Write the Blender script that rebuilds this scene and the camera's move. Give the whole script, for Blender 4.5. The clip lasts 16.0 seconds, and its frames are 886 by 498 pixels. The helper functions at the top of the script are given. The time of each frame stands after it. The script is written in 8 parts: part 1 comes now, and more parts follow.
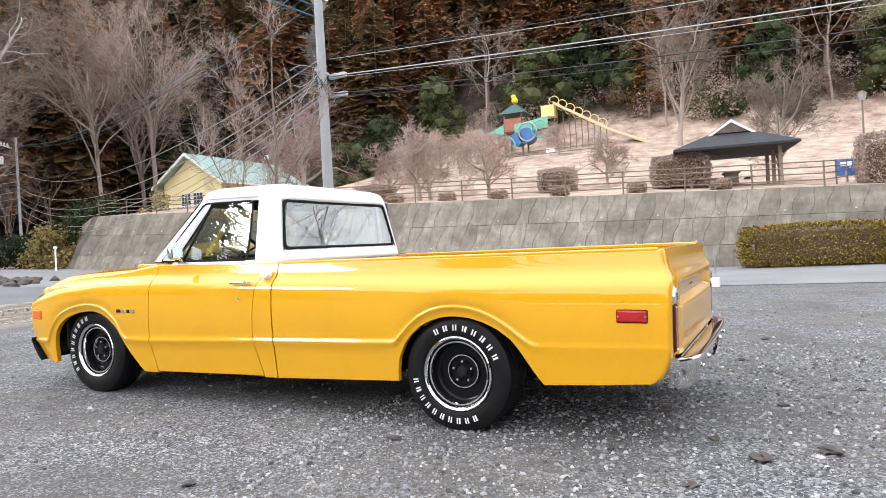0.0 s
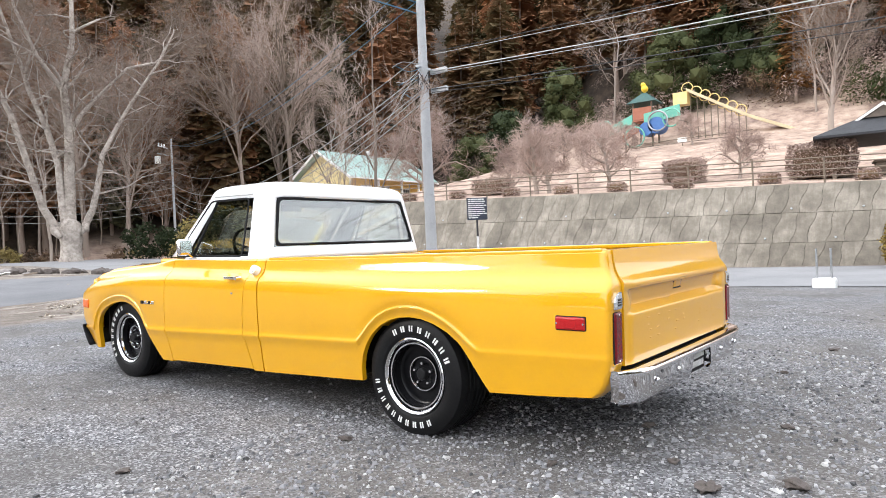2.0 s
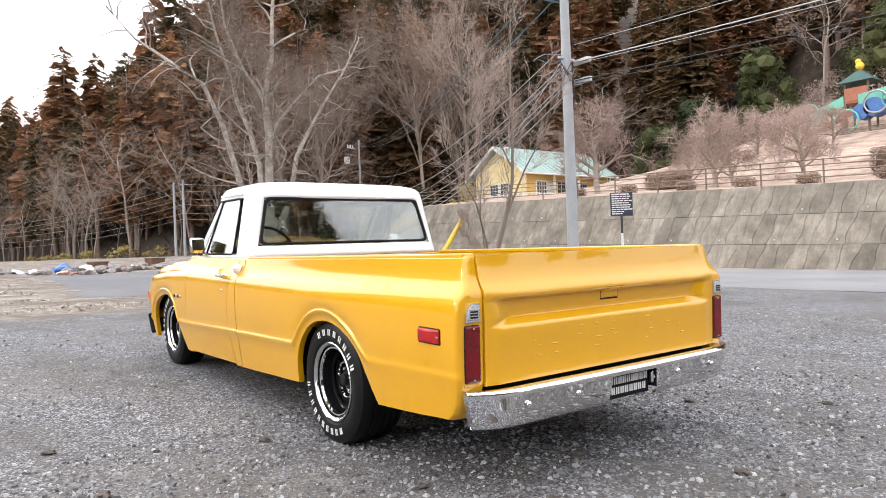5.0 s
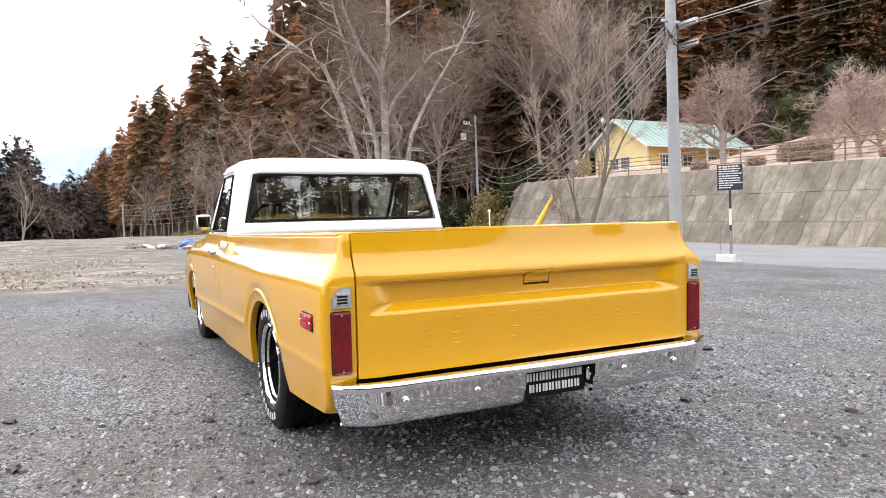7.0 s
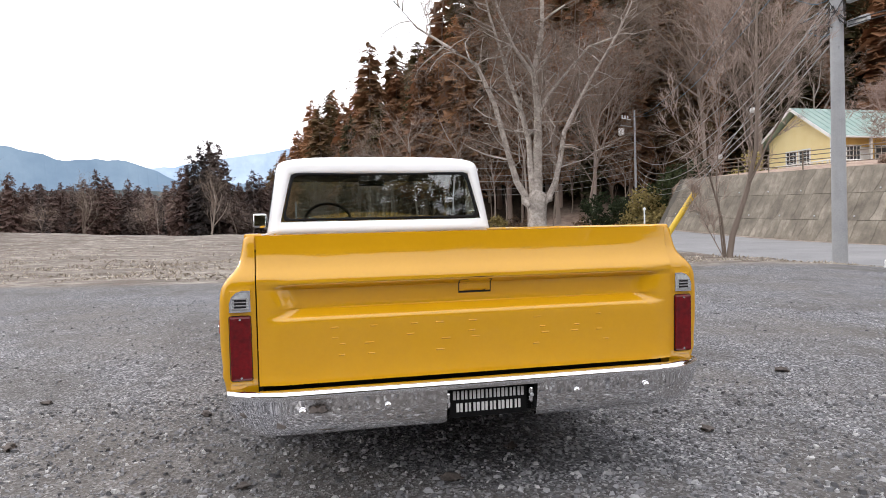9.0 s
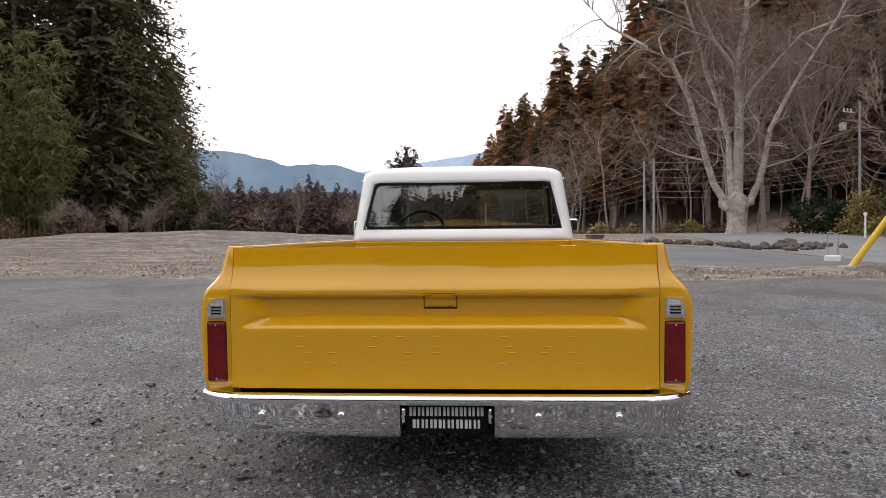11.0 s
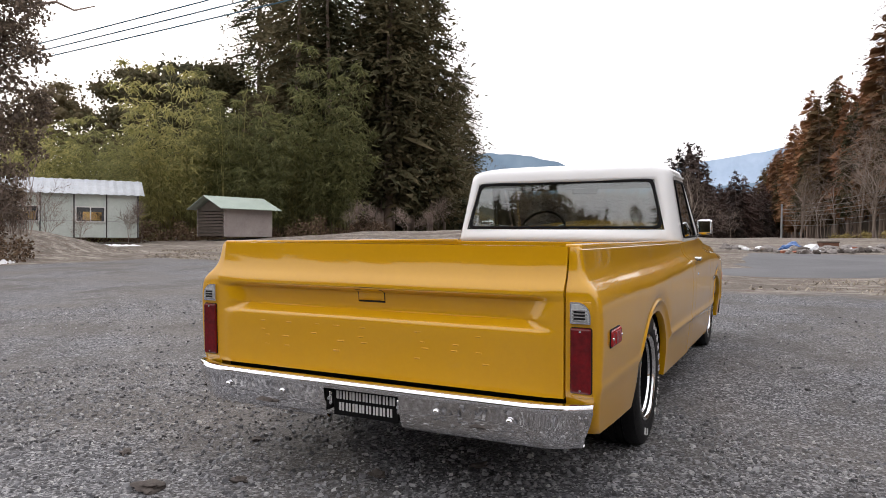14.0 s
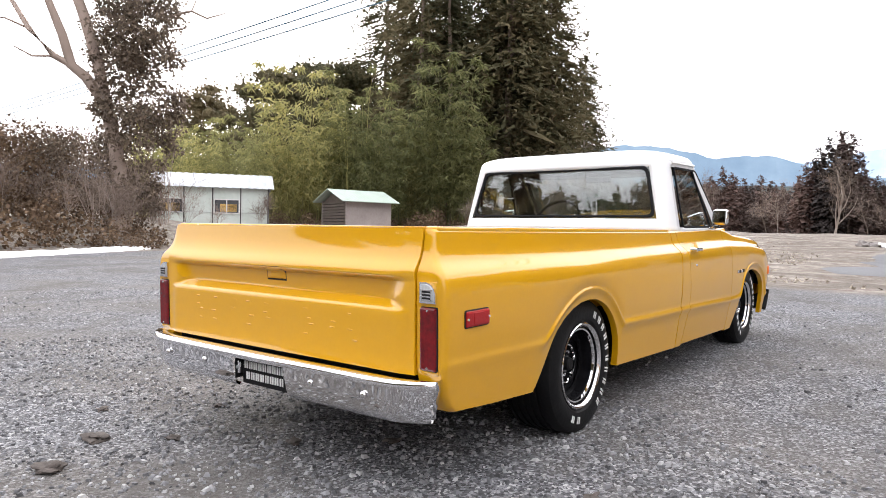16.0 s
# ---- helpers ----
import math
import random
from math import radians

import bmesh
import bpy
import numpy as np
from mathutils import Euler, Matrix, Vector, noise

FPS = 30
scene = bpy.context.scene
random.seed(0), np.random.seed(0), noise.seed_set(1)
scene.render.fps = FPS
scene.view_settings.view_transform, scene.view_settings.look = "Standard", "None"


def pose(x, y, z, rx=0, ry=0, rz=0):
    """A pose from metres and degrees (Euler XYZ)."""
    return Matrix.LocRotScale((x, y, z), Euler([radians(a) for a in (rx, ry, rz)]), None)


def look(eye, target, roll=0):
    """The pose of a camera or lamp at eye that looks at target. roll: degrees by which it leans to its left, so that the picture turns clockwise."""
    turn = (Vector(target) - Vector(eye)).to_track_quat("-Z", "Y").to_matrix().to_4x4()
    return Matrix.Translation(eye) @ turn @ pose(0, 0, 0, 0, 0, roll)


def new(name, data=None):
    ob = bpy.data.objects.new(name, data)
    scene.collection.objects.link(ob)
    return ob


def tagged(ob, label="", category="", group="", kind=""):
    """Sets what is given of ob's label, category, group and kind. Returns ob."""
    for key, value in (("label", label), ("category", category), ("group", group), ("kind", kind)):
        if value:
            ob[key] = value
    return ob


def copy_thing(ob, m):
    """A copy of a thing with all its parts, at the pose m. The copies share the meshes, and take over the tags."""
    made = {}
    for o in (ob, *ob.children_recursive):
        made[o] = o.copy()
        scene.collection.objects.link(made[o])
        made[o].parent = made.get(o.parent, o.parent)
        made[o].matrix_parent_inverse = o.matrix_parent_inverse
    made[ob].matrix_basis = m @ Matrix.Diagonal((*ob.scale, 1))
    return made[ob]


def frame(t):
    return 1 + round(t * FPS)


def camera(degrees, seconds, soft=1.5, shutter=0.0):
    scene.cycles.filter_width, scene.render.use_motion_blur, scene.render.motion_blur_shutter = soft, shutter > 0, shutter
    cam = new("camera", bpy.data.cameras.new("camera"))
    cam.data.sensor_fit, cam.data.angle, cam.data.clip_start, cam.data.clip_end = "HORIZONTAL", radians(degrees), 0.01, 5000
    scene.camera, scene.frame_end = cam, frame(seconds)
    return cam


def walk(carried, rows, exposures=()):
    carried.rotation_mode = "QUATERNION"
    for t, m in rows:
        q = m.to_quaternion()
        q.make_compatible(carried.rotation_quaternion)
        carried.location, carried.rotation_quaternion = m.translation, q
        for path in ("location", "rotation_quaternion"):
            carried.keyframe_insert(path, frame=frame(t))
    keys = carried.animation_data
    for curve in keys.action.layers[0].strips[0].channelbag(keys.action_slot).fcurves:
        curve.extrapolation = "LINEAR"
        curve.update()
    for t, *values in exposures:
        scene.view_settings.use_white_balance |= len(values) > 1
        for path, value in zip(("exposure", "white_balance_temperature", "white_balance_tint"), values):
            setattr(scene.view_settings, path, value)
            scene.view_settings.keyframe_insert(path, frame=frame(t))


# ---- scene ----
cam = camera(65.9, 16.0, soft=0.9)
TILT = pose(0, 0, 0, 1.35, 0, 0)  # the lot, and the truck on it, rises towards the far field
PATH = [
    (0, (-4.606, -0.438, 1.111), (-2.8, 0.42, 1.085), -1.9),
    (0.5, (-4.483, -0.657, 1.136), (-2.728, 0.3, 1.11), -1.8),
    (1, (-4.316, -0.842, 1.13), (-2.593, 0.174, 1.099), -1.7),
    (1.5, (-4.132, -1.059, 1.125), (-2.462, 0.041, 1.088), -1.8),
    (2, (-3.973, -1.244, 1.111), (-2.364, -0.058, 1.077), -1.6),
    (2.5, (-3.763, -1.424, 1.128), (-2.231, -0.138, 1.094), -1.6),
    (3, (-3.468, -1.57, 1.113), (-2.012, -0.199, 1.077), -1.6),
    (3.5, (-3.264, -1.729, 1.105), (-1.868, -0.297, 1.068), -1.5),
    (4, (-3.075, -1.919, 1.101), (-1.731, -0.438, 1.068), -1.4),
    (4.2, (-3.017, -1.976, 1.109), (-1.694, -0.476, 1.078), -1.4),
    (6.5, (-2.045, -2.413, 1.092), (-1.037, -0.688, 1.015), -1.3),
    (7, (-1.76, -2.456, 1.087), (-0.839, -0.684, 0.993), -1.4),
    (7.5, (-1.569, -2.507, 1.075), (-0.744, -0.688, 0.982), -1.2),
    (8, (-1.331, -2.575, 1.088), (-0.619, -0.708, 0.998), -1.2),
    (8.5, (-1.058, -2.569, 1.077), (-0.449, -0.666, 0.985), -1.1),
    (9, (-0.8, -2.597, 1.081), (-0.316, -0.659, 0.991), -1.2),
    (9.5, (-0.568, -2.658, 1.082), (-0.214, -0.691, 1.0), -1.1),
    (9.7, (-0.487, -2.659, 1.096), (-0.189, -0.683, 1.017), -1.1),
    (11.8, (0.471, -2.725, 1.126), (0.18, -0.748, 1.051), -0.5),
    (12, (0.571, -2.731, 1.12), (0.226, -0.763, 1.044), -0.6),
    (12.5, (0.843, -2.631, 1.12), (0.346, -0.695, 1.045), -0.6),
    (13, (1.047, -2.644, 1.103), (0.437, -0.741, 1.033), -0.3),
    (13.5, (1.26, -2.599, 1.112), (0.516, -0.744, 1.044), -0.2),
    (14, (1.492, -2.465, 1.108), (0.63, -0.662, 1.039), -0.1),
    (14.5, (1.752, -2.328, 1.101), (0.774, -0.585, 1.031), -0.2),
    (15, (2.01, -2.279, 1.075), (0.959, -0.579, 1.009), 0.1),
    (15.5, (2.207, -2.187, 1.083), (1.081, -0.536, 1.003), 0.2),
    (16, (2.423, -2.042, 1.066), (1.238, -0.434, 0.978), 0.3),
]
EXPOSURE = [(0, 0.46, 6350, 10), (1, 0.57, 6350, 10), (2, 0.58, 6350, 10), (3, 0.56, 6400, 10), (4, 0.47, 6550, 12), (7, 0.5, 6600, 12), (8, 0.48, 6600, 12), (9, 0.06, 6600, 13), (9.5, -0.06, 6600, 13), (11, -0.48, 6750, 14), (12, -0.7, 6750, 14), (12.5, -0.72, 6750, 14), (13, -0.63, 6750, 14), (14, -0.38, 6750, 14), (15, 0.0, 6600, 13), (16, 0.47, 6600, 13)]
walk(cam, [(t, TILT @ look(eye, target, roll)) for t, eye, target, roll in PATH], EXPOSURE)

# ---- light ----
SUN_AZ, SUN_EL = radians(46), radians(20)  # sun low over the firs, to the left of the far field
world = bpy.data.worlds.new("world")
scene.world = world
world.use_nodes = True
wn, wl = world.node_tree.nodes, world.node_tree.links
sky = wn.new("ShaderNodeTexSky")
sky.sky_type = 'NISHITA'
sky.sun_disc = False
sky.sun_elevation, sky.sun_rotation = SUN_EL, -SUN_AZ
sky.dust_density = 4.0
# thin bright overcast veil, brightest towards the hidden sun
way = wn.new("ShaderNodeTexCoord")
dot = wn.new("ShaderNodeVectorMath")
dot.operation = 'DOT_PRODUCT'
dot.inputs[1].default_value = (-math.sin(SUN_AZ) * math.cos(SUN_EL), math.cos(SUN_AZ) * math.cos(SUN_EL), math.sin(SUN_EL))
wl.new(way.outputs["Generated"], dot.inputs[0])
glow = wn.new("ShaderNodeMapRange")
glow.interpolation_type = 'SMOOTHERSTEP'
glow.inputs["From Min"].default_value, glow.inputs["From Max"].default_value = -0.35, 1.0
glow.inputs["To Min"].default_value, glow.inputs["To Max"].default_value = 1.8, 2.3
wl.new(dot.outputs["Value"], glow.inputs["Value"])
lift = wn.new("ShaderNodeSeparateXYZ")
wl.new(way.outputs["Generated"], lift.inputs[0])
dome = wn.new("ShaderNodeMapRange")
dome.inputs["From Min"].default_value, dome.inputs["From Max"].default_value = 0.0, 1.0
dome.inputs["To Min"].default_value, dome.inputs["To Max"].default_value = 0.90, 1.55
wl.new(lift.outputs["Z"], dome.inputs["Value"])
both_ = wn.new("ShaderNodeMath")
both_.operation = 'MULTIPLY'
wl.new(glow.outputs[0], both_.inputs[0])
wl.new(dome.outputs[0], both_.inputs[1])
veil = wn.new("ShaderNodeVectorMath")
veil.operation = 'SCALE'
veil.inputs[0].default_value = (8.0, 8.15, 8.5)
wl.new(both_.outputs[0], veil.inputs["Scale"])
haze = wn.new("ShaderNodeMix")
haze.data_type = 'RGBA'
haze.inputs[0].default_value = 0.94
wl.new(sky.outputs[0], haze.inputs[6])
wl.new(veil.outputs[0], haze.inputs[7])
wl.new(haze.outputs[2], wn["Background"].inputs[0])
wn["Background"].inputs[1].default_value = 0.10
sun = new("sun", bpy.data.lights.new("sun", 'SUN'))
sun.data.energy, sun.data.angle, sun.data.color = 1.0, radians(12), (1.0, 0.93, 0.82)
sun.matrix_basis = look((-math.sin(SUN_AZ) * 50, math.cos(SUN_AZ) * 50, 50 * math.tan(SUN_EL)), (0, 0, 0))


# ---- materials ----
def material(name, rough=0.8, metal=0.0):
    m = bpy.data.materials.new(name)
    m.use_nodes = True
    b = m.node_tree.nodes["Principled BSDF"]
    b.inputs["Roughness"].default_value, b.inputs["Metallic"].default_value = rough, metal
    return m, m.node_tree.nodes, m.node_tree.links, b


def coords(n, l, scale=(1, 1, 1), kind="Object"):
    c, mp = n.new("ShaderNodeTexCoord"), n.new("ShaderNodeMapping")
    mp.inputs["Scale"].default_value = scale
    l.new(c.outputs[kind], mp.inputs[0])
    return mp.outputs[0]


def noise_tex(n, l, vec, scale, detail=4, rough=0.6):
    t = n.new("ShaderNodeTexNoise")
    t.inputs["Scale"].default_value, t.inputs["Detail"].default_value, t.inputs["Roughness"].default_value = scale, detail, rough
    l.new(vec, t.inputs["Vector"])
    return t.outputs[0]


def ramp(n, l, fac, stops):
    r = n.new("ShaderNodeValToRGB")
    el = r.color_ramp.elements
    while len(el) < len(stops):
        el.new(0.5)
    for e, (p, c) in zip(el, stops):
        e.position, e.color = p, (*c, 1)
    l.new(fac, r.inputs[0])
    return r.outputs[0]


def mixc(n, l, fac, a, b, kind='MIX'):
    m = n.new("ShaderNodeMix")
    m.data_type, m.blend_type = 'RGBA', kind
    for s, v in ((0, fac), (6, a), (7, b)):
        if isinstance(v, (int, float)):
            m.inputs[s].default_value = v
        elif isinstance(v, tuple):
            m.inputs[s].default_value = (*v, 1)
        else:
            l.new(v, m.inputs[s])
    return m.outputs[2]


def calc(n, l, op, a, b=0.0, c=0.0):
    m = n.new("ShaderNodeMath")
    m.operation = op
    for s, v in enumerate((a, b, c)):
        if isinstance(v, (int, float)):
            m.inputs[s].default_value = v
        else:
            l.new(v, m.inputs[s])
    return m.outputs[0]


def bump(n, l, b, height, strength=0.3, distance=0.02):
    k = n.new("ShaderNodeBump")
    k.inputs["Strength"].default_value, k.inputs["Distance"].default_value = strength, distance
    l.new(height, k.inputs["Height"])
    l.new(k.outputs[0], b.inputs["Normal"])


def mottled(name, dark, light, scale=3.0, rough=0.8, metal=0.0, fine=40.0, relief=0.15, kind="Object"):
    """A surface that varies at two scales, with fine relief."""
    m, n, l, b = material(name, rough, metal)
    v = coords(n, l, kind=kind)
    big, small = noise_tex(n, l, v, scale), noise_tex(n, l, v, fine, 3)
    f = calc(n, l, 'MULTIPLY_ADD', small, 0.45, calc(n, l, 'MULTIPLY', big, 0.55))
    l.new(ramp(n, l, f, [(0.32, dark), (0.68, light)]), b.inputs["Base Color"])
    if relief:
        bump(n, l, b, small, relief, 0.01)
    return m


def leafy(name, stops, rough=0.75, thin=0.0, own=0.45):
    """Foliage or bark whose hue differs from tree to tree and from clump to clump."""
    m, n, l, b = material(name, rough)
    b.inputs["Specular IOR Level"].default_value = 0.15
    info, geo = n.new("ShaderNodeObjectInfo"), n.new("ShaderNodeNewGeometry")
    f = calc(n, l, 'MULTIPLY_ADD', geo.outputs["Random Per Island"], 1 - own, calc(n, l, 'MULTIPLY', info.outputs["Random"], own))
    c = ramp(n, l, f, stops)
    l.new(c, b.inputs["Base Color"])
    if thin:
        tr, mx = n.new("ShaderNodeBsdfTranslucent"), n.new("ShaderNodeMixShader")
        mx.inputs[0].default_value = thin
        l.new(c, tr.inputs[0])
        l.new(b.outputs[0], mx.inputs[1])
        l.new(tr.outputs[0], mx.inputs[2])
        l.new(mx.outputs[0], n["Material Output"].inputs[0])
    return m


# ---- mesh helpers ----
def part(name, bm, mat, parent=None, label=""):
    """Links a bmesh as one mesh object under a thing or a part."""
    me = bpy.data.meshes.new(name)
    bm.to_mesh(me)
    bm.free()
    return part_mesh(name, me, mat, parent, label)


def part_mesh(name, me, mat, parent=None, label=""):
    if mat and not me.materials:
        me.materials.append(mat)
    ob = new(name, me)
    if parent:
        ob.parent = parent
    if label:
        ob["label"] = label
    return ob


def thing(name, label, category, m=None, group=""):
    ob = new(name)
    if m is not None:
        ob.matrix_basis = m
    return tagged(ob, label, category, group)


def smooth(ob, angle=35):
    for p in ob.data.polygons:
        p.use_smooth = True
    ob.data.set_sharp_from_angle(angle=radians(angle))
    return ob


def box(bm, c, s, bevel=0.0, m=None):
    """A box with centre c and size s, its edges rounded by bevel."""
    r = bmesh.ops.create_cube(bm, size=1.0, matrix=(m or Matrix()) @ Matrix.Translation(c) @ Matrix.Diagonal((*s, 1)))
    if bevel:
        es = {e for v in r["verts"] for e in v.link_edges}
        bmesh.ops.bevel(bm, geom=list(es), offset=bevel, segments=2, profile=0.5, affect='EDGES')
    return bm


def boxed(c, s, bevel=0.0, m=None):
    return box(bmesh.new(), c, s, bevel, m)


def cone(bm, p, q, r0, r1, sides=12, caps=True):
    """A tapered rod from p to q."""
    p, q = Vector(p), Vector(q)
    d = q - p
    m = Matrix.Translation((p + q) / 2) @ d.to_track_quat('Z', 'Y').to_matrix().to_4x4()
    bmesh.ops.create_cone(bm, cap_ends=caps, segments=sides, radius1=r0, radius2=r1, depth=d.length, matrix=m)
    return bm


def sheet_mesh(name, xs, ys, height):
    """A sheet over the grid xs, ys, at height(x, y)."""
    verts = [(x, y, height(x, y)) for y in ys for x in xs]
    w = len(xs)
    faces = [(j * w + i, j * w + i + 1, (j + 1) * w + i + 1, (j + 1) * w + i) for j in range(len(ys) - 1) for i in range(w - 1)]
    me = bpy.data.meshes.new(name)
    me.from_pydata(verts, [], faces)
    return me


def sstep(a, b, x):
    t = min(max((x - a) / (b - a), 0.0), 1.0)
    return t * t * (3 - 2 * t)


def tubes_mesh(name, strands, sides=4):
    """One mesh of tapered limbs; each strand is a list of (point, radius)."""
    verts, faces = [], []
    for st in strands:
        base = len(verts)
        k = sides if st[0][1] > 0.03 else 3
        for i, (p, r) in enumerate(st):
            d = (st[min(i + 1, len(st) - 1)][0] - st[max(i - 1, 0)][0]).normalized()
            a = d.orthogonal().normalized()
            b = d.cross(a)
            for j in range(k):
                w = 2 * math.pi * j / k
                verts.append(p + (a * math.cos(w) + b * math.sin(w)) * r)
        for i in range(len(st) - 1):
            for j in range(k):
                faces.append((base + i * k + j, base + i * k + (j + 1) % k, base + (i + 1) * k + (j + 1) % k, base + (i + 1) * k + j))
    me = bpy.data.meshes.new(name)
    me.from_pydata(verts, [], faces)
    for p in me.polygons:
        p.use_smooth = True
    return me


# ---- ground ----
def wall_base(y):
    return -0.5 + 0.0006 * max(min(y, 48), 0) ** 2 + 0.03 * max(0, y - 48)


def wall_top(y):
    return 3.0 + 0.04 * y


# foot of the wooded slope, seen from above
EDGE = [Vector(p) for p in ((260, -70), (89, -24), (89, 20), (86, 40), (74, 58), (54, 70), (31, 74), (17, 83), (12, 114), (5, 170), (-4, 260))]


def into_wood(x, y):
    """Metres past the foot of the wooded slope, below zero outside it."""
    best, sign, p = 1e9, 1, Vector((x, y))
    for a, c in zip(EDGE, EDGE[1:]):
        ab = c - a
        t = min(max((p - a).dot(ab) / ab.dot(ab), 0), 1)
        q = a + ab * t
        d = (p - q).length
        if d < best:
            best, sign = d, ab.x * (p.y - a.y) - ab.y * (p.x - a.x)
    return best if sign < 0 else -best


def lot(x, y):
    return -0.03 + 0.0236 * min(max(y, -40), 62) - 0.03 * max(0, min(y, 120) - 66)


def ground_z(x, y):
    low = lot(x, y) + (wall_base(min(max(y, -20), 60)) - lot(x, y)) * sstep(9, 18.5, x) * (1 - sstep(30, 56, y))
    if -16 < x < 9 and -9 < y < 9:
        low += 0.012 * noise.noise((x * 0.9, y * 0.9, 3)) + 0.008 * noise.noise((x * 3, y * 3, 7))
    elif x < 11 and y > 9:
        low += 0.12 * noise.noise((x * 0.3, y * 0.3, 1)) * sstep(9, 16, y)
    if -50 < x < 12 and 16 < y < 60:  # low swell of turned earth before the bamboo
        low += (0.85 + 0.12 * noise.noise((x * 0.6, y * 0.6, 9))) * math.exp(-((x + 16) / 13) ** 2 - ((y - 35) / 6.5) ** 2)
    if x < -21:
        low += 1.1 * sstep(-21, -26, x) * sstep(2, 7, y) * (1 - sstep(15, 20, y)) * (1 - sstep(-36, -44, x))
    z = low
    if x > 31.1:
        yy = min(max(y, -30), 60)
        up = wall_top(yy) + 0.09 * min(x - 31, 14) + 0.215 * max(0, min(x, 78) - 45) + 0.5 * max(0, min(x, 95) - 78)
        up -= (0.7 * up) * sstep(-22, -60, y)
        up += 0.35 * noise.noise((x * 0.08, y * 0.08, 5)) * sstep(32, 44, x)
        cut = sstep(39, 47, y)
        up += (min(up, 6.1 + 0.5 * max(0, x - 74)) - up) * cut
        end = max(sstep(-5.2, -13, y) * (1 - sstep(30.4, 40, x)), sstep(46.6, 49.5, y) * (1 - sstep(36, 62, x)))
        up = low + (up - low) * (1 - end)
        up = low + (up - low) * (1 - sstep(52, 66, y))
        yard = 6.0 * sstep(33, 47, x) * (1 - sstep(56, 70, y)) * sstep(36, 46, y)  # terrace of the house
        z = max(low, up, yard)
    d = into_wood(x, y)
    if d > 0:
        z += 0.72 * min(d, 110 - 92 * sstep(82, 112, y - 0.38 * max(0, x - 20))) * sstep(0, 10, d) * (1 - sstep(190, 250, y))
    if x < -60:
        z += 0.05 * min(-60 - x, 60)
    return z


def spread(lo, hi, step):
    return [lo + i * (hi - lo) / max(1, round((hi - lo) / step)) for i in range(max(1, round((hi - lo) / step)))]


gx = spread(-3000, -400, 650) + spread(-400, -60, 34) + spread(-60, -12, 2) + spread(-12, 6, 0.25) + spread(6, 30.2, 0.8) + [30.2, 31.06, 31.16] + spread(31.5, 100, 2.4) + spread(100, 240, 15) + [240, 600, 3000]
gy = spread(-3000, -400, 650) + spread(-400, -40, 36) + spread(-40, -8, 2) + spread(-8, 12, 0.25) + spread(12, 70, 1.4) + spread(70, 240, 10) + [240, 400, 900, 3000]

m, n, l, b = material("ground_gravel_and_straw", 0.9)
v = coords(n, l)
sep = n.new("ShaderNodeSeparateXYZ")
l.new(v, sep.inputs[0])
px, py = sep.outputs[0], sep.outputs[1]
wob = noise_tex(n, l, v, 0.35, 5, 0.65)
stones = n.new("ShaderNodeTexVoronoi")
stones.inputs["Scale"].default_value = 80
l.new(v, stones.inputs["Vector"])
stones2 = n.new("ShaderNodeTexVoronoi")
stones2.inputs["Scale"].default_value = 190
l.new(v, stones2.inputs["Vector"])
sgrey = n.new("ShaderNodeRGBToBW")
l.new(stones.outputs["Color"], sgrey.inputs[0])
grain = noise_tex(n, l, v, 24, 7, 0.75)
blot = noise_tex(n, l, v, 0.55, 4, 0.55)
sg = calc(n, l, 'MULTIPLY_ADD', sgrey.outputs[0], 0.48, calc(n, l, 'MULTIPLY_ADD', grain, 0.26, calc(n, l, 'MULTIPLY', noise_tex(n, l, v, 7, 6, 0.75), 0.26)))
gravel = ramp(n, l, sg, [(0.28, (0.020, 0.020, 0.022)), (0.46, (0.078, 0.079, 0.086)), (0.59, (0.190, 0.192, 0.206)), (0.72, (0.47, 0.47, 0.475))])
gravel = mixc(n, l, ramp(n, l, blot, [(0.42, (0, 0, 0)), (0.66, (1, 1, 1))]), gravel, mixc(n, l, 0.6, gravel, (0.13, 0.115, 0.10)))
earth = noise_tex(n, l, coords(n, l, (1.0, 0.7, 1)), 0.95, 6, 0.68)
gravel = mixc(n, l, ramp(n, l, earth, [(0.47, (0, 0, 0)), (0.62, (0.6, 0.6, 0.6))]), gravel, (0.076, 0.069, 0.062))
straw_n = noise_tex(n, l, coords(n, l, (1.0, 1.7, 1)), 2.4, 9, 0.82)
straw = ramp(n, l, straw_n, [(0.32, (0.042, 0.034, 0.027)), (0.45, (0.135, 0.112, 0.092)), (0.55, (0.255, 0.222, 0.185)), (0.68, (0.45, 0.405, 0.35))])
patch_n = noise_tex(n, l, coords(n, l, (0.5, 1.3, 1)), 0.9, 5, 0.7)
straw = mixc(n, l, ramp(n, l, patch_n, [(0.50, (0, 0, 0)), (0.58, (0.75, 0.75, 0.75))]), straw, (0.105, 0.085, 0.068))
straw = mixc(n, l, ramp(n, l, patch_n, [(0.36, (0.7, 0.7, 0.7)), (0.45, (0, 0, 0))]), straw, (0.39, 0.355, 0.305))
litter_n = noise_tex(n, l, coords(n, l, (0.9, 1.0, 1)), 2.6, 6, 0.8)
straw = mixc(n, l, ramp(n, l, litter_n, [(0.52, (0, 0, 0)), (0.62, (1, 1, 1))]), straw, (0.13, 0.09, 0.07))
edge = calc(n, l, 'ADD', py, calc(n, l, 'MULTIPLY', wob, 3.0))
edge = calc(n, l, 'ADD', edge, calc(n, l, 'MULTIPLY', calc(n, l, 'MINIMUM', px, 0.0), 0.28))
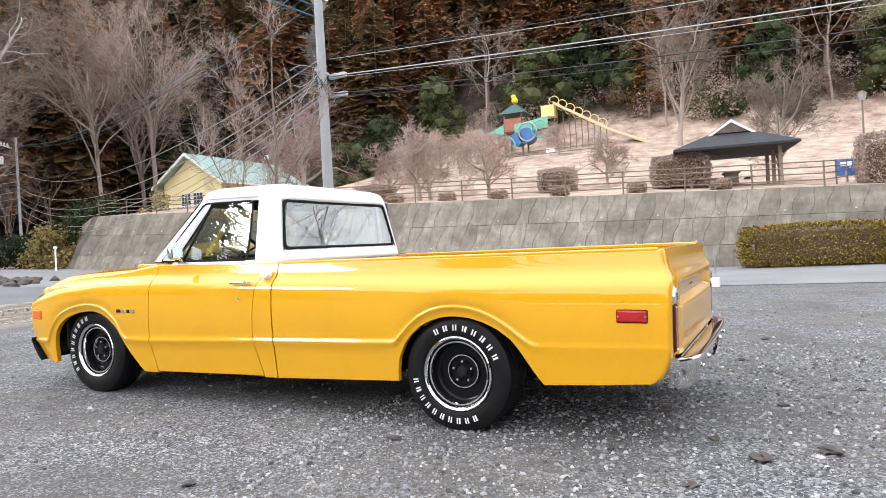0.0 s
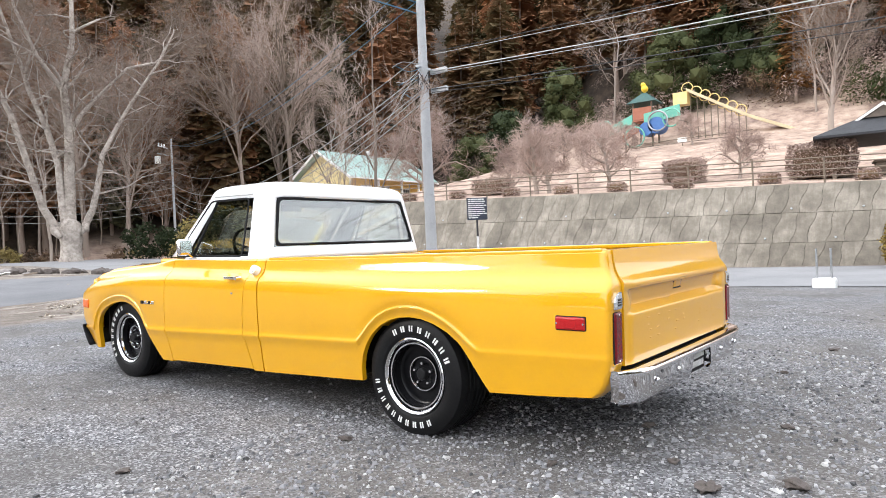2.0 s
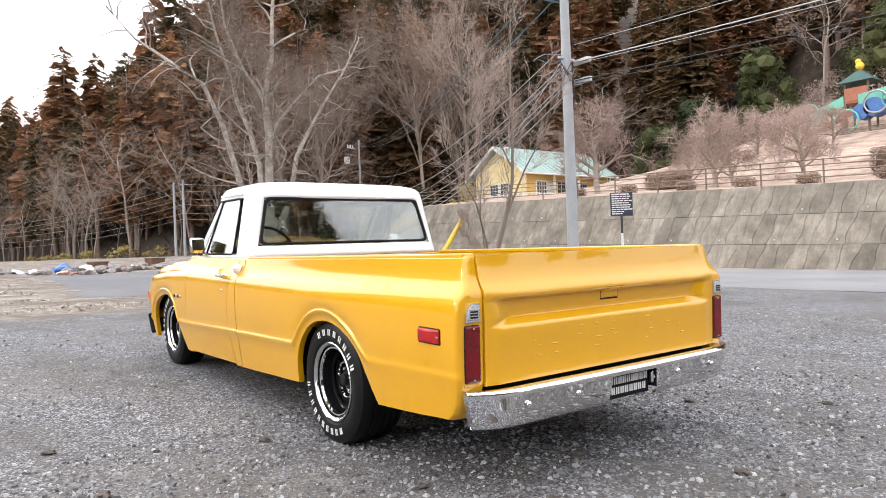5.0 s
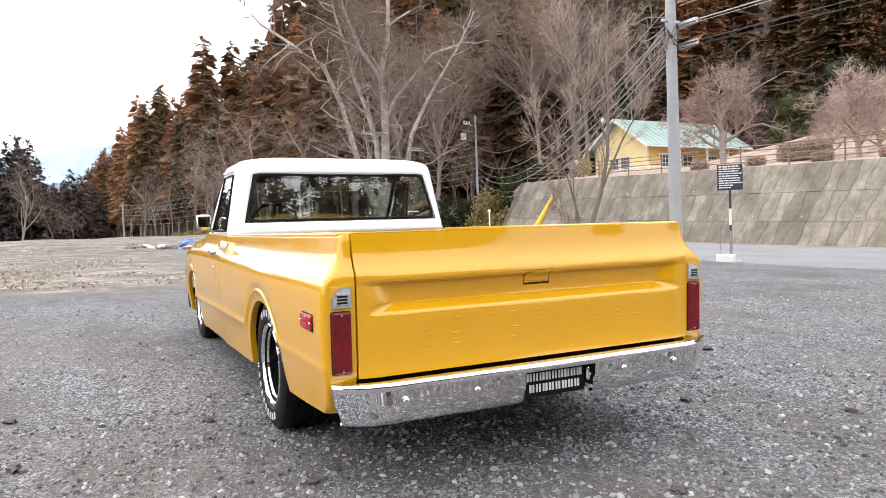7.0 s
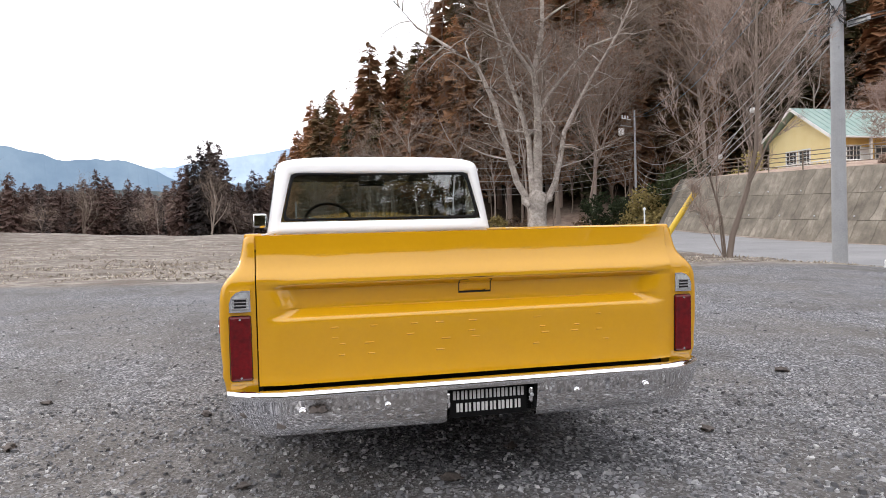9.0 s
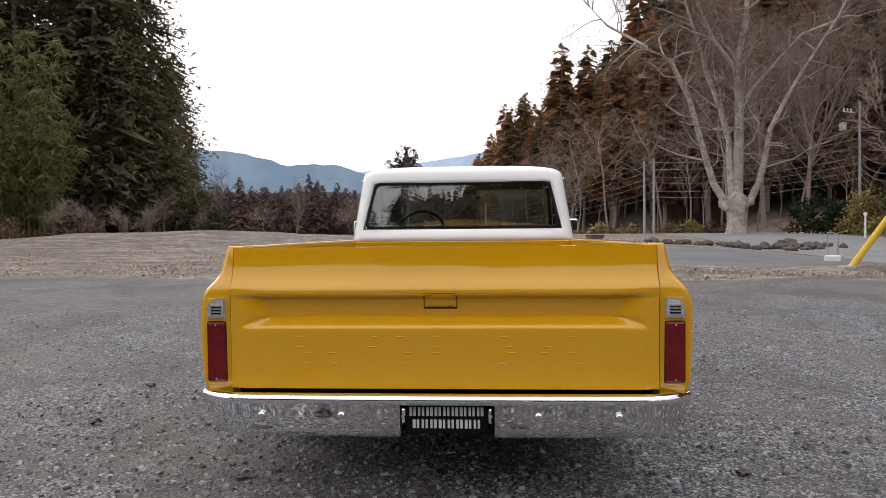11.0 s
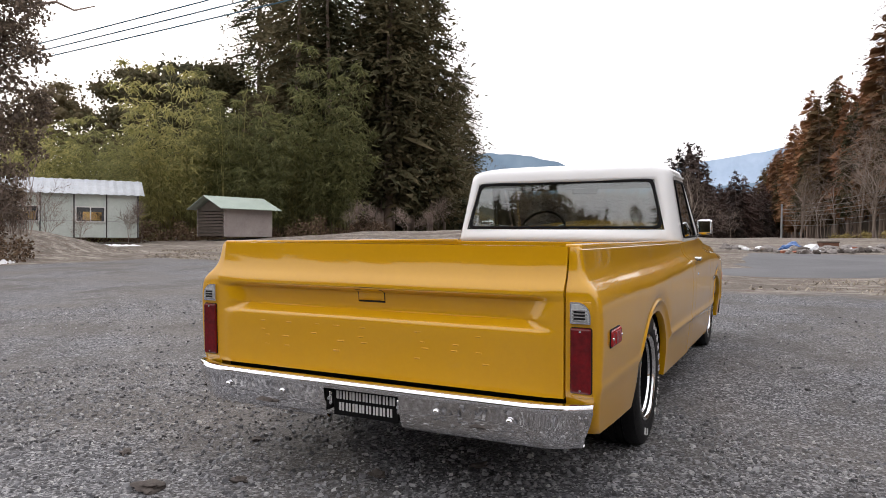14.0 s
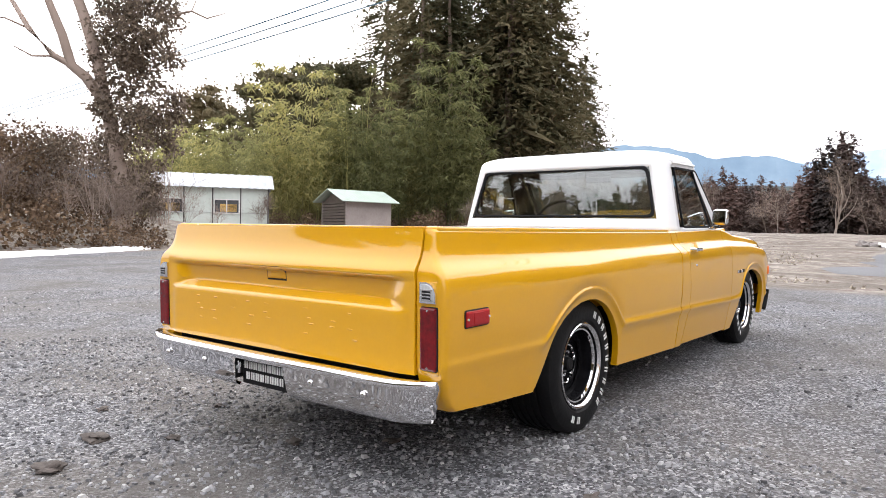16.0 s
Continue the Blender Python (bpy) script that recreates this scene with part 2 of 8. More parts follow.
m1 = calc(n, l, 'SMOOTH_MIN', calc(n, l, 'MULTIPLY', calc(n, l, 'SUBTRACT', edge, 11.2), 1.4), 1.0, 0.1)
left = calc(n, l, 'MULTIPLY', calc(n, l, 'SUBTRACT', -19.0, calc(n, l, 'SUBTRACT', px, calc(n, l, 'MULTIPLY', wob, 2.0))), 1.2)
mask = calc(n, l, 'MAXIMUM', m1, left)
right = calc(n, l, 'SUBTRACT', px, 28.5)
mask = calc(n, l, 'MINIMUM', calc(n, l, 'MAXIMUM', calc(n, l, 'MAXIMUM', mask, right), 0.0), 1.0)
hillc = ramp(n, l, noise_tex(n, l, v, 0.6, 7, 0.7), [(0.32, (0.15, 0.10, 0.08)), (0.5, (0.36, 0.26, 0.205)), (0.68, (0.52, 0.41, 0.32))])
straw = mixc(n, l, calc(n, l, 'MINIMUM', calc(n, l, 'MAXIMUM', right, 0.0), 1.0), straw, hillc)
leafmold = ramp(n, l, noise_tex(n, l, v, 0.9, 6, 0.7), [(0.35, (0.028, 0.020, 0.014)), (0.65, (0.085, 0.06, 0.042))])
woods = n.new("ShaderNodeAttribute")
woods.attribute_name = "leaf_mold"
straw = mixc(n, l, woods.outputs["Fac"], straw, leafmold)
l.new(mixc(n, l, mask, gravel, straw), b.inputs["Base Color"])
hgt = calc(n, l, 'ADD', calc(n, l, 'MULTIPLY', stones.outputs["Distance"], 1.0), calc(n, l, 'MULTIPLY', stones2.outputs["Distance"], 0.5))
bump(n, l, b, hgt, 0.7, 0.010)
M_GROUND = m
ground = part_mesh("ground", sheet_mesh("ground", gx, gy, ground_z), M_GROUND)
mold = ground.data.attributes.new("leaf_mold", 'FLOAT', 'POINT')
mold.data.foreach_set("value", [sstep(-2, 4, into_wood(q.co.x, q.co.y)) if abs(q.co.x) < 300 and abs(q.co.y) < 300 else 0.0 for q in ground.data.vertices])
tagged(ground, "grey gravel lot running into dry straw field and brown hillside", "ground", kind="structure")

M_ASPHALT = mottled("asphalt", (0.14, 0.14, 0.146), (0.24, 0.24, 0.246), 0.35, 0.85, fine=60, relief=0.3)

M_WORN = mottled("worn_asphalt", (0.085, 0.086, 0.092), (0.17, 0.171, 0.178), 0.5, 0.9, fine=45, relief=0.4)


def road_sheet(name, xs, ys, label):
    me = sheet_mesh(name, xs, ys, lambda x, y: 0)
    for v in me.vertices:
        x, y = v.co.x, v.co.y
        wx, wy = 1.3 * noise.noise((y * 0.35, 2, 1)) + 0.5 * noise.noise((y * 1.3, 5, 1)), 0.7 * noise.noise((x * 0.3, 8, 1)) + 0.25 * noise.noise((x * 1.4, 3, 1))
        x += wx * (sstep(5, 0.6, x) if name == "road_branch" else sstep(18, 16.5, x) * 0)
        y += wy * (sstep(16, 14.2, y) + sstep(25, 27.5, y)) if name == "road_branch" else 0
        rim = name == "road_branch" and (v.co.x < xs[1] - 0.01 or v.co.y < ys[1] - 0.01 or v.co.y > ys[-2] + 0.01)
        v.co = (x, y, ground_z(x, y) + (-0.03 if rim else 0.014))
    ob = part_mesh(name, me, M_WORN if name == "road_branch" else M_ASPHALT)
    return tagged(ob, label, "road", kind="structure")


road_sheet("road", spread(16.5, 28.2, 0.9) + [28.2], spread(-90, 60, 1.4) + [60], "pale grey asphalt road along the retaining wall")
road_sheet("road_branch", spread(0.4, 16.5, 0.45) + [16.49], spread(14.2, 27.5, 0.6) + [27.5], "worn asphalt branch crossing in front of the field")

# ---- retaining wall ----
M_CONC = mottled("weathered_concrete", (0.05, 0.046, 0.038), (0.14, 0.125, 0.105), 0.8, 0.9, fine=14, relief=0.3)
m, n, l, b = material("wall_block_concrete", 0.92)
v = coords(n, l)
info = n.new("ShaderNodeObjectInfo")
f = calc(n, l, 'MULTIPLY_ADD', noise_tex(n, l, v, 0.9, 6, 0.7), 0.85, calc(n, l, 'MULTIPLY', info.outputs["Random"], 0.15))
streak = noise_tex(n, l, coords(n, l, (1, 3.0, 0.35)), 1.3, 5, 0.7)
col = ramp(n, l, f, [(0.3, (0.095, 0.083, 0.066)), (0.5, (0.18, 0.158, 0.128)), (0.75, (0.35, 0.315, 0.262))])
l.new(mixc(n, l, ramp(n, l, streak, [(0.45, (0, 0, 0)), (0.7, (1, 1, 1))]), col, mixc(n, l, 0.55, col, (0.11, 0.095, 0.075))), b.inputs["Base Color"])
bump(n, l, b, noise_tex(n, l, v, 8, 5), 0.5, 0.03)
M_BLOCK = m


def on_wall(y, f, proud=0.0):
    """A point of the wall's sloping face: f runs from its foot to its top."""
    z0, z1 = wall_base(y) - 0.3, wall_top(y)
    return Vector((29.0 + 1.9 * f - proud * 0.9, y - 0.25 * (z1 - z0) * (f - 0.3), z0 + (z1 - z0) * f + proud * 0.4))


bm = bmesh.new()
rows = []
for y in spread(-4.8, 46.4, 2.0) + [46.4]:
    z0, z1 = wall_base(y) - 0.3, wall_top(y)
    lean = 0.25 * (z1 - z0)  # the wall's joints and its end lean along it
    rows.append([bm.verts.new(p) for p in ((29.0, y + 0.3 * lean, z0), (30.9, y - 0.7 * lean, z1), (31.35, y - 0.7 * lean, z1), (31.35, y + 0.3 * lean, z0))])
for a, c in zip(rows, rows[1:]):
    for i in range(4):
        bm.faces.new((a[i], c[i], c[(i + 1) % 4], a[(i + 1) % 4]))
bm.faces.new(rows[0])
bm.faces.new(rows[-1][::-1])
bmesh.ops.recalc_face_normals(bm, faces=bm.faces)
retaining = part("retaining_wall", bm, M_CONC)
tagged(retaining, "weathered sloping concrete block retaining wall below the park", "wall", kind="structure")

# ---- trees ----
M_BARK = leafy("pale_bark", [(0.2, (0.16, 0.126, 0.102)), (0.6, (0.28, 0.228, 0.195)), (0.9, (0.42, 0.37, 0.328))], 0.9)
M_TWIG = leafy("brown_twigs", [(0.2, (0.19, 0.147, 0.122)), (0.8, (0.38, 0.302, 0.258))], 0.9, own=0.7)
M_PALEBARK = mottled("silvery_bark", (0.17, 0.143, 0.122), (0.52, 0.465, 0.415), 1.6, 0.9, fine=5, relief=1.0)
M_PINKTWIG = leafy("pinkish_twigs", [(0.2, (0.26, 0.19, 0.162)), (0.8, (0.47, 0.365, 0.32))], 0.9)
M_FIRBARK = leafy("fir_bark", [(0.2, (0.15, 0.11, 0.085)), (0.8, (0.33, 0.26, 0.22))], 0.9)
M_SUGI = leafy("cedar_foliage", [(0.06, (0.05, 0.05, 0.022)), (0.28, (0.12, 0.082, 0.04)), (0.5, (0.20, 0.105, 0.056)), (0.75, (0.27, 0.13, 0.068)), (0.97, (0.36, 0.20, 0.10))], thin=0.2, own=0.8)
M_FIR = leafy("dark_fir_foliage", [(0.1, (0.045, 0.052, 0.029)), (0.5, (0.10, 0.092, 0.05)), (0.9, (0.18, 0.14, 0.08))], thin=0.25, own=0.65)
M_EVER = leafy("evergreen_leaves", [(0.1, (0.016, 0.024, 0.010)), (0.5, (0.035, 0.046, 0.018)), (0.9, (0.075, 0.08, 0.032))], own=0.6)
M_BAMBOO = leafy("bamboo_leaves", [(0.1, (0.13, 0.14, 0.065)), (0.5, (0.27, 0.27, 0.12)), (0.9, (0.54, 0.49, 0.21))], thin=0.55, own=0.55)


# the cedars' own brown, lifted somewhat to carry the haze over the field
M_FARTREE = leafy("far_cedar_foliage", [(0.1, (0.050, 0.042, 0.040)), (0.45, (0.085, 0.060, 0.053)), (0.75, (0.125, 0.080, 0.068)), (0.95, (0.17, 0.108, 0.09))], own=0.85)
M_SCRUB = leafy("brown_scrub", [(0.1, (0.06, 0.04, 0.028)), (0.5, (0.13, 0.085, 0.055)), (0.9, (0.22, 0.15, 0.09))])
M_IVY = leafy("dull_ivy_leaves", [(0.1, (0.08, 0.064, 0.052)), (0.5, (0.17, 0.13, 0.10)), (0.9, (0.34, 0.275, 0.21))], 0.4, thin=0.4)
M_HEDGE = leafy("yellowing_hedge_leaves", [(0.1, (0.10, 0.065, 0.016)), (0.5, (0.21, 0.145, 0.032)), (0.9, (0.36, 0.255, 0.065))], own=0.1)


def grow(rng, height, radius, limbs=5, levels=4, spread_deg=38, fork=0.35, droop=0.0, kids=(3, 5), starts=None, up=0.25, first=0.62, last=0, thin=(0.35, 0.6), wander=0.16, stems=None, reach=0.5):
    """Limbs of a bare tree: trunk, boughs, branches and twigs, each a tapering wandering strand. stems: main strands that are given."""
    out = [[] for _ in range(levels + 1)]

    def branch(st, length, r, level):
        steps = len(st) - 1
        count = limbs if level == 0 else last if last and level == levels - 1 else rng.randint(*kids)
        for k in range(count):
            f = (fork + (1 - fork) * (k + rng.random()) / count) if level == 0 else 0.25 + 0.75 * (k + rng.random()) / count
            i = min(int(f * steps), steps - 1)
            q = st[i][0].lerp(st[i + 1][0], f * steps - i)
            d = (st[i + 1][0] - st[i][0]).normalized()
            ax = d.orthogonal().normalized()
            ax.rotate(Matrix.Rotation(2.4 * k + rng.random() * 1.5, 3, d))
            nd = d.copy()
            nd.rotate(Matrix.Rotation(radians(spread_deg * rng.uniform(0.6, 1.35)), 3, ax))
            limb(q, nd, length * rng.uniform(0.42, 0.68) * (1.15 - 0.35 * f), max(r * rng.uniform(*thin), 0.009), level + 1)

    def limb(p, d, length, r, level):
        steps = 6 if level == 0 else 4 if level < 3 else 3
        st, seg = [(p.copy(), r)], length / steps
        tip = 0.42 if level == 0 else 0.25
        for i in range(steps):
            d = (d + Vector((rng.gauss(0, 1), rng.gauss(0, 1), rng.gauss(up - droop * level, 0.6))) * (wander * 0.44 if level == 0 else wander)).normalized()
            p = p + d * seg
            st.append((p.copy(), r * (1 - (1 - tip) * (i + 1) / steps)))
        out[level].append(st)
        if level < levels:
            branch(st, length, r, level)

    if stems:
        for st in stems:
            out[0].append(st)
            branch(st, reach * sum((b[0] - a[0]).length for a, b in zip(st, st[1:])), st[len(st) // 2][1], 0)
    else:
        for p, d, ln, r in starts or [(Vector((0, 0, -0.2)), Vector((0, 0, 1)), height * first, radius)]:
            limb(Vector(p), Vector(d).normalized(), ln, r, 0)
    return out


def bare_tree(name, seed, height, radius, label, group="", twig=None, bole=(), bark=None, fuzz=4, hair=0.7, fine=0.009, **kw):
    """A leafless tree; fuzz: how many hair-fine twigs stand on each last twig, each as long as hair."""
    rng = random.Random(seed)
    lv = grow(rng, height, radius, **kw)
    t = thing(name, label, "tree", group=group)
    part_mesh("trunk", tubes_mesh("trunk", list(bole) + lv[0] + lv[1], 8), bark or M_BARK, t)
    me = tubes_mesh("crown", [s for q in lv[2:-1] for s in q], 4)
    verts, faces = [v.co.copy() for v in me.vertices], [tuple(p.vertices) for p in me.polygons]
    for st in lv[-1]:
        # the last twigs, slim tapering blades, and the hair-fine ones on them
        run = st[-1][0] - st[0][0]
        side = run.cross(Vector((rng.gauss(0, 1), rng.gauss(0, 1), rng.gauss(0, 1)))).normalized()
        c = len(verts)
        verts += [st[0][0] - side * st[0][1], st[0][0] + side * st[0][1], st[1][0] - side * st[1][1], st[1][0] + side * st[1][1], st[-1][0]]
        faces += [(c, c + 1, c + 3, c + 2), (c + 2, c + 3, c + 4)]
        for k in range(fuzz):
            q = st[0][0] + run * rng.uniform(0.2, 1.0)
            d = (run.normalized() + Vector((rng.gauss(0, 0.55), rng.gauss(0, 0.55), rng.gauss(0.12, 0.5)))).normalized()
            side = d.cross(Vector((rng.gauss(0, 1), rng.gauss(0, 1), rng.gauss(0, 1)))).normalized() * fine
            c = len(verts)
            verts += [q - side, q + side, q + d * hair * rng.uniform(0.5, 1.3)]
            faces.append((c, c + 1, c + 2))
    full = bpy.data.meshes.new("crown")
    full.from_pydata(verts, [], faces)
    bpy.data.meshes.remove(me)
    tagged(part_mesh("crown", full, twig or M_TWIG, t), kind="stuff")
    return t


def tufts(name, rng, spots, size, flat=0.5, lean=0.42, needle=False):
    """Many small leaf sprays, each a bent blade or a pointed needle spray at its spot."""
    verts, faces = [], []
    for p, d, s in spots:
        s *= size
        a = Vector((rng.gauss(0, 1), rng.gauss(0, 1), rng.gauss(0, flat))).normalized()
        a = (a + d * 0.9).normalized()
        b = a.cross(Vector((rng.gauss(0, 1), rng.gauss(0, 1), rng.gauss(0, 1)))).normalized()
        c = len(verts)
        if needle:
            verts += [p - b * s * lean, p + a * s, p + b * s * lean]
            faces.append((c, c + 1, c + 2))
        else:
            verts += [p - b * s * 0.12, p + a * s * 0.5 - b * s * lean, p + a * s, p + a * s * 0.45 + b * s * lean]
            faces.append((c, c + 1, c + 2, c + 3))
    me = bpy.data.meshes.new(name)
    me.from_pydata(verts, [], faces)
    return me


def conifer(name, seed, height, width, label, foliage, group="", bare=0.25, levels=30, per=8, tuft=0.5, ragged=0.35, blunt=0.7, clump=8, lean=0.22, fan=0.2):
    """A conifer of drooping boughs, each a flat fan of foliage set with many small sprays."""
    rng = random.Random(seed)
    t = thing(name, label, "tree", group=group)
    st = [(Vector((rng.gauss(0, 0.04) * i, rng.gauss(0, 0.04) * i, height * i / 7 - 0.5)), 0.014 * height * (1 - 0.92 * i / 7)) for i in range(8)]
    part_mesh("trunk", tubes_mesh("trunk", [st], 7), M_FIRBARK, t)
    spots, fans = [], []
    for k in range(levels):
        f = k / (levels - 1)
        z = height * (bare + (1 - bare) * f)
        ln = width * ((1 - f) ** blunt * 0.95 + 0.05) * (0.5 + 0.5 * min(1, f * 6 + 0.3))
        for j in range(max(3, int(per * (1 - f * 0.5)))):
            w = rng.random() * 6.283
            q = ln * rng.uniform(1 - ragged, 1 + ragged * 0.7)
            d = Vector((math.cos(w), math.sin(w), 0))
            cr = Vector((-d.y, d.x, 0))
            c0 = Vector((0, 0, z + rng.gauss(0, 0.25)))
            wide = fan * q + 0.12
            tilt = rng.uniform(-0.5, 0.5) * wide
            fans.append((c0 + d * q * 0.06, c0 + d * q * 0.55 - cr * wide + Vector((0, 0, -0.16 * q - tilt)), c0 + d * q * 0.96 + Vector((0, 0, -0.34 * q)), c0 + d * q * 0.55 + cr * wide + Vector((0, 0, -0.16 * q + tilt))))
            for i in range(clump):
                g = rng.uniform(0.35, 1.04)
                o = Vector((rng.gauss(0, 1), rng.gauss(0, 1), rng.gauss(0, 0.7))) * (0.10 + 0.085 * ln)
                spots.append((c0 + d * q * g + Vector((0, 0, -q * g * g * 0.33)) + o, d * 0.5 + o.normalized() * 0.5 + Vector((0, 0, -0.3)), rng.uniform(0.7, 1.35) * (0.65 + 0.35 * (1 - f))))
    me = tufts("crown", rng, spots, tuft, lean=lean, needle=True)
    verts, faces = [v.co.copy() for v in me.vertices], [tuple(p.vertices) for p in me.polygons]
    for q in fans:
        faces.append(tuple(range(len(verts), len(verts) + 4)))
        verts += q
    full = bpy.data.meshes.new("crown")
    full.from_pydata(verts, [], faces)
    bpy.data.meshes.remove(me)
    tagged(part_mesh("crown", full, foliage, t), kind="stuff")
    return t


BALL = bmesh.new()
bmesh.ops.create_icosphere(BALL, subdivisions=1, radius=1.0)
BALL_V, BALL_F = [v.co.copy() for v in BALL.verts], [tuple(v.index for v in f.verts) for f in BALL.faces]
BALL.free()


def leafy_tree(name, seed, height, width, label, foliage, group="", blobs=26, per=60, tuft=0.5, category="tree", base=0.12, flat=0.8, limbs=True, lean=0.46, core=0.0):
    """A broad-leaved crown of many leaf sprays in uneven clumps on a branching trunk; core: how solid the clumps are inside."""
    rng = random.Random(seed)
    t = thing(name, label, category, group=group)
    if limbs:
        lv = grow(rng, height * 0.85, 0.016 * height, levels=2, limbs=6)
        part_mesh("trunk", tubes_mesh("trunk", lv[0] + lv[1] + lv[2], 6), M_FIRBARK, t)
    spots, lumps = [], []
    for k in range(blobs):
        w, f = rng.random() * 6.283, rng.random()
        r = width * math.sqrt(rng.random()) * math.sin(math.pi * min(0.97, 0.18 + 0.8 * f)) ** 0.7
        c = Vector((math.cos(w) * r, math.sin(w) * r, height * (base + (0.96 - base) * f)))
        s = width * rng.uniform(0.2, 0.4)
        lumps.append((c, s))
        for j in range(per):
            d = Vector((rng.gauss(0, 1), rng.gauss(0, 1), rng.gauss(0, flat))).normalized()
            spots.append((c + d * s * rng.uniform(0.5, 1.15), d + Vector((0, 0, -0.35)), rng.uniform(0.6, 1.3)))
    me = tufts("crown", rng, spots, tuft, lean=lean)
    if core:
        verts, faces = [v.co.copy() for v in me.vertices], [tuple(p.vertices) for p in me.polygons]
        for c, s in lumps:
            n0 = len(verts)
            verts += [c + Vector((v.x, v.y, v.z * 0.85)) * s * core * rng.uniform(0.6, 1.15) for v in BALL_V]
            faces += [tuple(n0 + i for i in f) for f in BALL_F]
        bpy.data.meshes.remove(me)
        me = bpy.data.meshes.new("crown")
        me.from_pydata(verts, [], faces)
    tagged(part_mesh("crown", me, foliage, t), kind="stuff")
    return t


def bamboo(name, seed, height, count, label, group):
    """A clump of arching culms whose leaf sprays hang along the upper two thirds."""
    rng = random.Random(seed)
    t = thing(name, label, "bamboo", group=group)
    culms, spots = [], []
    for k in range(count):
        w, r = rng.random() * 6.283, 1.9 * math.sqrt(rng.random())
        p = Vector((math.cos(w) * r, math.sin(w) * r, -0.2))
        h = height * rng.uniform(0.45, 1.15)
        d = Vector((math.cos(w), math.sin(w), 0)) * rng.uniform(0.3, 1.0)
        st = []
        for i in range(8):
            f = i / 7
            q = p + Vector((0, 0, h * (f - 0.10 * f ** 4))) + d * (2.2 * f ** 3)
            st.append((q, 0.04 * (1 - 0.85 * f)))
            if f > 0.22:
                for j in range(42):
                    o = Vector((rng.gauss(0, 1), rng.gauss(0, 1), rng.gauss(-0.3, 0.6))) * (0.16 + 0.32 * math.sin(math.pi * min(1, f)))
                    spots.append((q + o, o.normalized() * 0.6 + Vector((0, 0, -0.6)), rng.uniform(0.6, 1.4)))
        culms.append(st)
    tagged(part_mesh("stem", tubes_mesh("stem", culms, 4), M_BAMBOO, t), kind="stuff")
    tagged(part_mesh("foliage", tufts("foliage", rng, spots, 0.46, lean=0.11, needle=True), M_BAMBOO, t), kind="stuff")
    return t


def place(x, y, s=1.0, turn=0.0, dz=0.0, lean=0.0):
    return pose(x, y, ground_z(x, y) + dz, lean, 0, turn) @ Matrix.Diagonal((s, s, s, 1))


def polar(bearing, d):
    """A spot that many metres from the truck's tail; bearings count leftwards from straight ahead."""
    return (-0.5 - math.sin(radians(bearing)) * d, -2.3 + math.cos(radians(bearing)) * d)


def scatter(protos, spots, rng, lo=0.8, hi=1.2):
    """Sets the first trees on the first spots and copies of them on the others."""
    for i, (x, y) in enumerate(spots):
        m = place(x, y, rng.uniform(lo, hi), rng.uniform(0, 360))
        if i < len(protos):
            protos[i].matrix_basis = m
        else:
            copy_thing(protos[rng.randrange(len(protos))], Matrix()).matrix_basis = m


def along_edge(step, offsets, jitter, start=0.0, stop=1e9):
    """Spots along the foot of the wooded slope, in rows that many metres inside it, fanning out round its corners."""
    out, run, before = [], 66.0, None
    for a, c in zip(EDGE[1:], EDGE[2:]):
        ab = c - a
        nrm = Vector((ab.y, -ab.x)).normalized()
        if before and start < run < stop:
            turn_ = math.atan2(before.x * nrm.y - before.y * nrm.x, before.dot(nrm))
            for o in offsets:
                for k in range(int(turn_ * o / step) if turn_ > 0 else 0):
                    w = turn_ * (k + rng.random()) * step / (turn_ * o)
                    d = Vector((before.x * math.cos(w) - before.y * math.sin(w), before.x * math.sin(w) + before.y * math.cos(w)))
                    p = a + d * (o + rng.uniform(-jitter, jitter))
                    out.append((p.x, p.y))
        for k in range(int(ab.length / step)):
            run += step
            if start < run < stop:
                for o in offsets:
                    p = a + ab * ((k + rng.random()) * step / ab.length) + nrm * (o + rng.uniform(-jitter, jitter))
                    out.append((p.x, p.y))
        before = nrm
    return out


rng = random.Random(5)
# cedar wood on the slope and along the field's far side
sugi = [conifer("cedar_tree", 20 + i, 20 + 1.8 * i, 3.3 + 0.2 * i, "tall reddish-brown winter cedar in the hillside wood", M_SUGI, "cedars of the hillside wood", bare=0.34 - 0.05 * i, levels=30, per=12, tuft=0.5, blunt=0.42, ragged=0.24, clump=9, fan=0.32) for i in range(4)]
spots = along_edge(4.4, (3, 8, 13.5, 20), 2.2, 0, 250) + along_edge(4.8, (3, 9.5), 2.4, 250, 410)
rng.shuffle(spots)
scatter(sugi, spots, rng, 0.85, 1.3)
for i, (x, y) in enumerate(((53, 74), (57, 79), (50, 77))):
    copy_thing(sugi[i], Matrix()).matrix_basis = place(x, y, 1.2 + 0.05 * i, 70 * i)


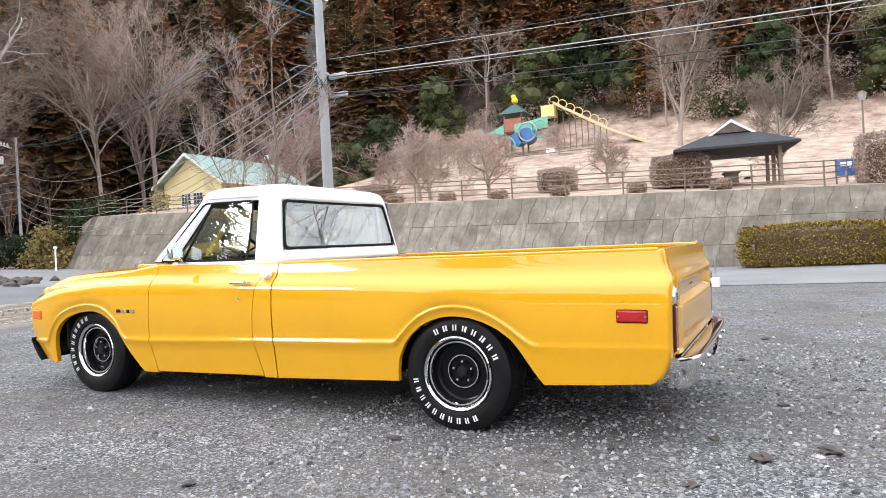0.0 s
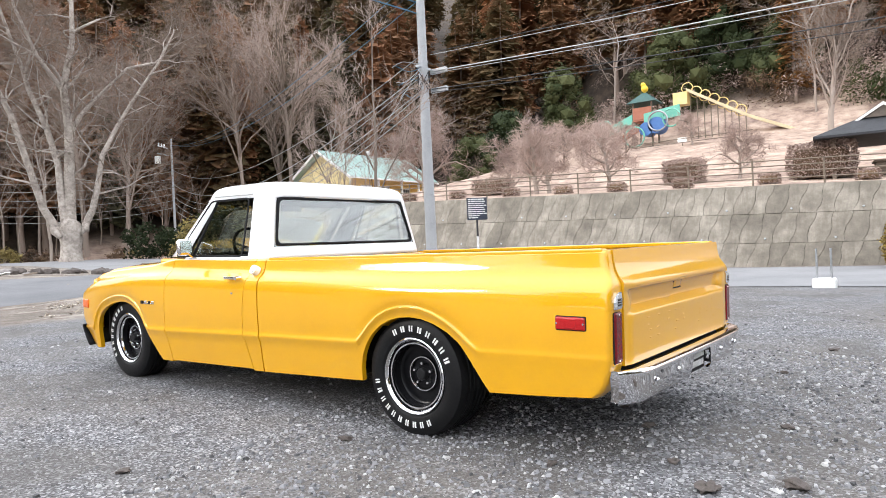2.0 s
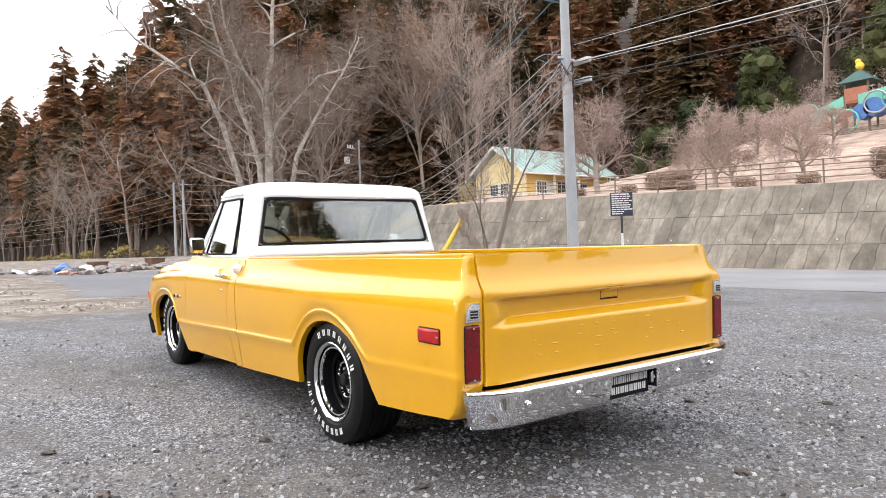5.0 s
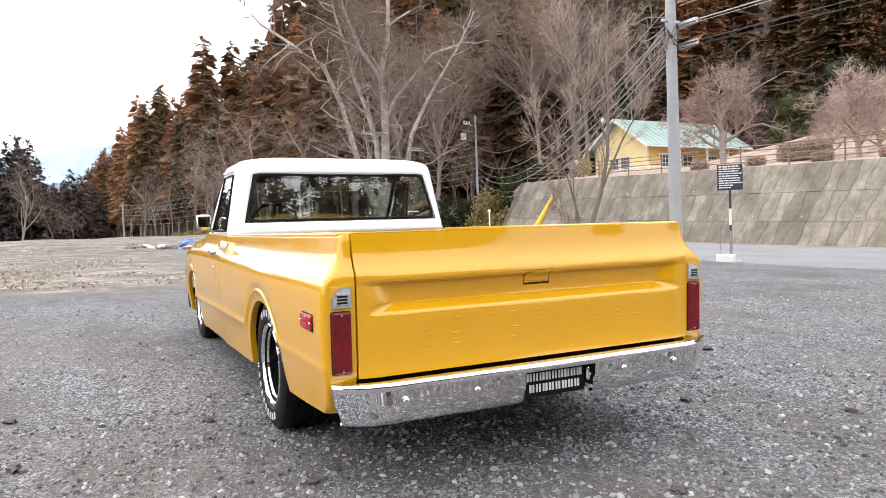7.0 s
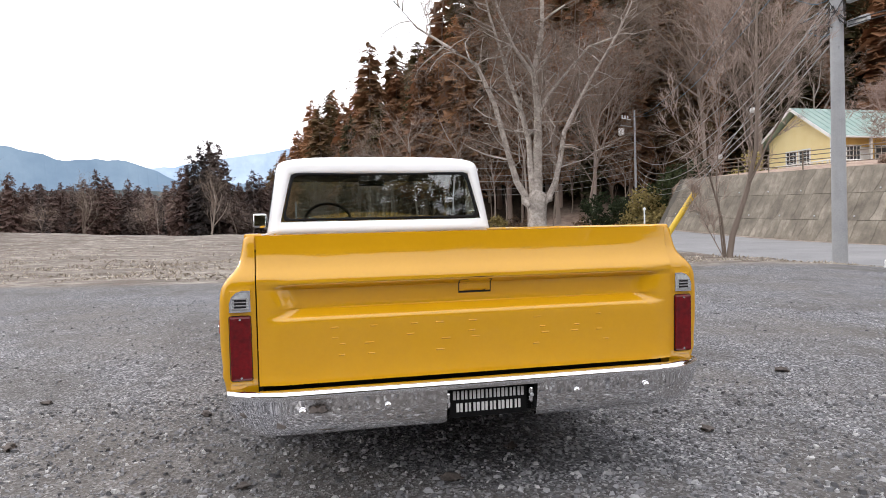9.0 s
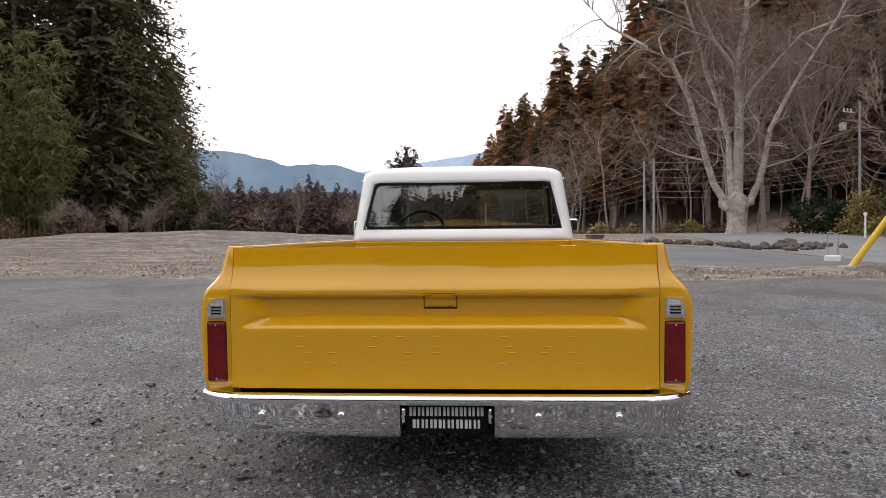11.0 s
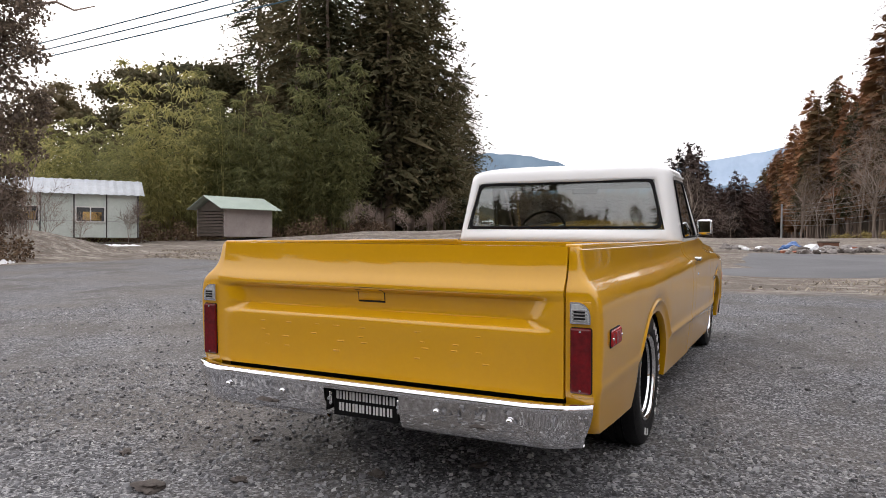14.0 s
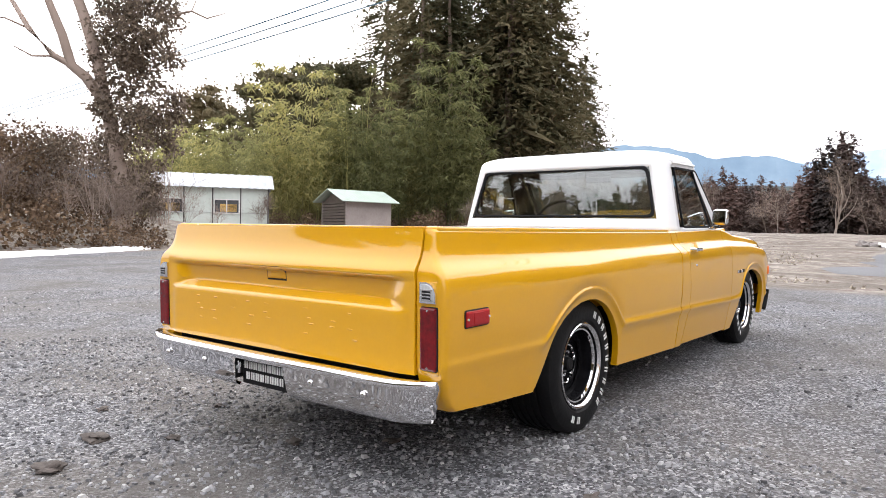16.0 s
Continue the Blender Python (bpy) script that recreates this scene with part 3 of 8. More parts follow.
def far_wood(name, protos, spots, lo, hi, label):
    """The upper rows of a wood, too many to count, as one mesh of crowns and trunks."""
    vs, idx, tot, mat, at = [], [], [], [], 0
    for x, y in spots:
        m = place(x, y, rng.uniform(lo, hi), rng.uniform(0, 360))
        a, d = np.array(m.to_3x3()), np.array(m.translation)
        for ob in protos[rng.randrange(len(protos))].children:
            me = ob.data
            co = np.empty(len(me.vertices) * 3)
            me.vertices.foreach_get("co", co)
            li, lt = np.empty(len(me.loops), dtype=np.int32), np.empty(len(me.polygons), dtype=np.int32)
            me.loops.foreach_get("vertex_index", li)
            me.polygons.foreach_get("loop_total", lt)
            vs.append(co.reshape(-1, 3) @ a.T + d)
            idx.append(li + at)
            tot.append(lt)
            mat.append(np.full(len(lt), 1 if ob.name.startswith("trunk") else 0, dtype=np.int32))
            at += len(me.vertices)
    V, I, T, Q = np.concatenate(vs), np.concatenate(idx), np.concatenate(tot), np.concatenate(mat)
    me = bpy.data.meshes.new(name)
    me.vertices.add(len(V))
    me.vertices.foreach_set("co", V.ravel())
    me.loops.add(len(I))
    me.loops.foreach_set("vertex_index", I)
    me.polygons.add(len(T))
    me.polygons.foreach_set("loop_start", np.concatenate(([0], np.cumsum(T)[:-1])).astype(np.int32))
    me.polygons.foreach_set("loop_total", T)
    me.materials.append(next(c for c in protos[0].children if c.name.startswith("crown")).data.materials[0])
    me.materials.append(M_FIRBARK)
    me.polygons.foreach_set("material_index", Q)
    me.update()
    me.validate()
    ob = new(name, me)
    return tagged(ob, label, "trees", kind="stuff")


far_wood("upper_cedar_wood", sugi, along_edge(6.2, (27, 36), 3, 0, 252) + along_edge(7.5, (47, 58), 3, 60, 246) + along_edge(8, (70,), 3, 70, 240), 0.95, 1.35, "reddish-brown cedar wood climbing the upper slope")
M_RUST = leafy("rust_cedar_foliage", [(0.1, (0.10, 0.05, 0.018)), (0.5, (0.24, 0.115, 0.04)), (0.9, (0.38, 0.21, 0.08))], thin=0.2, own=0.4)
rust = conifer("rusty_cedar", 27, 17, 2.6, "bright rust-orange cedar above the slide", M_RUST, bare=0.16, levels=28, per=9, tuft=0.45, blunt=0.45, clump=12)
rust.matrix_basis = place(86.5, 12.5, 1.0, 30)
dark = [conifer("dark_cedar", 30 + i, 17 + 2 * i, 3.4, "dark green cedar in the hillside wood", M_FIR, "dark cedars of the hillside wood", bare=0.2, levels=26, per=10, tuft=0.55, clump=9, fan=0.3, blunt=0.55) for i in range(2)]
scatter(dark, along_edge(11, (6, 14, 36), 3.0, 0, 230), rng, 0.8, 1.2)
ever = [leafy_tree("evergreen_tree", 50 + i, 11, 4.2, "rounded dark evergreen tree at the wood's edge", M_EVER, "evergreens at the wood's edge", blobs=44, per=110, tuft=0.27, core=0.85) for i in range(2)]
scatter(ever, [(72, 49), (88, -2), (87, -14), (86, 27), (90, -20), (81, 40), (90, 14), (76, 46), (92, 22)], rng, 0.85, 1.2)
scatter([leafy_tree("evergreen_shrub", 57, 3.0, 1.8, "low green shrub by the slide", M_EVER, "shrubs on the park slope", blobs=16, per=80, tuft=0.2, core=0.8)],
        [(83, -4), (84, 3)], rng, 0.8, 1.3)
# pale thin trunks at the wood's foot
for k, (x, y) in enumerate(along_edge(4.6, (-2.5, 1.0), 1.6, 168, 262)):
    if k == 0:
        pt = bare_tree("young_bare_tree", 140, 11, 0.10, "thin pale bare tree at the wood's foot", "thin trees at the wood's foot", limbs=6, levels=3, fork=0.55, spread_deg=32, kids=(2, 4), last=3, fuzz=2, hair=0.5)
        pt.matrix_basis = place(x, y)
    else:
        copy_thing(pt, Matrix()).matrix_basis = place(x, y, rng.uniform(0.7, 1.2), rng.uniform(0, 360), lean=rng.uniform(-8, 8))
# undergrowth along the wood's foot
M_SASA = leafy("yellowing_bamboo_grass", [(0.1, (0.16, 0.125, 0.05)), (0.5, (0.33, 0.265, 0.105)), (0.9, (0.52, 0.43, 0.19))], thin=0.3)
scrub = [leafy_tree("undergrowth_bush", 150 + i, 2.6, 2.4, "straw-brown undergrowth at the foot of the wood", M_SASA if i else M_SCRUB, "undergrowth below the wood", blobs=12, per=26, tuft=0.55, lean=0.12, core=0.6, category="bush", limbs=False, base=0.1) for i in range(2)]
scatter(scrub, along_edge(2.2, (-6.5, -3.5), 1.5, 165, 262), rng, 0.28, 0.6)
scatter([leafy_tree("wood_edge_shrub", 152 + i, 3.2, 2.6, "tangled pinkish-brown shrub under the wood's edge", (M_PINKTWIG, M_SCRUB, M_EVER)[i], "shrubs under the wood's edge", blobs=18, per=55, tuft=0.36, category="bush", limbs=False, base=0.05, lean=0.12) for i in range(3)],
        along_edge(4.2, (-2.5, 3.5), 1.8, 70, 170), rng, 0.7, 1.5)
# dark firs beyond the sheds
firs = [conifer("fir_tree", 40 + i, 25 + 3 * i, 4.8, "tall dark fir standing behind the bamboo", M_FIR, "dark firs beyond the sheds", bare=0.12, tuft=0.62, levels=36, per=11, ragged=0.5, blunt=0.42, clump=21, lean=0.2, fan=0.05) for i in range(3)]
spots = [polar(b + rng.uniform(-0.8, 0.8), d) for b, d in ((25.6, 64), (27.5, 68), (29, 62), (31, 70), (32.5, 64), (34.5, 66), (36, 62), (30, 80), (33.5, 80), (40, 74), (28.5, 74), (23.6, 92), (22.9, 104), (26.5, 76), (28, 60), (30, 62), (35.3, 74), (37, 68), (33.5, 60))]
scatter(firs, spots, rng, 0.85, 1.12)
scatter([leafy_tree("roadside_evergreen", 58, 6.5, 2.6, "small dark evergreen beside the firs", M_FIR, "evergreens beside the firs", blobs=24, per=90, tuft=0.27, core=0.7)], [polar(23.2, 76), polar(22.2, 84), polar(21.2, 96)], rng, 0.9, 1.1)
pines = [leafy_tree("pine_tree", 44 + i, 19, 5.2, "broad dark pine rising behind the bamboo", M_FIR, "pines behind the bamboo", blobs=50, per=100, tuft=0.36, base=0.3, flat=0.35, core=0.55) for i in range(2)]
scatter(pines, [polar(b, d) for b, d in ((39.5, 72), (42.5, 76), (46.5, 82), (44, 70), (50, 88), (54.5, 92), (59, 94), (48, 78))], rng, 0.75, 1.1)
scatter([leafy_tree("fir_undergrowth", 59, 4.5, 3.4, "dark evergreen undergrowth below the firs", M_FIR, "undergrowth below the firs", blobs=26, per=60, tuft=0.34, category="bush", limbs=False, base=0.03, core=0.8)],
        [polar(22 + 1.35 * k, 72 + 5 * (k % 3)) for k in range(17)], rng, 0.8, 1.2)
# bamboo grove
bam = [bamboo("bamboo_clump", 60 + i, 12.0, 30, "dense green bamboo clump at the edge of the grove", "bamboo grove") for i in range(3)]
spots = [polar(b + rng.uniform(-1, 1), d + rng.uniform(-2, 2)) for b, d in [(33.5 + 2.0 * k, 53 + (k % 3) * 2) for k in range(13)] + [(34 + 2.3 * k, 60 + (k % 2) * 3) for k in range(11)] + [(48 + 2.2 * k, 66) for k in range(6)]]
scatter(bam, [p for p in spots if p[0] > -40], rng, 0.6, 1.3)
for i, (x, y) in enumerate(p for p in spots if p[0] <= -40):
    copy_thing(bam[i % 3], Matrix()).matrix_basis = place(x, y, rng.uniform(0.5, 0.85), rng.uniform(0, 360))
# trees at the end of the field
mids = [conifer("far_cedar", 80 + i, 12, 2.5 - 0.2 * i, "dark reddish-brown cedar at the end of the field", M_FARTREE, "cedars at the field's end", bare=(0.03, 0.03, 0.30)[i], levels=30, per=13, tuft=0.42, blunt=0.5, clump=5, fan=0.16, ragged=0.32, lean=0.3) for i in range(3)]
stand = [(7.5, 112, 0.82), (6.9, 109, 0.95), (6.2, 112, 1.14), (5.5, 108, 1.2), (4.8, 112, 1.32), (4.2, 110, 1.26), (3.6, 113, 1.08), (5.0, 119, 1.25), (6.5, 117, 1.05), (14.4, 121, 0.8), (13.7, 120, 0.9), (12.9, 122, 1.04), (12.2, 120, 0.94), (11.5, 125, 0.76), (10.8, 120, 0.8), (9.9, 122, 0.7), (9.2, 126, 0.8), (2.6, 118, 0.85), (1.9, 125, 0.95), (1.5, 122, 1.06), (0.9, 124, 1.0), (0.3, 126, 0.86), (-0.4, 128, 0.8), (17.5, 126, 0.9), (18.4, 124, 1.0), (19.3, 128, 0.85)]
for k, (bearing, d, size) in enumerate(stand):
    src = mids[2 if k < 6 and k % 2 == 0 else k % 2]
    ob = src if k in (0, 1, 6) else copy_thing(src, Matrix())
    ob.matrix_basis = place(*polar(bearing, d), size, 47 * k)
for k in range(44):
    copy_thing(mids[k % 2], Matrix()).matrix_basis = place(*polar(-1 + 25 * rng.random(), rng.uniform(150, 215)), rng.uniform(0.7, 1.1), rng.uniform(0, 360))
far_wood("distant_wood", mids, [polar(-1 + 26 * (k + rng.random()) / 170, rng.uniform(185, 225)) for k in range(170)], 0.95, 1.4, "dark brown belt of cedars beyond the field")

# the big tree: several pale stems from one old stool, drawn across (rightwards as seen from the lot) and up
def stem(pts, r0, r1, seed, depth=0.0):
    """A main stem through points given as metres across and up, tapering from r0 to r1 and leaning in depth."""
    rg = random.Random(seed)
    n_ = len(pts) - 1
    return [(Vector((u, depth * i / n_ + rg.gauss(0, 0.12) * (i > 0), z)), r0 + (r1 - r0) * i / n_) for i, (u, z) in enumerate(pts)]


stems = [stem([(0.0, 2.4), (0.1, 5.2), (0.2, 8.0), (0.25, 11.0), (0.0, 14.2), (0.8, 18.0), (0.9, 21.5), (1.3, 25.0)], 0.50, 0.10, 1),
         stem([(-0.3, 2.7), (-0.5, 5.5), (-0.6, 8.0), (-1.3, 11.0), (-2.4, 14.0), (-2.8, 15.8), (-4.0, 20.0), (-4.6, 23.0)], 0.34, 0.07, 2, 1.5),
         stem([(-0.9, 2.7), (-1.8, 4.3), (-2.4, 6.5), (-3.7, 11.6), (-5.2, 15.0), (-7.4, 16.5), (-10.5, 18.6), (-12.5, 21.0)], 0.33, 0.06, 3, -2.0),
         stem([(1.0, 2.7), (1.7, 4.2), (2.1, 5.9), (2.6, 8.7), (3.9, 11.3), (5.0, 13.2), (7.4, 17.0), (8.6, 19.5)], 0.30, 0.06, 4, -1.0),
         stem([(0.25, 10.4), (1.3, 12.2), (2.4, 13.6), (5.0, 16.5), (7.4, 17.4), (9.5, 19.5)], 0.22, 0.05, 5, 2.0),
         stem([(0.0, 13.9), (-1.8, 16.5), (-3.2, 20.2), (-3.6, 24.0)], 0.20, 0.05, 6, -1.5)]
big = bare_tree("big_bare_tree", 3, 24, 0.5, "big pale-barked bare tree with several stems at the field's edge", limbs=20, levels=4, fork=0.22, kids=(3, 5), last=5, thin=(0.26, 0.55), stems=stems, reach=0.42, spread_deg=58, wander=0.38, up=0.05, bark=M_PALEBARK, twig=M_BARK, fuzz=3, hair=0.6, fine=0.008,
                bole=[[(Vector((0, 0, -0.3)), 1.05), (Vector((0, 0, 0.4)), 0.82), (Vector((0.05, 0, 1.3)), 0.78), (Vector((0.05, 0, 2.1)), 0.88), (Vector((0, 0, 2.6)), 0.98), (Vector((0, 0, 3.1)), 0.8), (Vector((0, 0, 3.5)), 0.4)],
                      [(Vector((-0.7, -0.5, 2.0)), 0.2), (Vector((-1.1, -0.4, 2.5)), 0.36), (Vector((-1.3, -0.3, 2.9)), 0.15)], [(Vector((0.7, -0.5, 2.2)), 0.2), (Vector((1.1, -0.4, 2.6)), 0.33), (Vector((1.3, -0.4, 3.1)), 0.12)]])
big.matrix_basis = place(22.9, 56.2, 1.0, -22)
# the slender roadside tree, a leaning stem with shoots from its foot
stems = [stem([(0.0, -0.2), (0.12, 0.55), (0.5, 1.7), (0.68, 2.7), (0.72, 4.1), (0.75, 5.6), (0.85, 7.6)], 0.085, 0.014, 11),
         stem([(-0.05, -0.1), (-0.15, 1.0), (-0.45, 2.1), (-0.9, 2.9), (-1.25, 3.7)], 0.034, 0.008, 12, -0.4),
         stem([(-0.1, -0.1), (-0.2, 1.9), (-0.1, 3.5), (-0.12, 4.8)], 0.028, 0.008, 13, 0.5),
         stem([(0.55, 1.9), (1.1, 3.1), (1.6, 4.1), (1.85, 5.1)], 0.032, 0.008, 14, -0.3),
         stem([(0.7, 3.2), (0.2, 4.4), (-0.15, 5.6), (-0.3, 6.6)], 0.03, 0.008, 15, 0.6),
         stem([(-0.05, -0.1), (-0.5, 0.9), (-0.8, 1.6)], 0.02, 0.006, 16, 0.3)]
t = bare_tree("bare_tree", 4, 8.6, 0.10, "slender bare roadside tree near the utility pole", limbs=9, levels=3, fork=0.25, spread_deg=30, kids=(4, 6), last=5, thin=(0.2, 0.4), up=0.5, stems=stems, reach=0.42, fuzz=3, hair=0.32, fine=0.004)
t.matrix_basis = place(10.45, 12.5, 1.0, -27)
# grey bare trees at the wood's foot: tall full crowns, and slim lower ones
tall = [bare_tree("tall_bare_tree", 95 + i, 24, 0.30, "tall grey-brown bare tree with a full crown before the wood", "tall bare trees before the wood", limbs=16, levels=4, fork=0.42, spread_deg=34, kids=(4, 5), last=6, first=0.74, thin=(0.28, 0.5), fuzz=5, hair=1.0, fine=0.010, up=0.35) for i in range(2)]
scatter(tall, [(45, 62), (36, 71), (50, 60), (32, 72), (54, 66)], rng, 0.9, 1.1)
wood = [bare_tree("bare_tree", 90 + i, 15 + 2 * i, 0.16, "grey-brown bare tree at the foot of the wood", "bare trees at the wood's foot", limbs=11, levels=4, fork=0.45, spread_deg=42, kids=(3, 4), last=5, first=0.72, thin=(0.3, 0.5), fuzz=5, hair=0.8, up=0.1, fine=0.007) for i in range(3)]
scatter(wood, [(33, 66), (27, 69), (22, 75), (17, 81), (58, 62), (70, 56), (14, 90), (12, 102), (29, 76), (83, 10), (86, -8), (90, 2), (84, 34)], rng, 0.8, 1.15)
park = [bare_tree("cherry_tree", 100 + i, 6.5, 0.16, "low spreading bare cherry with pinkish twigs in the park", "bare cherries in the park", twig=M_PINKTWIG, limbs=11, levels=4, fork=0.2, spread_deg=50, kids=(4, 5), last=5, up=0.05, first=0.5, fuzz=5, hair=0.5, fine=0.008) for i in range(3)]
scatter(park, [(39.6, 32.3), (36.5, 20.6), (40.1, 17.0), (41.6, 22.3), (44, 27), (58, 27), (62, 31), (64, 25), (68, 29), (70, 20), (46, 10)], rng, 0.8, 1.1)
park[0].matrix_basis = place(39.6, 32.3, 1.55, 40)

for nm, x, y, h, sd, lab in (("fan_tree", 73, 7.5, 15, 120, "tall fan-shaped pale bare tree above the park"), ("pale_park_tree", 41.4, -1.4, 8.5, 121, "pale bare tree growing beside the pavilion")):
    t = bare_tree(nm, sd, h, 0.02 * h, lab, limbs=13, levels=4, fork=0.12, spread_deg=26 if h > 10 else 42, kids=(4, 5), last=6, thin=(0.3, 0.5), twig=M_BARK, fuzz=5, hair=0.06 * h, fine=0.009)
    t.matrix_basis = place(x, y)
scatter([bare_tree("small_bare_tree", 130, 8, 0.12, "small pale bare tree at the end of the field", "bare trees at the field's end", limbs=9, levels=4, fork=0.2, spread_deg=38, twig=M_BARK, last=3, fuzz=2, hair=0.5)],
        [polar(4.9, 98), polar(14.0, 103), polar(-3.2, 100), polar(-8, 84), polar(20.5, 100), polar(24, 68)], rng, 1.25, 1.5)
for bearing, d, size in ((8.7, 106, 0.48), (9.5, 108, 0.42), (2.8, 104, 0.36), (1.6, 103, 0.3), (16.4, 108, 0.42)):
    copy_thing(wood[int(d) % 3], Matrix()).matrix_basis = place(*polar(bearing, d), size, 90 * size)
# wood behind the lot, on the side away from the field
back = []
for k in range(46):
    x = -75 + 150 * (k + rng.random()) / 46
    back.append((x, -34 - 10 * rng.random() - 0.004 * x * x))
for x, y in back:
    copy_thing(sugi[rng.randrange(4)] if rng.random() < 0.6 else dark[rng.randrange(2)], Matrix()).matrix_basis = place(x, y, rng.uniform(0.75, 1.0) if -16 < x < 25 else rng.uniform(0.75, 1.1) if x < 0 else rng.uniform(0.28, 0.55), rng.uniform(0, 360))
for k in range(3):
    copy_thing(wood[k], Matrix()).matrix_basis = place((-16, 14, 34)[k], (-24, -30, -22)[k], 0.75, 70 * k)
for k in range(15):
    src = (pines[k % 2], firs[k % 3])[k % 3 == 1]
    copy_thing(src, Matrix()).matrix_basis = place(-27 + 1.9 * k + rng.uniform(-0.6, 0.6), -35 - 3 * rng.random(), rng.uniform(0.62, 0.95) if src in pines else rng.uniform(0.50, 0.68), rng.uniform(0, 360))
# evergreen scrub where the retaining wall ends
scatter([leafy_tree("wall_end_bush", 160 + i, 3.4, 2.3, "green and brown scrub where the retaining wall ends", (M_SASA, M_EVER)[i], "scrub at the wall's end", blobs=18, per=80, tuft=0.26, category="bush", limbs=False, base=0.08) for i in range(2)],
        [(29.5 + 2.6 * (k % 5) + rng.uniform(-0.8, 0.8), 48.2 + 2.3 * (k // 5) + rng.uniform(-0.6, 0.6)) for k in range(20)], rng, 0.45, 0.95)
for k in range(16):
    copy_thing(dark[k % 2], Matrix()).matrix_basis = place(-1 + 1.25 * k + rng.uniform(-0.5, 0.5), -37 - 4 * rng.random(), rng.uniform(0.95, 1.2), rng.uniform(0, 360))

# ---- the pickup truck ----
def paint(name, colour, deep):
    """Glossy car paint, slightly uneven, with a clear coat and a film of dust."""
    m, n, l, b = material(name, 0.32)
    v = coords(n, l)
    big, small = noise_tex(n, l, v, 1.6, 4), noise_tex(n, l, v, 70, 3)
    f = calc(n, l, 'MULTIPLY_ADD', small, 0.3, calc(n, l, 'MULTIPLY', big, 0.7))
    l.new(ramp(n, l, f, [(0.3, deep), (0.7, colour)]), b.inputs["Base Color"])
    l.new(calc(n, l, 'MULTIPLY_ADD', big, 0.16, 0.24), b.inputs["Roughness"])
    b.inputs["Coat Weight"].default_value, b.inputs["Coat Roughness"].default_value = 0.9, 0.02
    b.inputs["Coat IOR"].default_value = 1.65
    b.inputs["Specular IOR Level"].default_value = 0.12
    bump(n, l, b, noise_tex(n, l, v, 3.2, 2), 0.05, 0.02)
    return m


M_YEL = paint("yellow_paint", (0.69, 0.352, 0.005), (0.63, 0.315, 0.004))
M_WHITE = paint("white_paint", (0.87, 0.88, 0.885), (0.84, 0.85, 0.855))
M_CHROME = mottled("chrome", (0.74, 0.74, 0.75), (0.86, 0.86, 0.87), 2.5, 0.035, 1.0, fine=30, relief=0.006)
M_RUBBER = mottled("tyre_rubber", (0.005, 0.005, 0.0055), (0.011, 0.011, 0.0115), 5, 0.45, fine=60)
M_TRIM = mottled("black_trim", (0.008, 0.008, 0.009), (0.016, 0.016, 0.017), 6, 0.7)
M_DARK = mottled("underbody_black", (0.008, 0.008, 0.008), (0.02, 0.018, 0.016), 3, 0.85)
M_LETTER = mottled("raised_white_rubber", (0.62, 0.62, 0.61), (0.78, 0.78, 0.77), 8, 0.6)
M_WHEELBLK = mottled("gloss_black_wheel", (0.005, 0.005, 0.006), (0.010, 0.010, 0.011), 6, 0.12)
M_SEAT = mottled("grey_vinyl", (0.10, 0.10, 0.10), (0.16, 0.16, 0.155), 5, 0.5)
M_LINER = mottled("dark_headliner", (0.035, 0.033, 0.03), (0.06, 0.056, 0.05), 4, 0.9)
M_RED = mottled("red_lens", (0.07, 0.002, 0.004), (0.19, 0.003, 0.006), 9, 0.10, fine=60, relief=0.12)
M_REDMK = mottled("bright_red_lens", (0.28, 0.006, 0.008), (0.42, 0.010, 0.012), 9, 0.18, fine=120, relief=0.2)
M_AMBER = mottled("amber_lens", (0.62, 0.10, 0.01), (0.75, 0.15, 0.02), 9, 0.2)
M_CLEAR = mottled("ribbed_clear_lens", (0.26, 0.27, 0.28), (0.56, 0.58, 0.59), 6, 0.15, fine=90, relief=0.5)
M_PLATE = mottled("black_plate", (0.003, 0.003, 0.004), (0.007, 0.007, 0.007), 6, 0.5)
# clear panes: see-through with a mirror gloss that grows towards grazing views
m, n, l, b = material("window_glass", 0.02)
lw = n.new("ShaderNodeLayerWeight")
lw.inputs["Blend"].default_value = 0.5
gloss = calc(n, l, 'MULTIPLY_ADD', calc(n, l, 'POWER', lw.outputs["Facing"], 2.5), 0.75, 0.15)
clear, shine, both = n.new("ShaderNodeBsdfTransparent"), n.new("ShaderNodeBsdfGlossy"), n.new("ShaderNodeMixShader")
clear.inputs[0].default_value = (0.90, 0.94, 0.925, 1)
shine.inputs["Roughness"].default_value = 0.01
l.new(gloss, both.inputs[0])
l.new(clear.outputs[0], both.inputs[1])
l.new(shine.outputs[0], both.inputs[2])
l.new(both.outputs[0], n["Material Output"].inputs[0])
M_GLASS = m
for m in (M_TRIM, M_RUBBER, M_DARK, M_LINER, M_WHEELBLK, M_PLATE):
    m.node_tree.nodes["Principled BSDF"].inputs["Specular IOR Level"].default_value = 0.15

truck = thing("pickup_truck", "lowered glossy yellow classic pickup with white cab roof on gravel", "truck", TILT @ pose(-0.02, 0, 0, 0, 0, -1.3))


def curve(pts):
    xs, zs = [p[0] for p in pts], [p[1] for p in pts]
    return lambda y: float(np.interp(y, xs, zs))


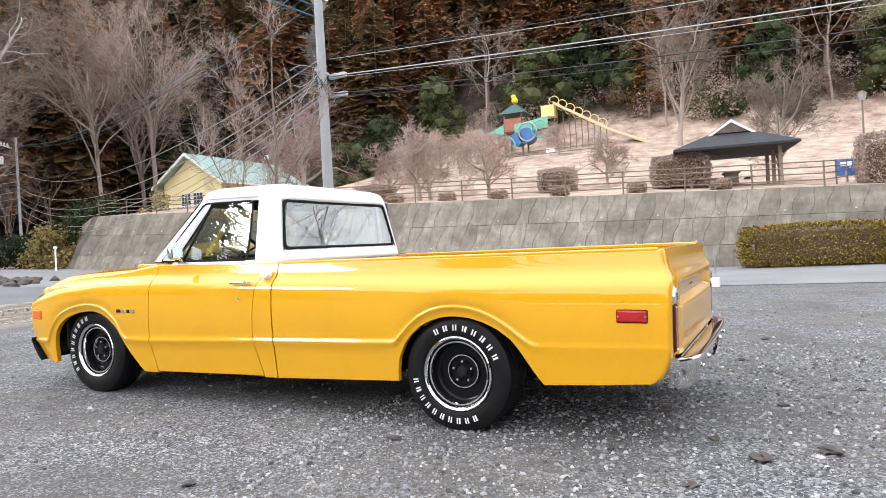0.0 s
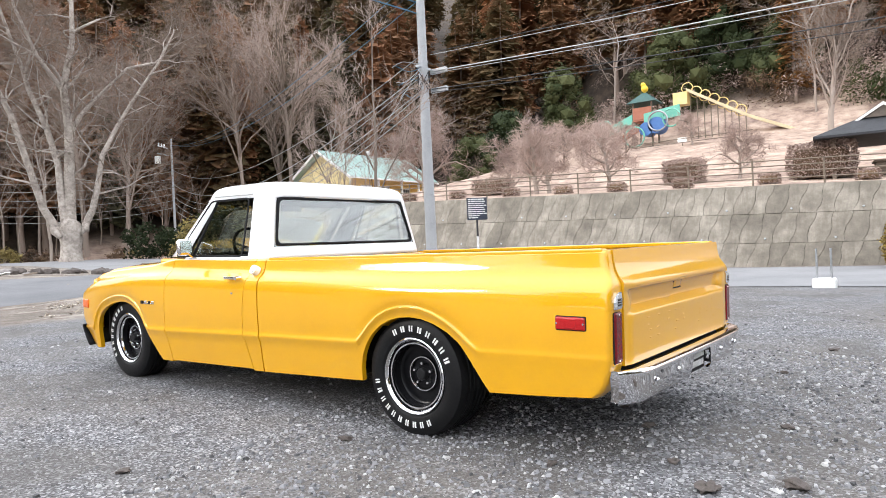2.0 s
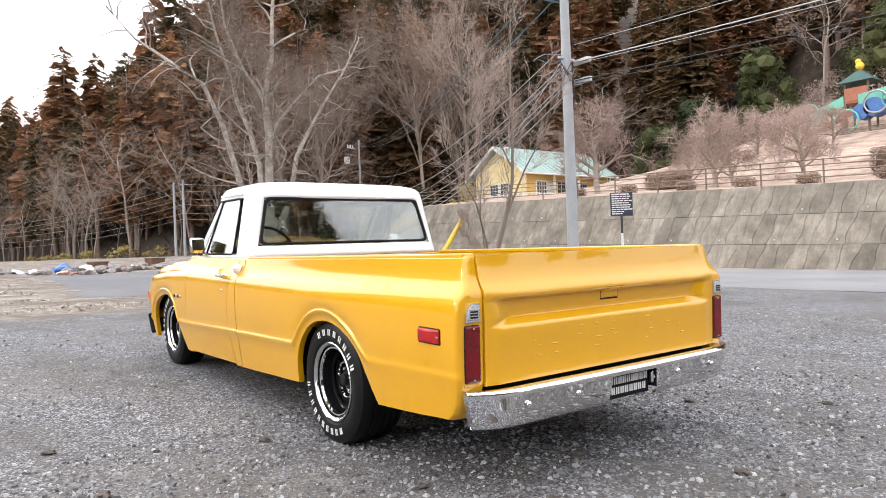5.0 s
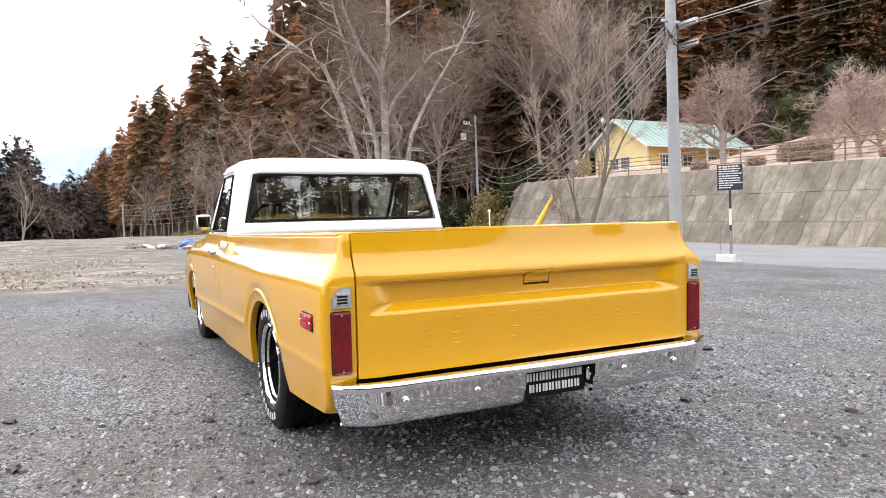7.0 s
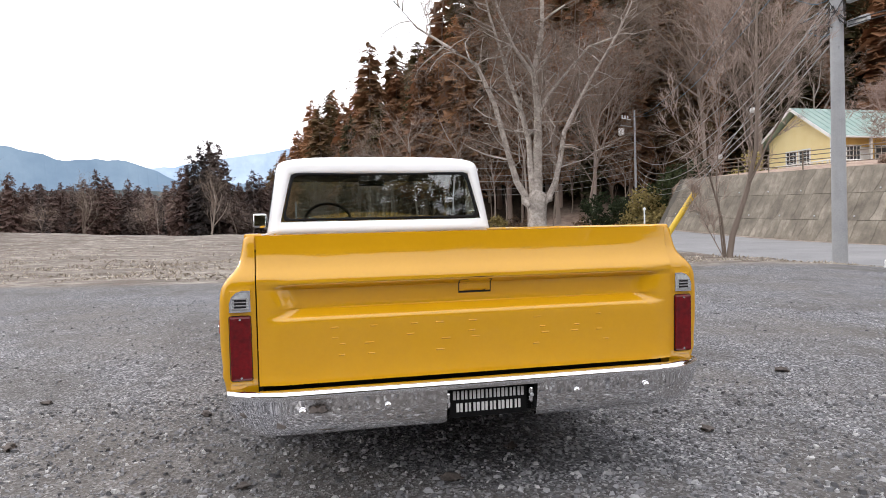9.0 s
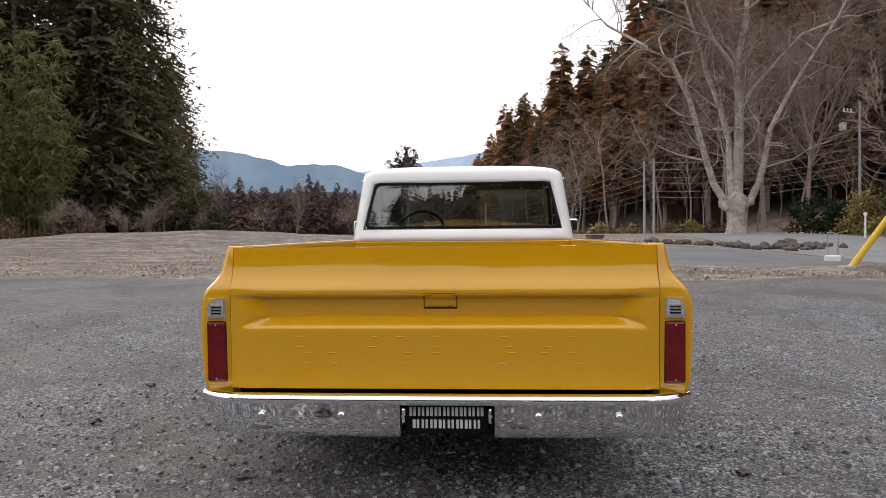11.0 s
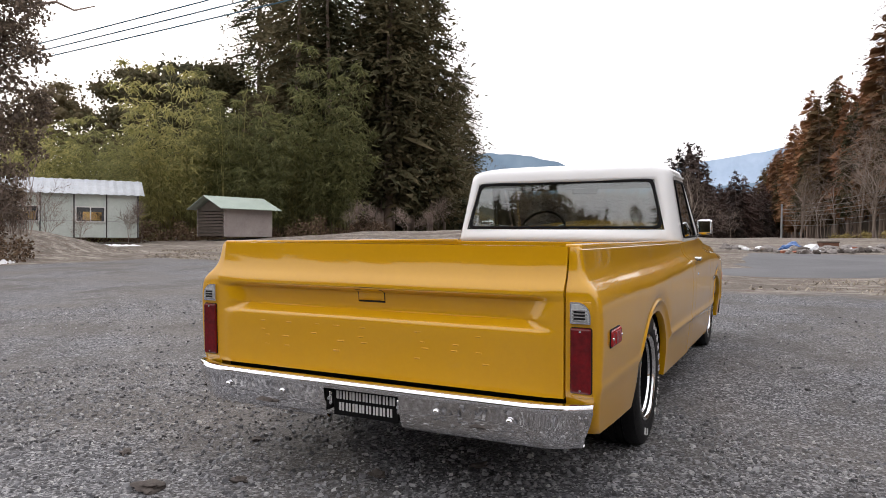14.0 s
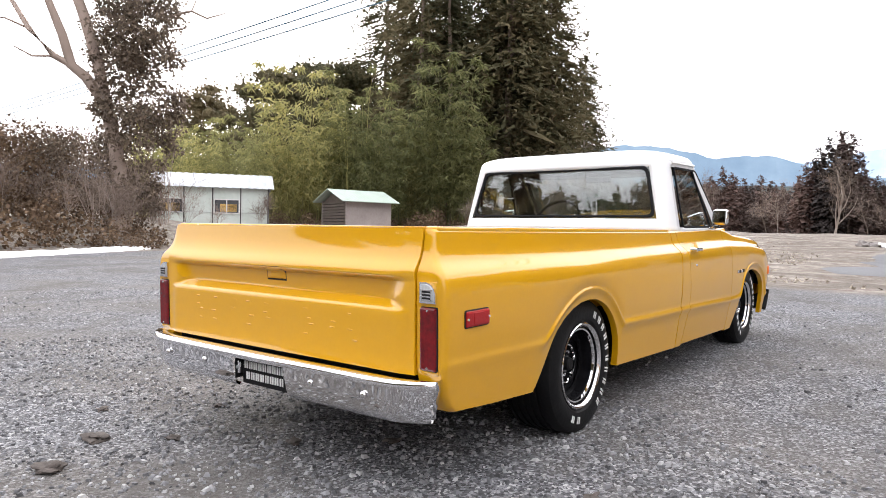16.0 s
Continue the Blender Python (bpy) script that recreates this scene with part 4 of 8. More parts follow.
low_edge = curve([(-0.05, 0.332), (0.3, 0.31), (0.7, 0.285), (1.6, 0.25), (2.55, 0.21), (3.7, 0.18), (4.3, 0.18), (4.93, 0.195), (5.13, 0.20), (5.3, 0.22)])
arches = curve([(0.0, 0), (0.684, 0), (0.685, 0.285), (0.73, 0.345), (0.775, 0.41), (0.82, 0.475), (0.87, 0.535), (0.95, 0.59), (1.04, 0.63), (1.13, 0.653), (1.23, 0.66), (1.31, 0.652), (1.38, 0.632), (1.45, 0.598), (1.52, 0.54), (1.57, 0.475), (1.605, 0.40), (1.622, 0.32), (1.626, 0.25), (1.627, 0),
                (3.889, 0), (3.89, 0.18), (3.96, 0.25), (4.03, 0.335), (4.10, 0.425), (4.17, 0.51), (4.25, 0.575), (4.33, 0.615), (4.42, 0.634), (4.50, 0.634), (4.60, 0.622), (4.70, 0.598), (4.78, 0.567), (4.85, 0.525), (4.90, 0.475), (4.935, 0.41), (4.95, 0.33), (4.954, 0.2), (4.955, 0)])
ridge = curve([(-0.1, 0.522), (0.3, 0.514), (0.72, 0.503), (0.745, 0.508), (0.80, 0.545), (0.87, 0.60), (0.95, 0.65), (1.04, 0.69), (1.13, 0.713), (1.21, 0.72), (1.30, 0.713), (1.38, 0.692), (1.46, 0.652), (1.53, 0.595), (1.59, 0.53), (1.63, 0.492), (1.66, 0.487), (2.57, 0.463), (3.76, 0.425), (4.05, 0.425), (4.09, 0.455), (4.16, 0.565), (4.25, 0.632), (4.33, 0.668), (4.42, 0.686), (4.50, 0.686), (4.60, 0.676), (4.70, 0.653), (4.80, 0.617), (4.87, 0.575), (4.93, 0.52), (4.975, 0.45), (5.0, 0.405), (5.03, 0.376), (5.3, 0.372)])
shoulder = curve([(-0.1, 0.862), (1.2, 0.85), (2.6, 0.858), (3.7, 0.862), (4.4, 0.845), (4.9, 0.80), (5.1, 0.76), (5.2, 0.73), (5.3, 0.69)])
top_edge = curve([(-0.1, 1.03), (2.6, 0.992), (3.75, 1.0), (4.1, 0.945), (4.7, 0.90), (5.0, 0.865), (5.12, 0.835), (5.22, 0.795), (5.3, 0.74)])
rear_y = curve([(0.2, 0.15), (0.325, 0.085), (0.36, 0.042), (0.42, 0.008), (0.50, -0.012), (0.78, -0.014), (0.85, -0.014), (0.865, -0.0125), (0.88, -0.007), (0.905, 0.007), (0.92, 0.0145), (0.94, 0.0215), (0.985, 0.0295), (1.04, 0.036)])


# rounded shoulder: how far the side falls in, by height over the shoulder line
SHOULDER = curve([(-0.07, 0.0), (-0.055, 0.0006), (-0.04, 0.0018), (-0.025, 0.0046), (-0.012, 0.0090), (0.0, 0.0158), (0.01, 0.0236), (0.02, 0.0326), (0.03, 0.0422), (0.04, 0.0512), (0.05, 0.0584), (0.06, 0.0638), (0.075, 0.0694), (0.09, 0.0734), (0.11, 0.0775), (0.14, 0.0825), (0.165, 0.0865)])


def side_x(y, z):
    """Half-width of the body at a station and height."""
    zt, zs, zr = top_edge(y), shoulder(y), ridge(y)
    crisp = 0.3 + 0.7 * sstep(0.62, 0.85, y)  # the pressed line fades behind the rear wheel
    if z > zs:
        x = 0.972
    elif z > zr:
        t = (zs - z) / (zs - zr)
        x = 0.972 + 0.007 * math.sin(math.pi * t) + (0.010 * sstep(0.925, 1.0, t) - 0.004 * sstep(0.7, 0.9, t)) * crisp
    else:
        d = zr - z
        x = 0.972 + 0.006 * crisp - 0.014 * crisp * sstep(0, 0.035, d) - 0.13 * max(0, d - 0.015) * 1.0
    h = (z - zs) * 0.165 / max(zt - zs, 0.06) if z > zs else z - zs
    x -= SHOULDER(h)
    if y > 4.75:
        x -= 0.055 * ((y - 4.75) / 0.5) ** 2
    return x


def side_panel(name, side, ys, ya=None, yb=None, label="", low=None, top_in=0.045, rear_cap=False, drop=0.0):
    """One pressed side panel between two seams, with turned-in edges and the wheel opening cut into its lower edge."""
    bm = bmesh.new()
    y0, y1 = ys[0], ys[-1]
    cols = []
    for y in ys:
        u = (y - y0) / (y1 - y0)
        zt, zs, zr = top_edge(y) - drop, shoulder(y), ridge(y)
        zl = max((low or low_edge)(y), arches(y))
        zl = min(zl, zr - 0.02)
        rows = [zt, zt - 0.012] + [zs + (zt - 0.012 - zs) * k for k in (0.86, 0.72, 0.6, 0.5, 0.4, 0.32, 0.25, 0.18, 0.12, 0.06)]
        rows += [zs - (zs - zr) * k for k in (0.0, 0.035, 0.07, 0.105, 0.14, 0.175, 0.21, 0.26, 0.35, 0.52, 0.7, 0.8, 0.88, 0.92, 0.945, 0.965, 0.985, 1.0)]
        rows += [zr - (zr - zl) * k for k in (0.06, 0.16, 0.34, 0.6, 0.85, 1.0)]
        col = []
        for i, z in enumerate(rows):
            yy = y
            if ya and yb and y1 > 5:
                yy = y + (ya(z) - y0) * sstep(3.86, y0, y)
                if y > 4.97:
                    yy = 4.97 + (yb(z) - 4.97) * (y - 4.97) / (y1 - 4.97)
            elif ya and yb:
                yy = ya(z) + (yb(z) - ya(z)) * u
            elif ya:
                yy = y + ya(z) * (1 - sstep(0.0, 0.4, y))
            elif yb:
                yy = y0 + (yb(z) - y0) * u
            turn = 0.028 * (1 - math.sqrt(max(0.0, 1 - (1 - y / 0.028) ** 2))) if rear_cap and y < 0.028 else 0.0
            col.append((side_x(y, z) - turn, yy, z))
        x, yy, z = col[0]
        col[0] = (x - 0.010, yy, z)
        col.insert(0, (x - top_in, yy, z))
        col.insert(0, (x - top_in, yy, z - 0.05))
        x, yy, z = col[-1]
        col.append((x - 0.006, yy, z - 0.002))
        col.append((x - 0.035, yy, z))
        cols.append(col)
    inward = [[(x - 0.03, y, z) for x, y, z in c] for c in (cols[0], cols[-1])]
    if rear_cap:
        caps = []
        for q in (0.35, 1.0):
            row = []
            for x, y, z in cols[0][2:]:
                xi = 0.846
                row.append((max(x, xi) * (1 - q) + xi * q, y - 0.004 * q, z))
            row = [(xi, row[0][1], row[0][2] - 0.05)] + [(xi, row[0][1], row[0][2])] + row
            caps.append(row)
        cols = caps[::-1] + cols
        cols = [[(0.846, c[1] + 0.03, c[2]) for c in cols[0]]] + cols + [inward[1]]
    else:
        cols = [inward[0]] + cols + [inward[1]]
    vs = [[bm.verts.new((side * x, y, z)) for x, y, z in c] for c in cols]
    for a, c in zip(vs, vs[1:]):
        for i in range(len(a) - 1):
            f = (a[i], c[i], c[i + 1], a[i + 1])
            bm.faces.new(f if side > 0 else f[::-1])
    bmesh.ops.remove_doubles(bm, verts=bm.verts, dist=0.0004)
    bmesh.ops.recalc_face_normals(bm, faces=bm.faces)
    return smooth(part(name, bm, M_YEL, truck, label), 28)


door_back = curve([(0.2, 2.700), (0.25, 2.712), (0.46, 2.768), (0.63, 2.760), (0.80, 2.738), (0.92, 2.705), (1.02, 2.690)])
door_front = curve([(0.2, 3.735), (0.42, 3.782), (0.78, 3.765), (1.02, 3.735)])
shift = lambda f, d: (lambda z: f(z) + d)
bed_ys = [0, 0.0012, 0.004, 0.0085, 0.0145, 0.021, 0.028] + spread(0.05, 0.66, 0.06) + [0.683, 0.6851] + spread(0.70, 1.60, 0.018) + [1.605, 1.612, 1.618, 1.622, 1.6255, 1.6275, 1.64] + spread(1.66, 2.578, 0.07) + [2.578]
corner_ys = spread(2.590, 2.70, 0.025) + [2.70]
door_ys = spread(2.72, 3.74, 0.06) + [3.74]
fender_ys = spread(3.77, 3.888, 0.03) + [3.888, 3.8905] + spread(3.91, 4.81, 0.02) + [4.83, 4.85, 4.87, 4.89, 4.905, 4.92, 4.933, 4.943, 4.949, 4.9535, 4.9555, 4.97] + spread(5.0, 5.27, 0.03) + [5.27]
nose_y = curve([(0.19, 5.12), (0.26, 5.17), (0.36, 5.235), (0.44, 5.265), (0.55, 5.28), (0.68, 5.285), (0.73, 5.27), (0.78, 5.25), (0.95, 5.22)])
for side in (-1, 1):
    side_panel("bed_side", side, bed_ys, ya=rear_y, rear_cap=True)
    side_panel("cab_corner", side, corner_ys, yb=shift(door_back, -0.006))
    dr = side_panel("door", side, door_ys, ya=door_back, yb=door_front, low=lambda y: low_edge(y) + 0.012)
    side_panel("front_fender", side, fender_ys, ya=shift(door_front, 0.007), yb=nose_y, top_in=0.12)
    bm = boxed((side * 0.875, 3.24, 0.225), (0.05, 1.28, 0.05), 0.015)
    part("rocker_panel", bm, M_YEL, truck)
    # door furniture
    part("door_handle", boxed((side * 0.985, 2.865, 0.862), (0.028, 0.15, 0.022), 0.008), M_CHROME, dr, "chrome door handle")
    part("button", cone(bmesh.new(), (side * 0.965, 2.785, 0.862), (side * 1.006, 2.785, 0.862), 0.017, 0.014, 16), M_CHROME, dr)
    part("lock", cone(bmesh.new(), (side * 0.97, 2.87, 0.752), (side * 0.984, 2.87, 0.752), 0.011, 0.009, 14), M_CHROME, dr)
    # side marker lamps
    bez = part("rear_side_marker", boxed((side * 0.974, 0.185, 0.683), (0.022, 0.166, 0.074), 0.010), M_TRIM, truck, "red side marker lamp with dark bezel")
    part("lens", boxed((side * 0.981, 0.185, 0.683), (0.02, 0.156, 0.062), 0.008), M_REDMK, bez)
    part("reflector", boxed((side * 0.9905, 0.185, 0.683), (0.005, 0.064, 0.046), 0.002), M_REDMK, bez)
    for dy in (-0.070, 0.070):
        part("screw", cone(bmesh.new(), (side * 0.988, 0.185 + dy, 0.683), (side * 0.9935, 0.185 + dy, 0.683), 0.006, 0.005, 10), M_CHROME, bez)
    part("front_side_marker", boxed((side * 0.925, 5.17, 0.592), (0.05, 0.15, 0.078), 0.008, Matrix.Translation((side * 0.925, 5.17, 0)) @ Matrix.Rotation(side * 0.17, 4, 'Z') @ Matrix.Translation((-side * 0.925, -5.17, 0))), M_AMBER, truck, "amber side marker lamp")
    # fender badge, its lettering as plain bars
    bd = part("badge", boxed((side * 0.977, 4.03, 0.637), (0.012, 0.20, 0.012), 0.003), M_CHROME, truck, "chrome fender badge bars")
    for k, w in enumerate((0.05, 0.045, 0.03, 0.05)):
        part("bar", boxed((side * 0.982, 4.105 - 0.055 * k, 0.645), (0.010, w * 0.8, 0.026), 0.003), M_CHROME if k % 2 else M_TRIM, bd)
# fuel filler cap on the driver's side
cap = part("fuel_cap", cone(bmesh.new(), (-0.915, 2.655, 0.908), (-0.951, 2.655, 0.926), 0.037, 0.033, 28), M_WHITE, truck, "white fuel filler cap")
part("rim", cone(bmesh.new(), (-0.951, 2.655, 0.926), (-0.955, 2.655, 0.928), 0.025, 0.022, 24), M_CHROME, cap)

# bed: floor, inner walls, rails
bm = bmesh.new()
box(bm, (0, 1.28, 0.56), (1.6, 2.5, 0.04))
part("bed_floor", bm, M_DARK, truck, "dark bed floor")
for side in (-1, 1):
    part("bed_inner_wall", boxed((side * 0.832, 1.30, 0.785), (0.02, 2.5, 0.41)), M_YEL, truck)
    rail = part("bed_rail", boxed((side * 0.852, 1.31, 1.004), (0.066, 2.50, 0.030), 0.008, Matrix.Translation((0, 1.31, 1.004)) @ Matrix.Rotation(-0.0146, 4, 'X') @ Matrix.Translation((0, -1.31, -1.004))), M_YEL, truck)
    for y in (0.25, 1.25, 2.3):
        part("stake_pocket", boxed((side * 0.852, y, 1.0225 - 0.0146 * (y - 0.25)), (0.034, 0.06, 0.006), 0.002), M_TRIM, rail)
part("bed_front_wall", boxed((0, 2.55, 0.77), (1.66, 0.03, 0.43), 0.006), M_YEL, truck)


# tailgate
def gate_y(x, z):
    """Pressed shape of the tailgate: overhanging upper roll, cove and raised lower panel."""
    a = abs(x)
    top_z = [0.850, 0.858, 0.865, 0.872, 0.88, 0.89, 0.905, 0.92, 0.94, 0.96, 0.985, 1.03]
    top_y = [-0.0335, -0.0335, -0.0318, -0.0285, -0.0235, -0.0165, -0.0065, 0.0015, 0.0090, 0.0142, 0.0185, 0.0240]
    prof = np.interp(z, [0.48, 0.710, 0.718, 0.746, 0.751, 0.757, 0.825, 0.829, 0.840, 0.846] + top_z,
                     [-0.036, -0.038, -0.0335, 0.002, 0.008, 0.0100, 0.004, -0.001, -0.026, -0.0315] + top_y)
    flat = np.interp(z, [0.48, 0.83] + top_z, [-0.026, -0.026] + [max(y, -0.030) for y in top_y])
    e0, e1 = np.interp(z, [0.66, 0.716, 0.757, 0.84], [0.77, 0.75, 0.66, 0.70]), np.interp(z, [0.66, 0.716, 0.757, 0.84], [0.82, 0.81, 0.77, 0.82])
    return float(flat + (prof - flat) * (1 - sstep(e0, e1, a)))


bm = bmesh.new()
zs = [0.474, 0.482, 0.6, 0.66, 0.69, 0.704, 0.712, 0.715, 0.718, 0.725, 0.732, 0.739, 0.746, 0.7485, 0.751, 0.757, 0.774, 0.791, 0.808, 0.82, 0.825, 0.829, 0.8345, 0.840, 0.843, 0.846, 0.850, 0.858, 0.865, 0.872, 0.88, 0.89, 0.8975, 0.905, 0.92, 0.94, 0.96, 0.985, 1.008, 1.022, 1.03]
xs = [-0.841 + 1.682 * i / 72 for i in range(73)]
grid = [[bm.verts.new((x, gate_y(x, z), z)) for x in xs] for z in zs]
grid.append([bm.verts.new((x, 0.075, 1.03)) for x in xs])
grid.append([bm.verts.new((x, 0.075, 0.5)) for x in xs])
grid.insert(0, [bm.verts.new((x, 0.05, 0.474)) for x in xs])
for a, c in zip(grid, grid[1:]):
    for i in range(72):
        bm.faces.new((a[i], a[i + 1], c[i + 1], c[i]))
for s in (0, 72):
    bm.faces.new([r[s] for r in grid] if s else [r[s] for r in grid][::-1])
tailgate = smooth(part("tailgate", bm, M_YEL, truck), 24)


def gate_patch(name, x0, x1, z0, z1, off, mat, label=""):
    """A thin plate that follows the tailgate's pressing."""
    bm = bmesh.new()
    rows = [[bm.verts.new((x0 + (x1 - x0) * i / 4, gate_y(0, z0 + (z1 - z0) * k / 6) - off * (0.2 if k in (0, 6) or i in (0, 4) else 1), z0 + (z1 - z0) * k / 6)) for i in range(5)] for k in range(7)]
    for a, c in zip(rows, rows[1:]):
        for i in range(4):
            bm.faces.new((a[i], a[i + 1], c[i + 1], c[i]))
    ob = part(name, bm, mat, tailgate, label)
    ob.modifiers.new("thickness", 'SOLIDIFY').thickness = 0.004
    return ob


gate_patch("latch_pocket", -0.071, 0.063, 0.784, 0.850, 0.002, M_TRIM, "dark latch pocket")
gate_patch("latch_handle", -0.067, 0.059, 0.792, 0.844, 0.0065, M_YEL, "yellow tailgate latch handle")
# embossed maker's name, as plain raised dashes
dash_rng = random.Random(31)
for k in range(9):
    for z in (0.692, 0.652, 0.628, 0.586):
        if dash_rng.random() < 0.75:
            x = -0.545 + 0.1335 * k + dash_rng.uniform(-0.022, 0.022)
            w = dash_rng.uniform(0.020, 0.038)
            part("embossed_dash", boxed((x, -0.0370, z - 0.012), (w, 0.005, 0.006), 0.002), M_YEL, tailgate)

# tail lamps
for side in (-1, 1):
    hs = part("tail_lamp", boxed((side * 0.903, -0.001, 0.66), (0.090, 0.03, 0.362), 0.012), M_YEL, truck, "tall tail lamp with red and clear lenses")
    part("red_bezel", boxed((side * 0.903, -0.012, 0.6175), (0.083, 0.022, 0.246), 0.010), M_TRIM, hs)
    part("red_lens", boxed((side * 0.903, -0.016, 0.6175), (0.078, 0.024, 0.240), 0.009), M_RED, hs)
    bm = bmesh.new()
    out = [(0.868, 0.752), (0.944, 0.752), (0.944, 0.785), (0.936, 0.808), (0.92, 0.824), (0.90, 0.831), (0.868, 0.831)]
    f = bm.faces.new([bm.verts.new((side * (x - 0.004), -0.004, z)) for x, z in out])
    r = bmesh.ops.extrude_face_region(bm, geom=[f])
    bmesh.ops.translate(bm, verts=[v for v in r["geom"] if isinstance(v, bmesh.types.BMVert)], vec=(0, -0.022, 0))
    bmesh.ops.recalc_face_normals(bm, faces=bm.faces)
    part("reverse_bezel", bm, M_CHROME, hs)
    bm = bmesh.new()
    f = bm.faces.new([bm.verts.new((side * (0.902 + (x - 0.906) * 0.82), -0.012, 0.791 + (z - 0.791) * 0.82)) for x, z in out])
    r = bmesh.ops.extrude_face_region(bm, geom=[f])
    bmesh.ops.translate(bm, verts=[v for v in r["geom"] if isinstance(v, bmesh.types.BMVert)], vec=(0, -0.019, 0))
    bmesh.ops.recalc_face_normals(bm, faces=bm.faces)
    lens = part("clear_lens", bm, M_CLEAR, hs)
    part("lamp_bowl", boxed((side * 0.900, -0.0305, 0.782), (0.042, 0.004, 0.034), 0.0015), M_TRIM, lens)
    for z in (0.766, 0.778, 0.790, 0.802):
        part("rib", boxed((side * 0.901, -0.0325, z), (0.054, 0.004, 0.0045)), M_CHROME, lens)
    for z in (0.51, 0.725):
        part("screw", cone(bmesh.new(), (side * 0.903, -0.026, z), (side * 0.903, -0.031, z), 0.005, 0.004, 8), M_CHROME, hs)

# rear bumper, a chrome channel with wrapped ends
CUT_L, CUT_R = -0.155, 0.205
bm = bmesh.new()
N = 48
prof = [(0.07, 0.462), (0.004, 0.470), (-0.010, 0.467), (-0.018, 0.458), (-0.020, 0.448), (-0.015, 0.434), (-0.009, 0.39), (0.003, 0.335), (0.012, 0.310), (0.026, 0.300), (0.04, 0.31)]
rows = []
for i in range(N + 1):
    x = -0.955 + 1.91 * i / N
    x = CUT_L if i == 20 else CUT_R if i == 29 else x
    w = max(0, (abs(x) - 0.72) / 0.235)
    back = -0.118 + 0.012 * (x / 0.9) ** 2 + 0.075 * w ** 2.6
    rows.append([bm.verts.new((x - math.copysign(0.045 * sstep(0.44, 0.30, z), x) * min(1, w * 1.4) * 0.9, back + dy * (1 - 0.3 * w), z + 0.0)) for dy, z in prof])
CUT = (CUT_L, CUT_R)  # the plate stands back in this stretch of the bumper
for a, c in zip(rows, rows[1:]):
    mid_x = (a[0].co.x + c[0].co.x) / 2
    for i in range(len(prof) - 1):
        if not (CUT[0] < mid_x < CUT[1] and i >= 5):
            bm.faces.new((a[i], c[i], c[i + 1], a[i + 1]))
for r in (rows[0], rows[-1]):
    ext = [bm.verts.new((v.co.x * 0.99, v.co.y + 0.045, v.co.z)) for v in r[:9]]
    for i in range(8):
        bm.faces.new((r[i], r[i + 1], ext[i + 1], ext[i]))
bmesh.ops.recalc_face_normals(bm, faces=bm.faces)
bumper = smooth(part("rear_bumper", bm, M_CHROME, truck, "chrome rear bumper"), 40)
for x in (-0.69, -0.38, 0.37, 0.67):
    bm = bmesh.new()
    bmesh.ops.create_uvsphere(bm, u_segments=14, v_segments=8, radius=0.015, matrix=Matrix.Translation((x, -0.128, 0.392)) @ Matrix.Diagonal((1, 0.6, 1, 1)))
    smooth(part("bolt", bm, M_CHROME, bumper), 60)
bm = bmesh.new()
box(bm, (0.025, -0.052, 0.378), (0.36, 0.012, 0.126), 0.002)
box(bm, (CUT_L + 0.001, -0.078, 0.386), (0.004, 0.07, 0.102))
box(bm, (CUT_R - 0.001, -0.078, 0.386), (0.004, 0.07, 0.102))
box(bm, (0.025, -0.085, 0.438), (0.36, 0.07, 0.004))
part("plate_recess", bm, M_TRIM, bumper, "dark recess behind the plate")
plate = part("number_plate", boxed((0.02, -0.080, 0.372), (0.318, 0.008, 0.122), 0.004), M_PLATE, truck, "black dealer plate with pale bars for its writing")
for row_z, count, pitch in ((0.398, 9, 0.0325), (0.350, 8, 0.0335)):
    for k in range(count):
        x = 0.02 + (k - (count - 1) / 2) * pitch
        for s in (-0.0075, 0.0075):
            part("bar", boxed((x + s, -0.0855, row_z), (0.0090 + 0.002 * ((k + (s > 0)) % 3 == 0), 0.003, 0.034), 0.0008), M_LETTER, plate)
for x in (-0.147, 0.190):
    lm = part("plate_lamp", boxed((x, -0.082, 0.385), (0.020, 0.05, 0.062), 0.008), M_CHROME, bumper)
    part("lens", cone(bmesh.new(), (x, -0.106, 0.385), (x, -0.112, 0.385), 0.008, 0.006, 12), M_CLEAR, lm)


# wheels
def ring(bm, prof, segs=56, axis_flip=1.0):
    """A turned shape about the wheel's axle; prof holds (outward offset, radius)."""
    rows = []
    for k in range(segs):
        w = 2 * math.pi * k / segs
        rows.append([bm.verts.new((o * axis_flip, math.cos(w) * r, math.sin(w) * r)) for o, r in prof])
    for k in range(segs):
        a, c = rows[k], rows[(k + 1) % segs]
        for i in range(len(prof) - 1):
            bm.faces.new((a[i], a[i + 1], c[i + 1], c[i]))
    bmesh.ops.recalc_face_normals(bm, faces=bm.faces)
    return bm


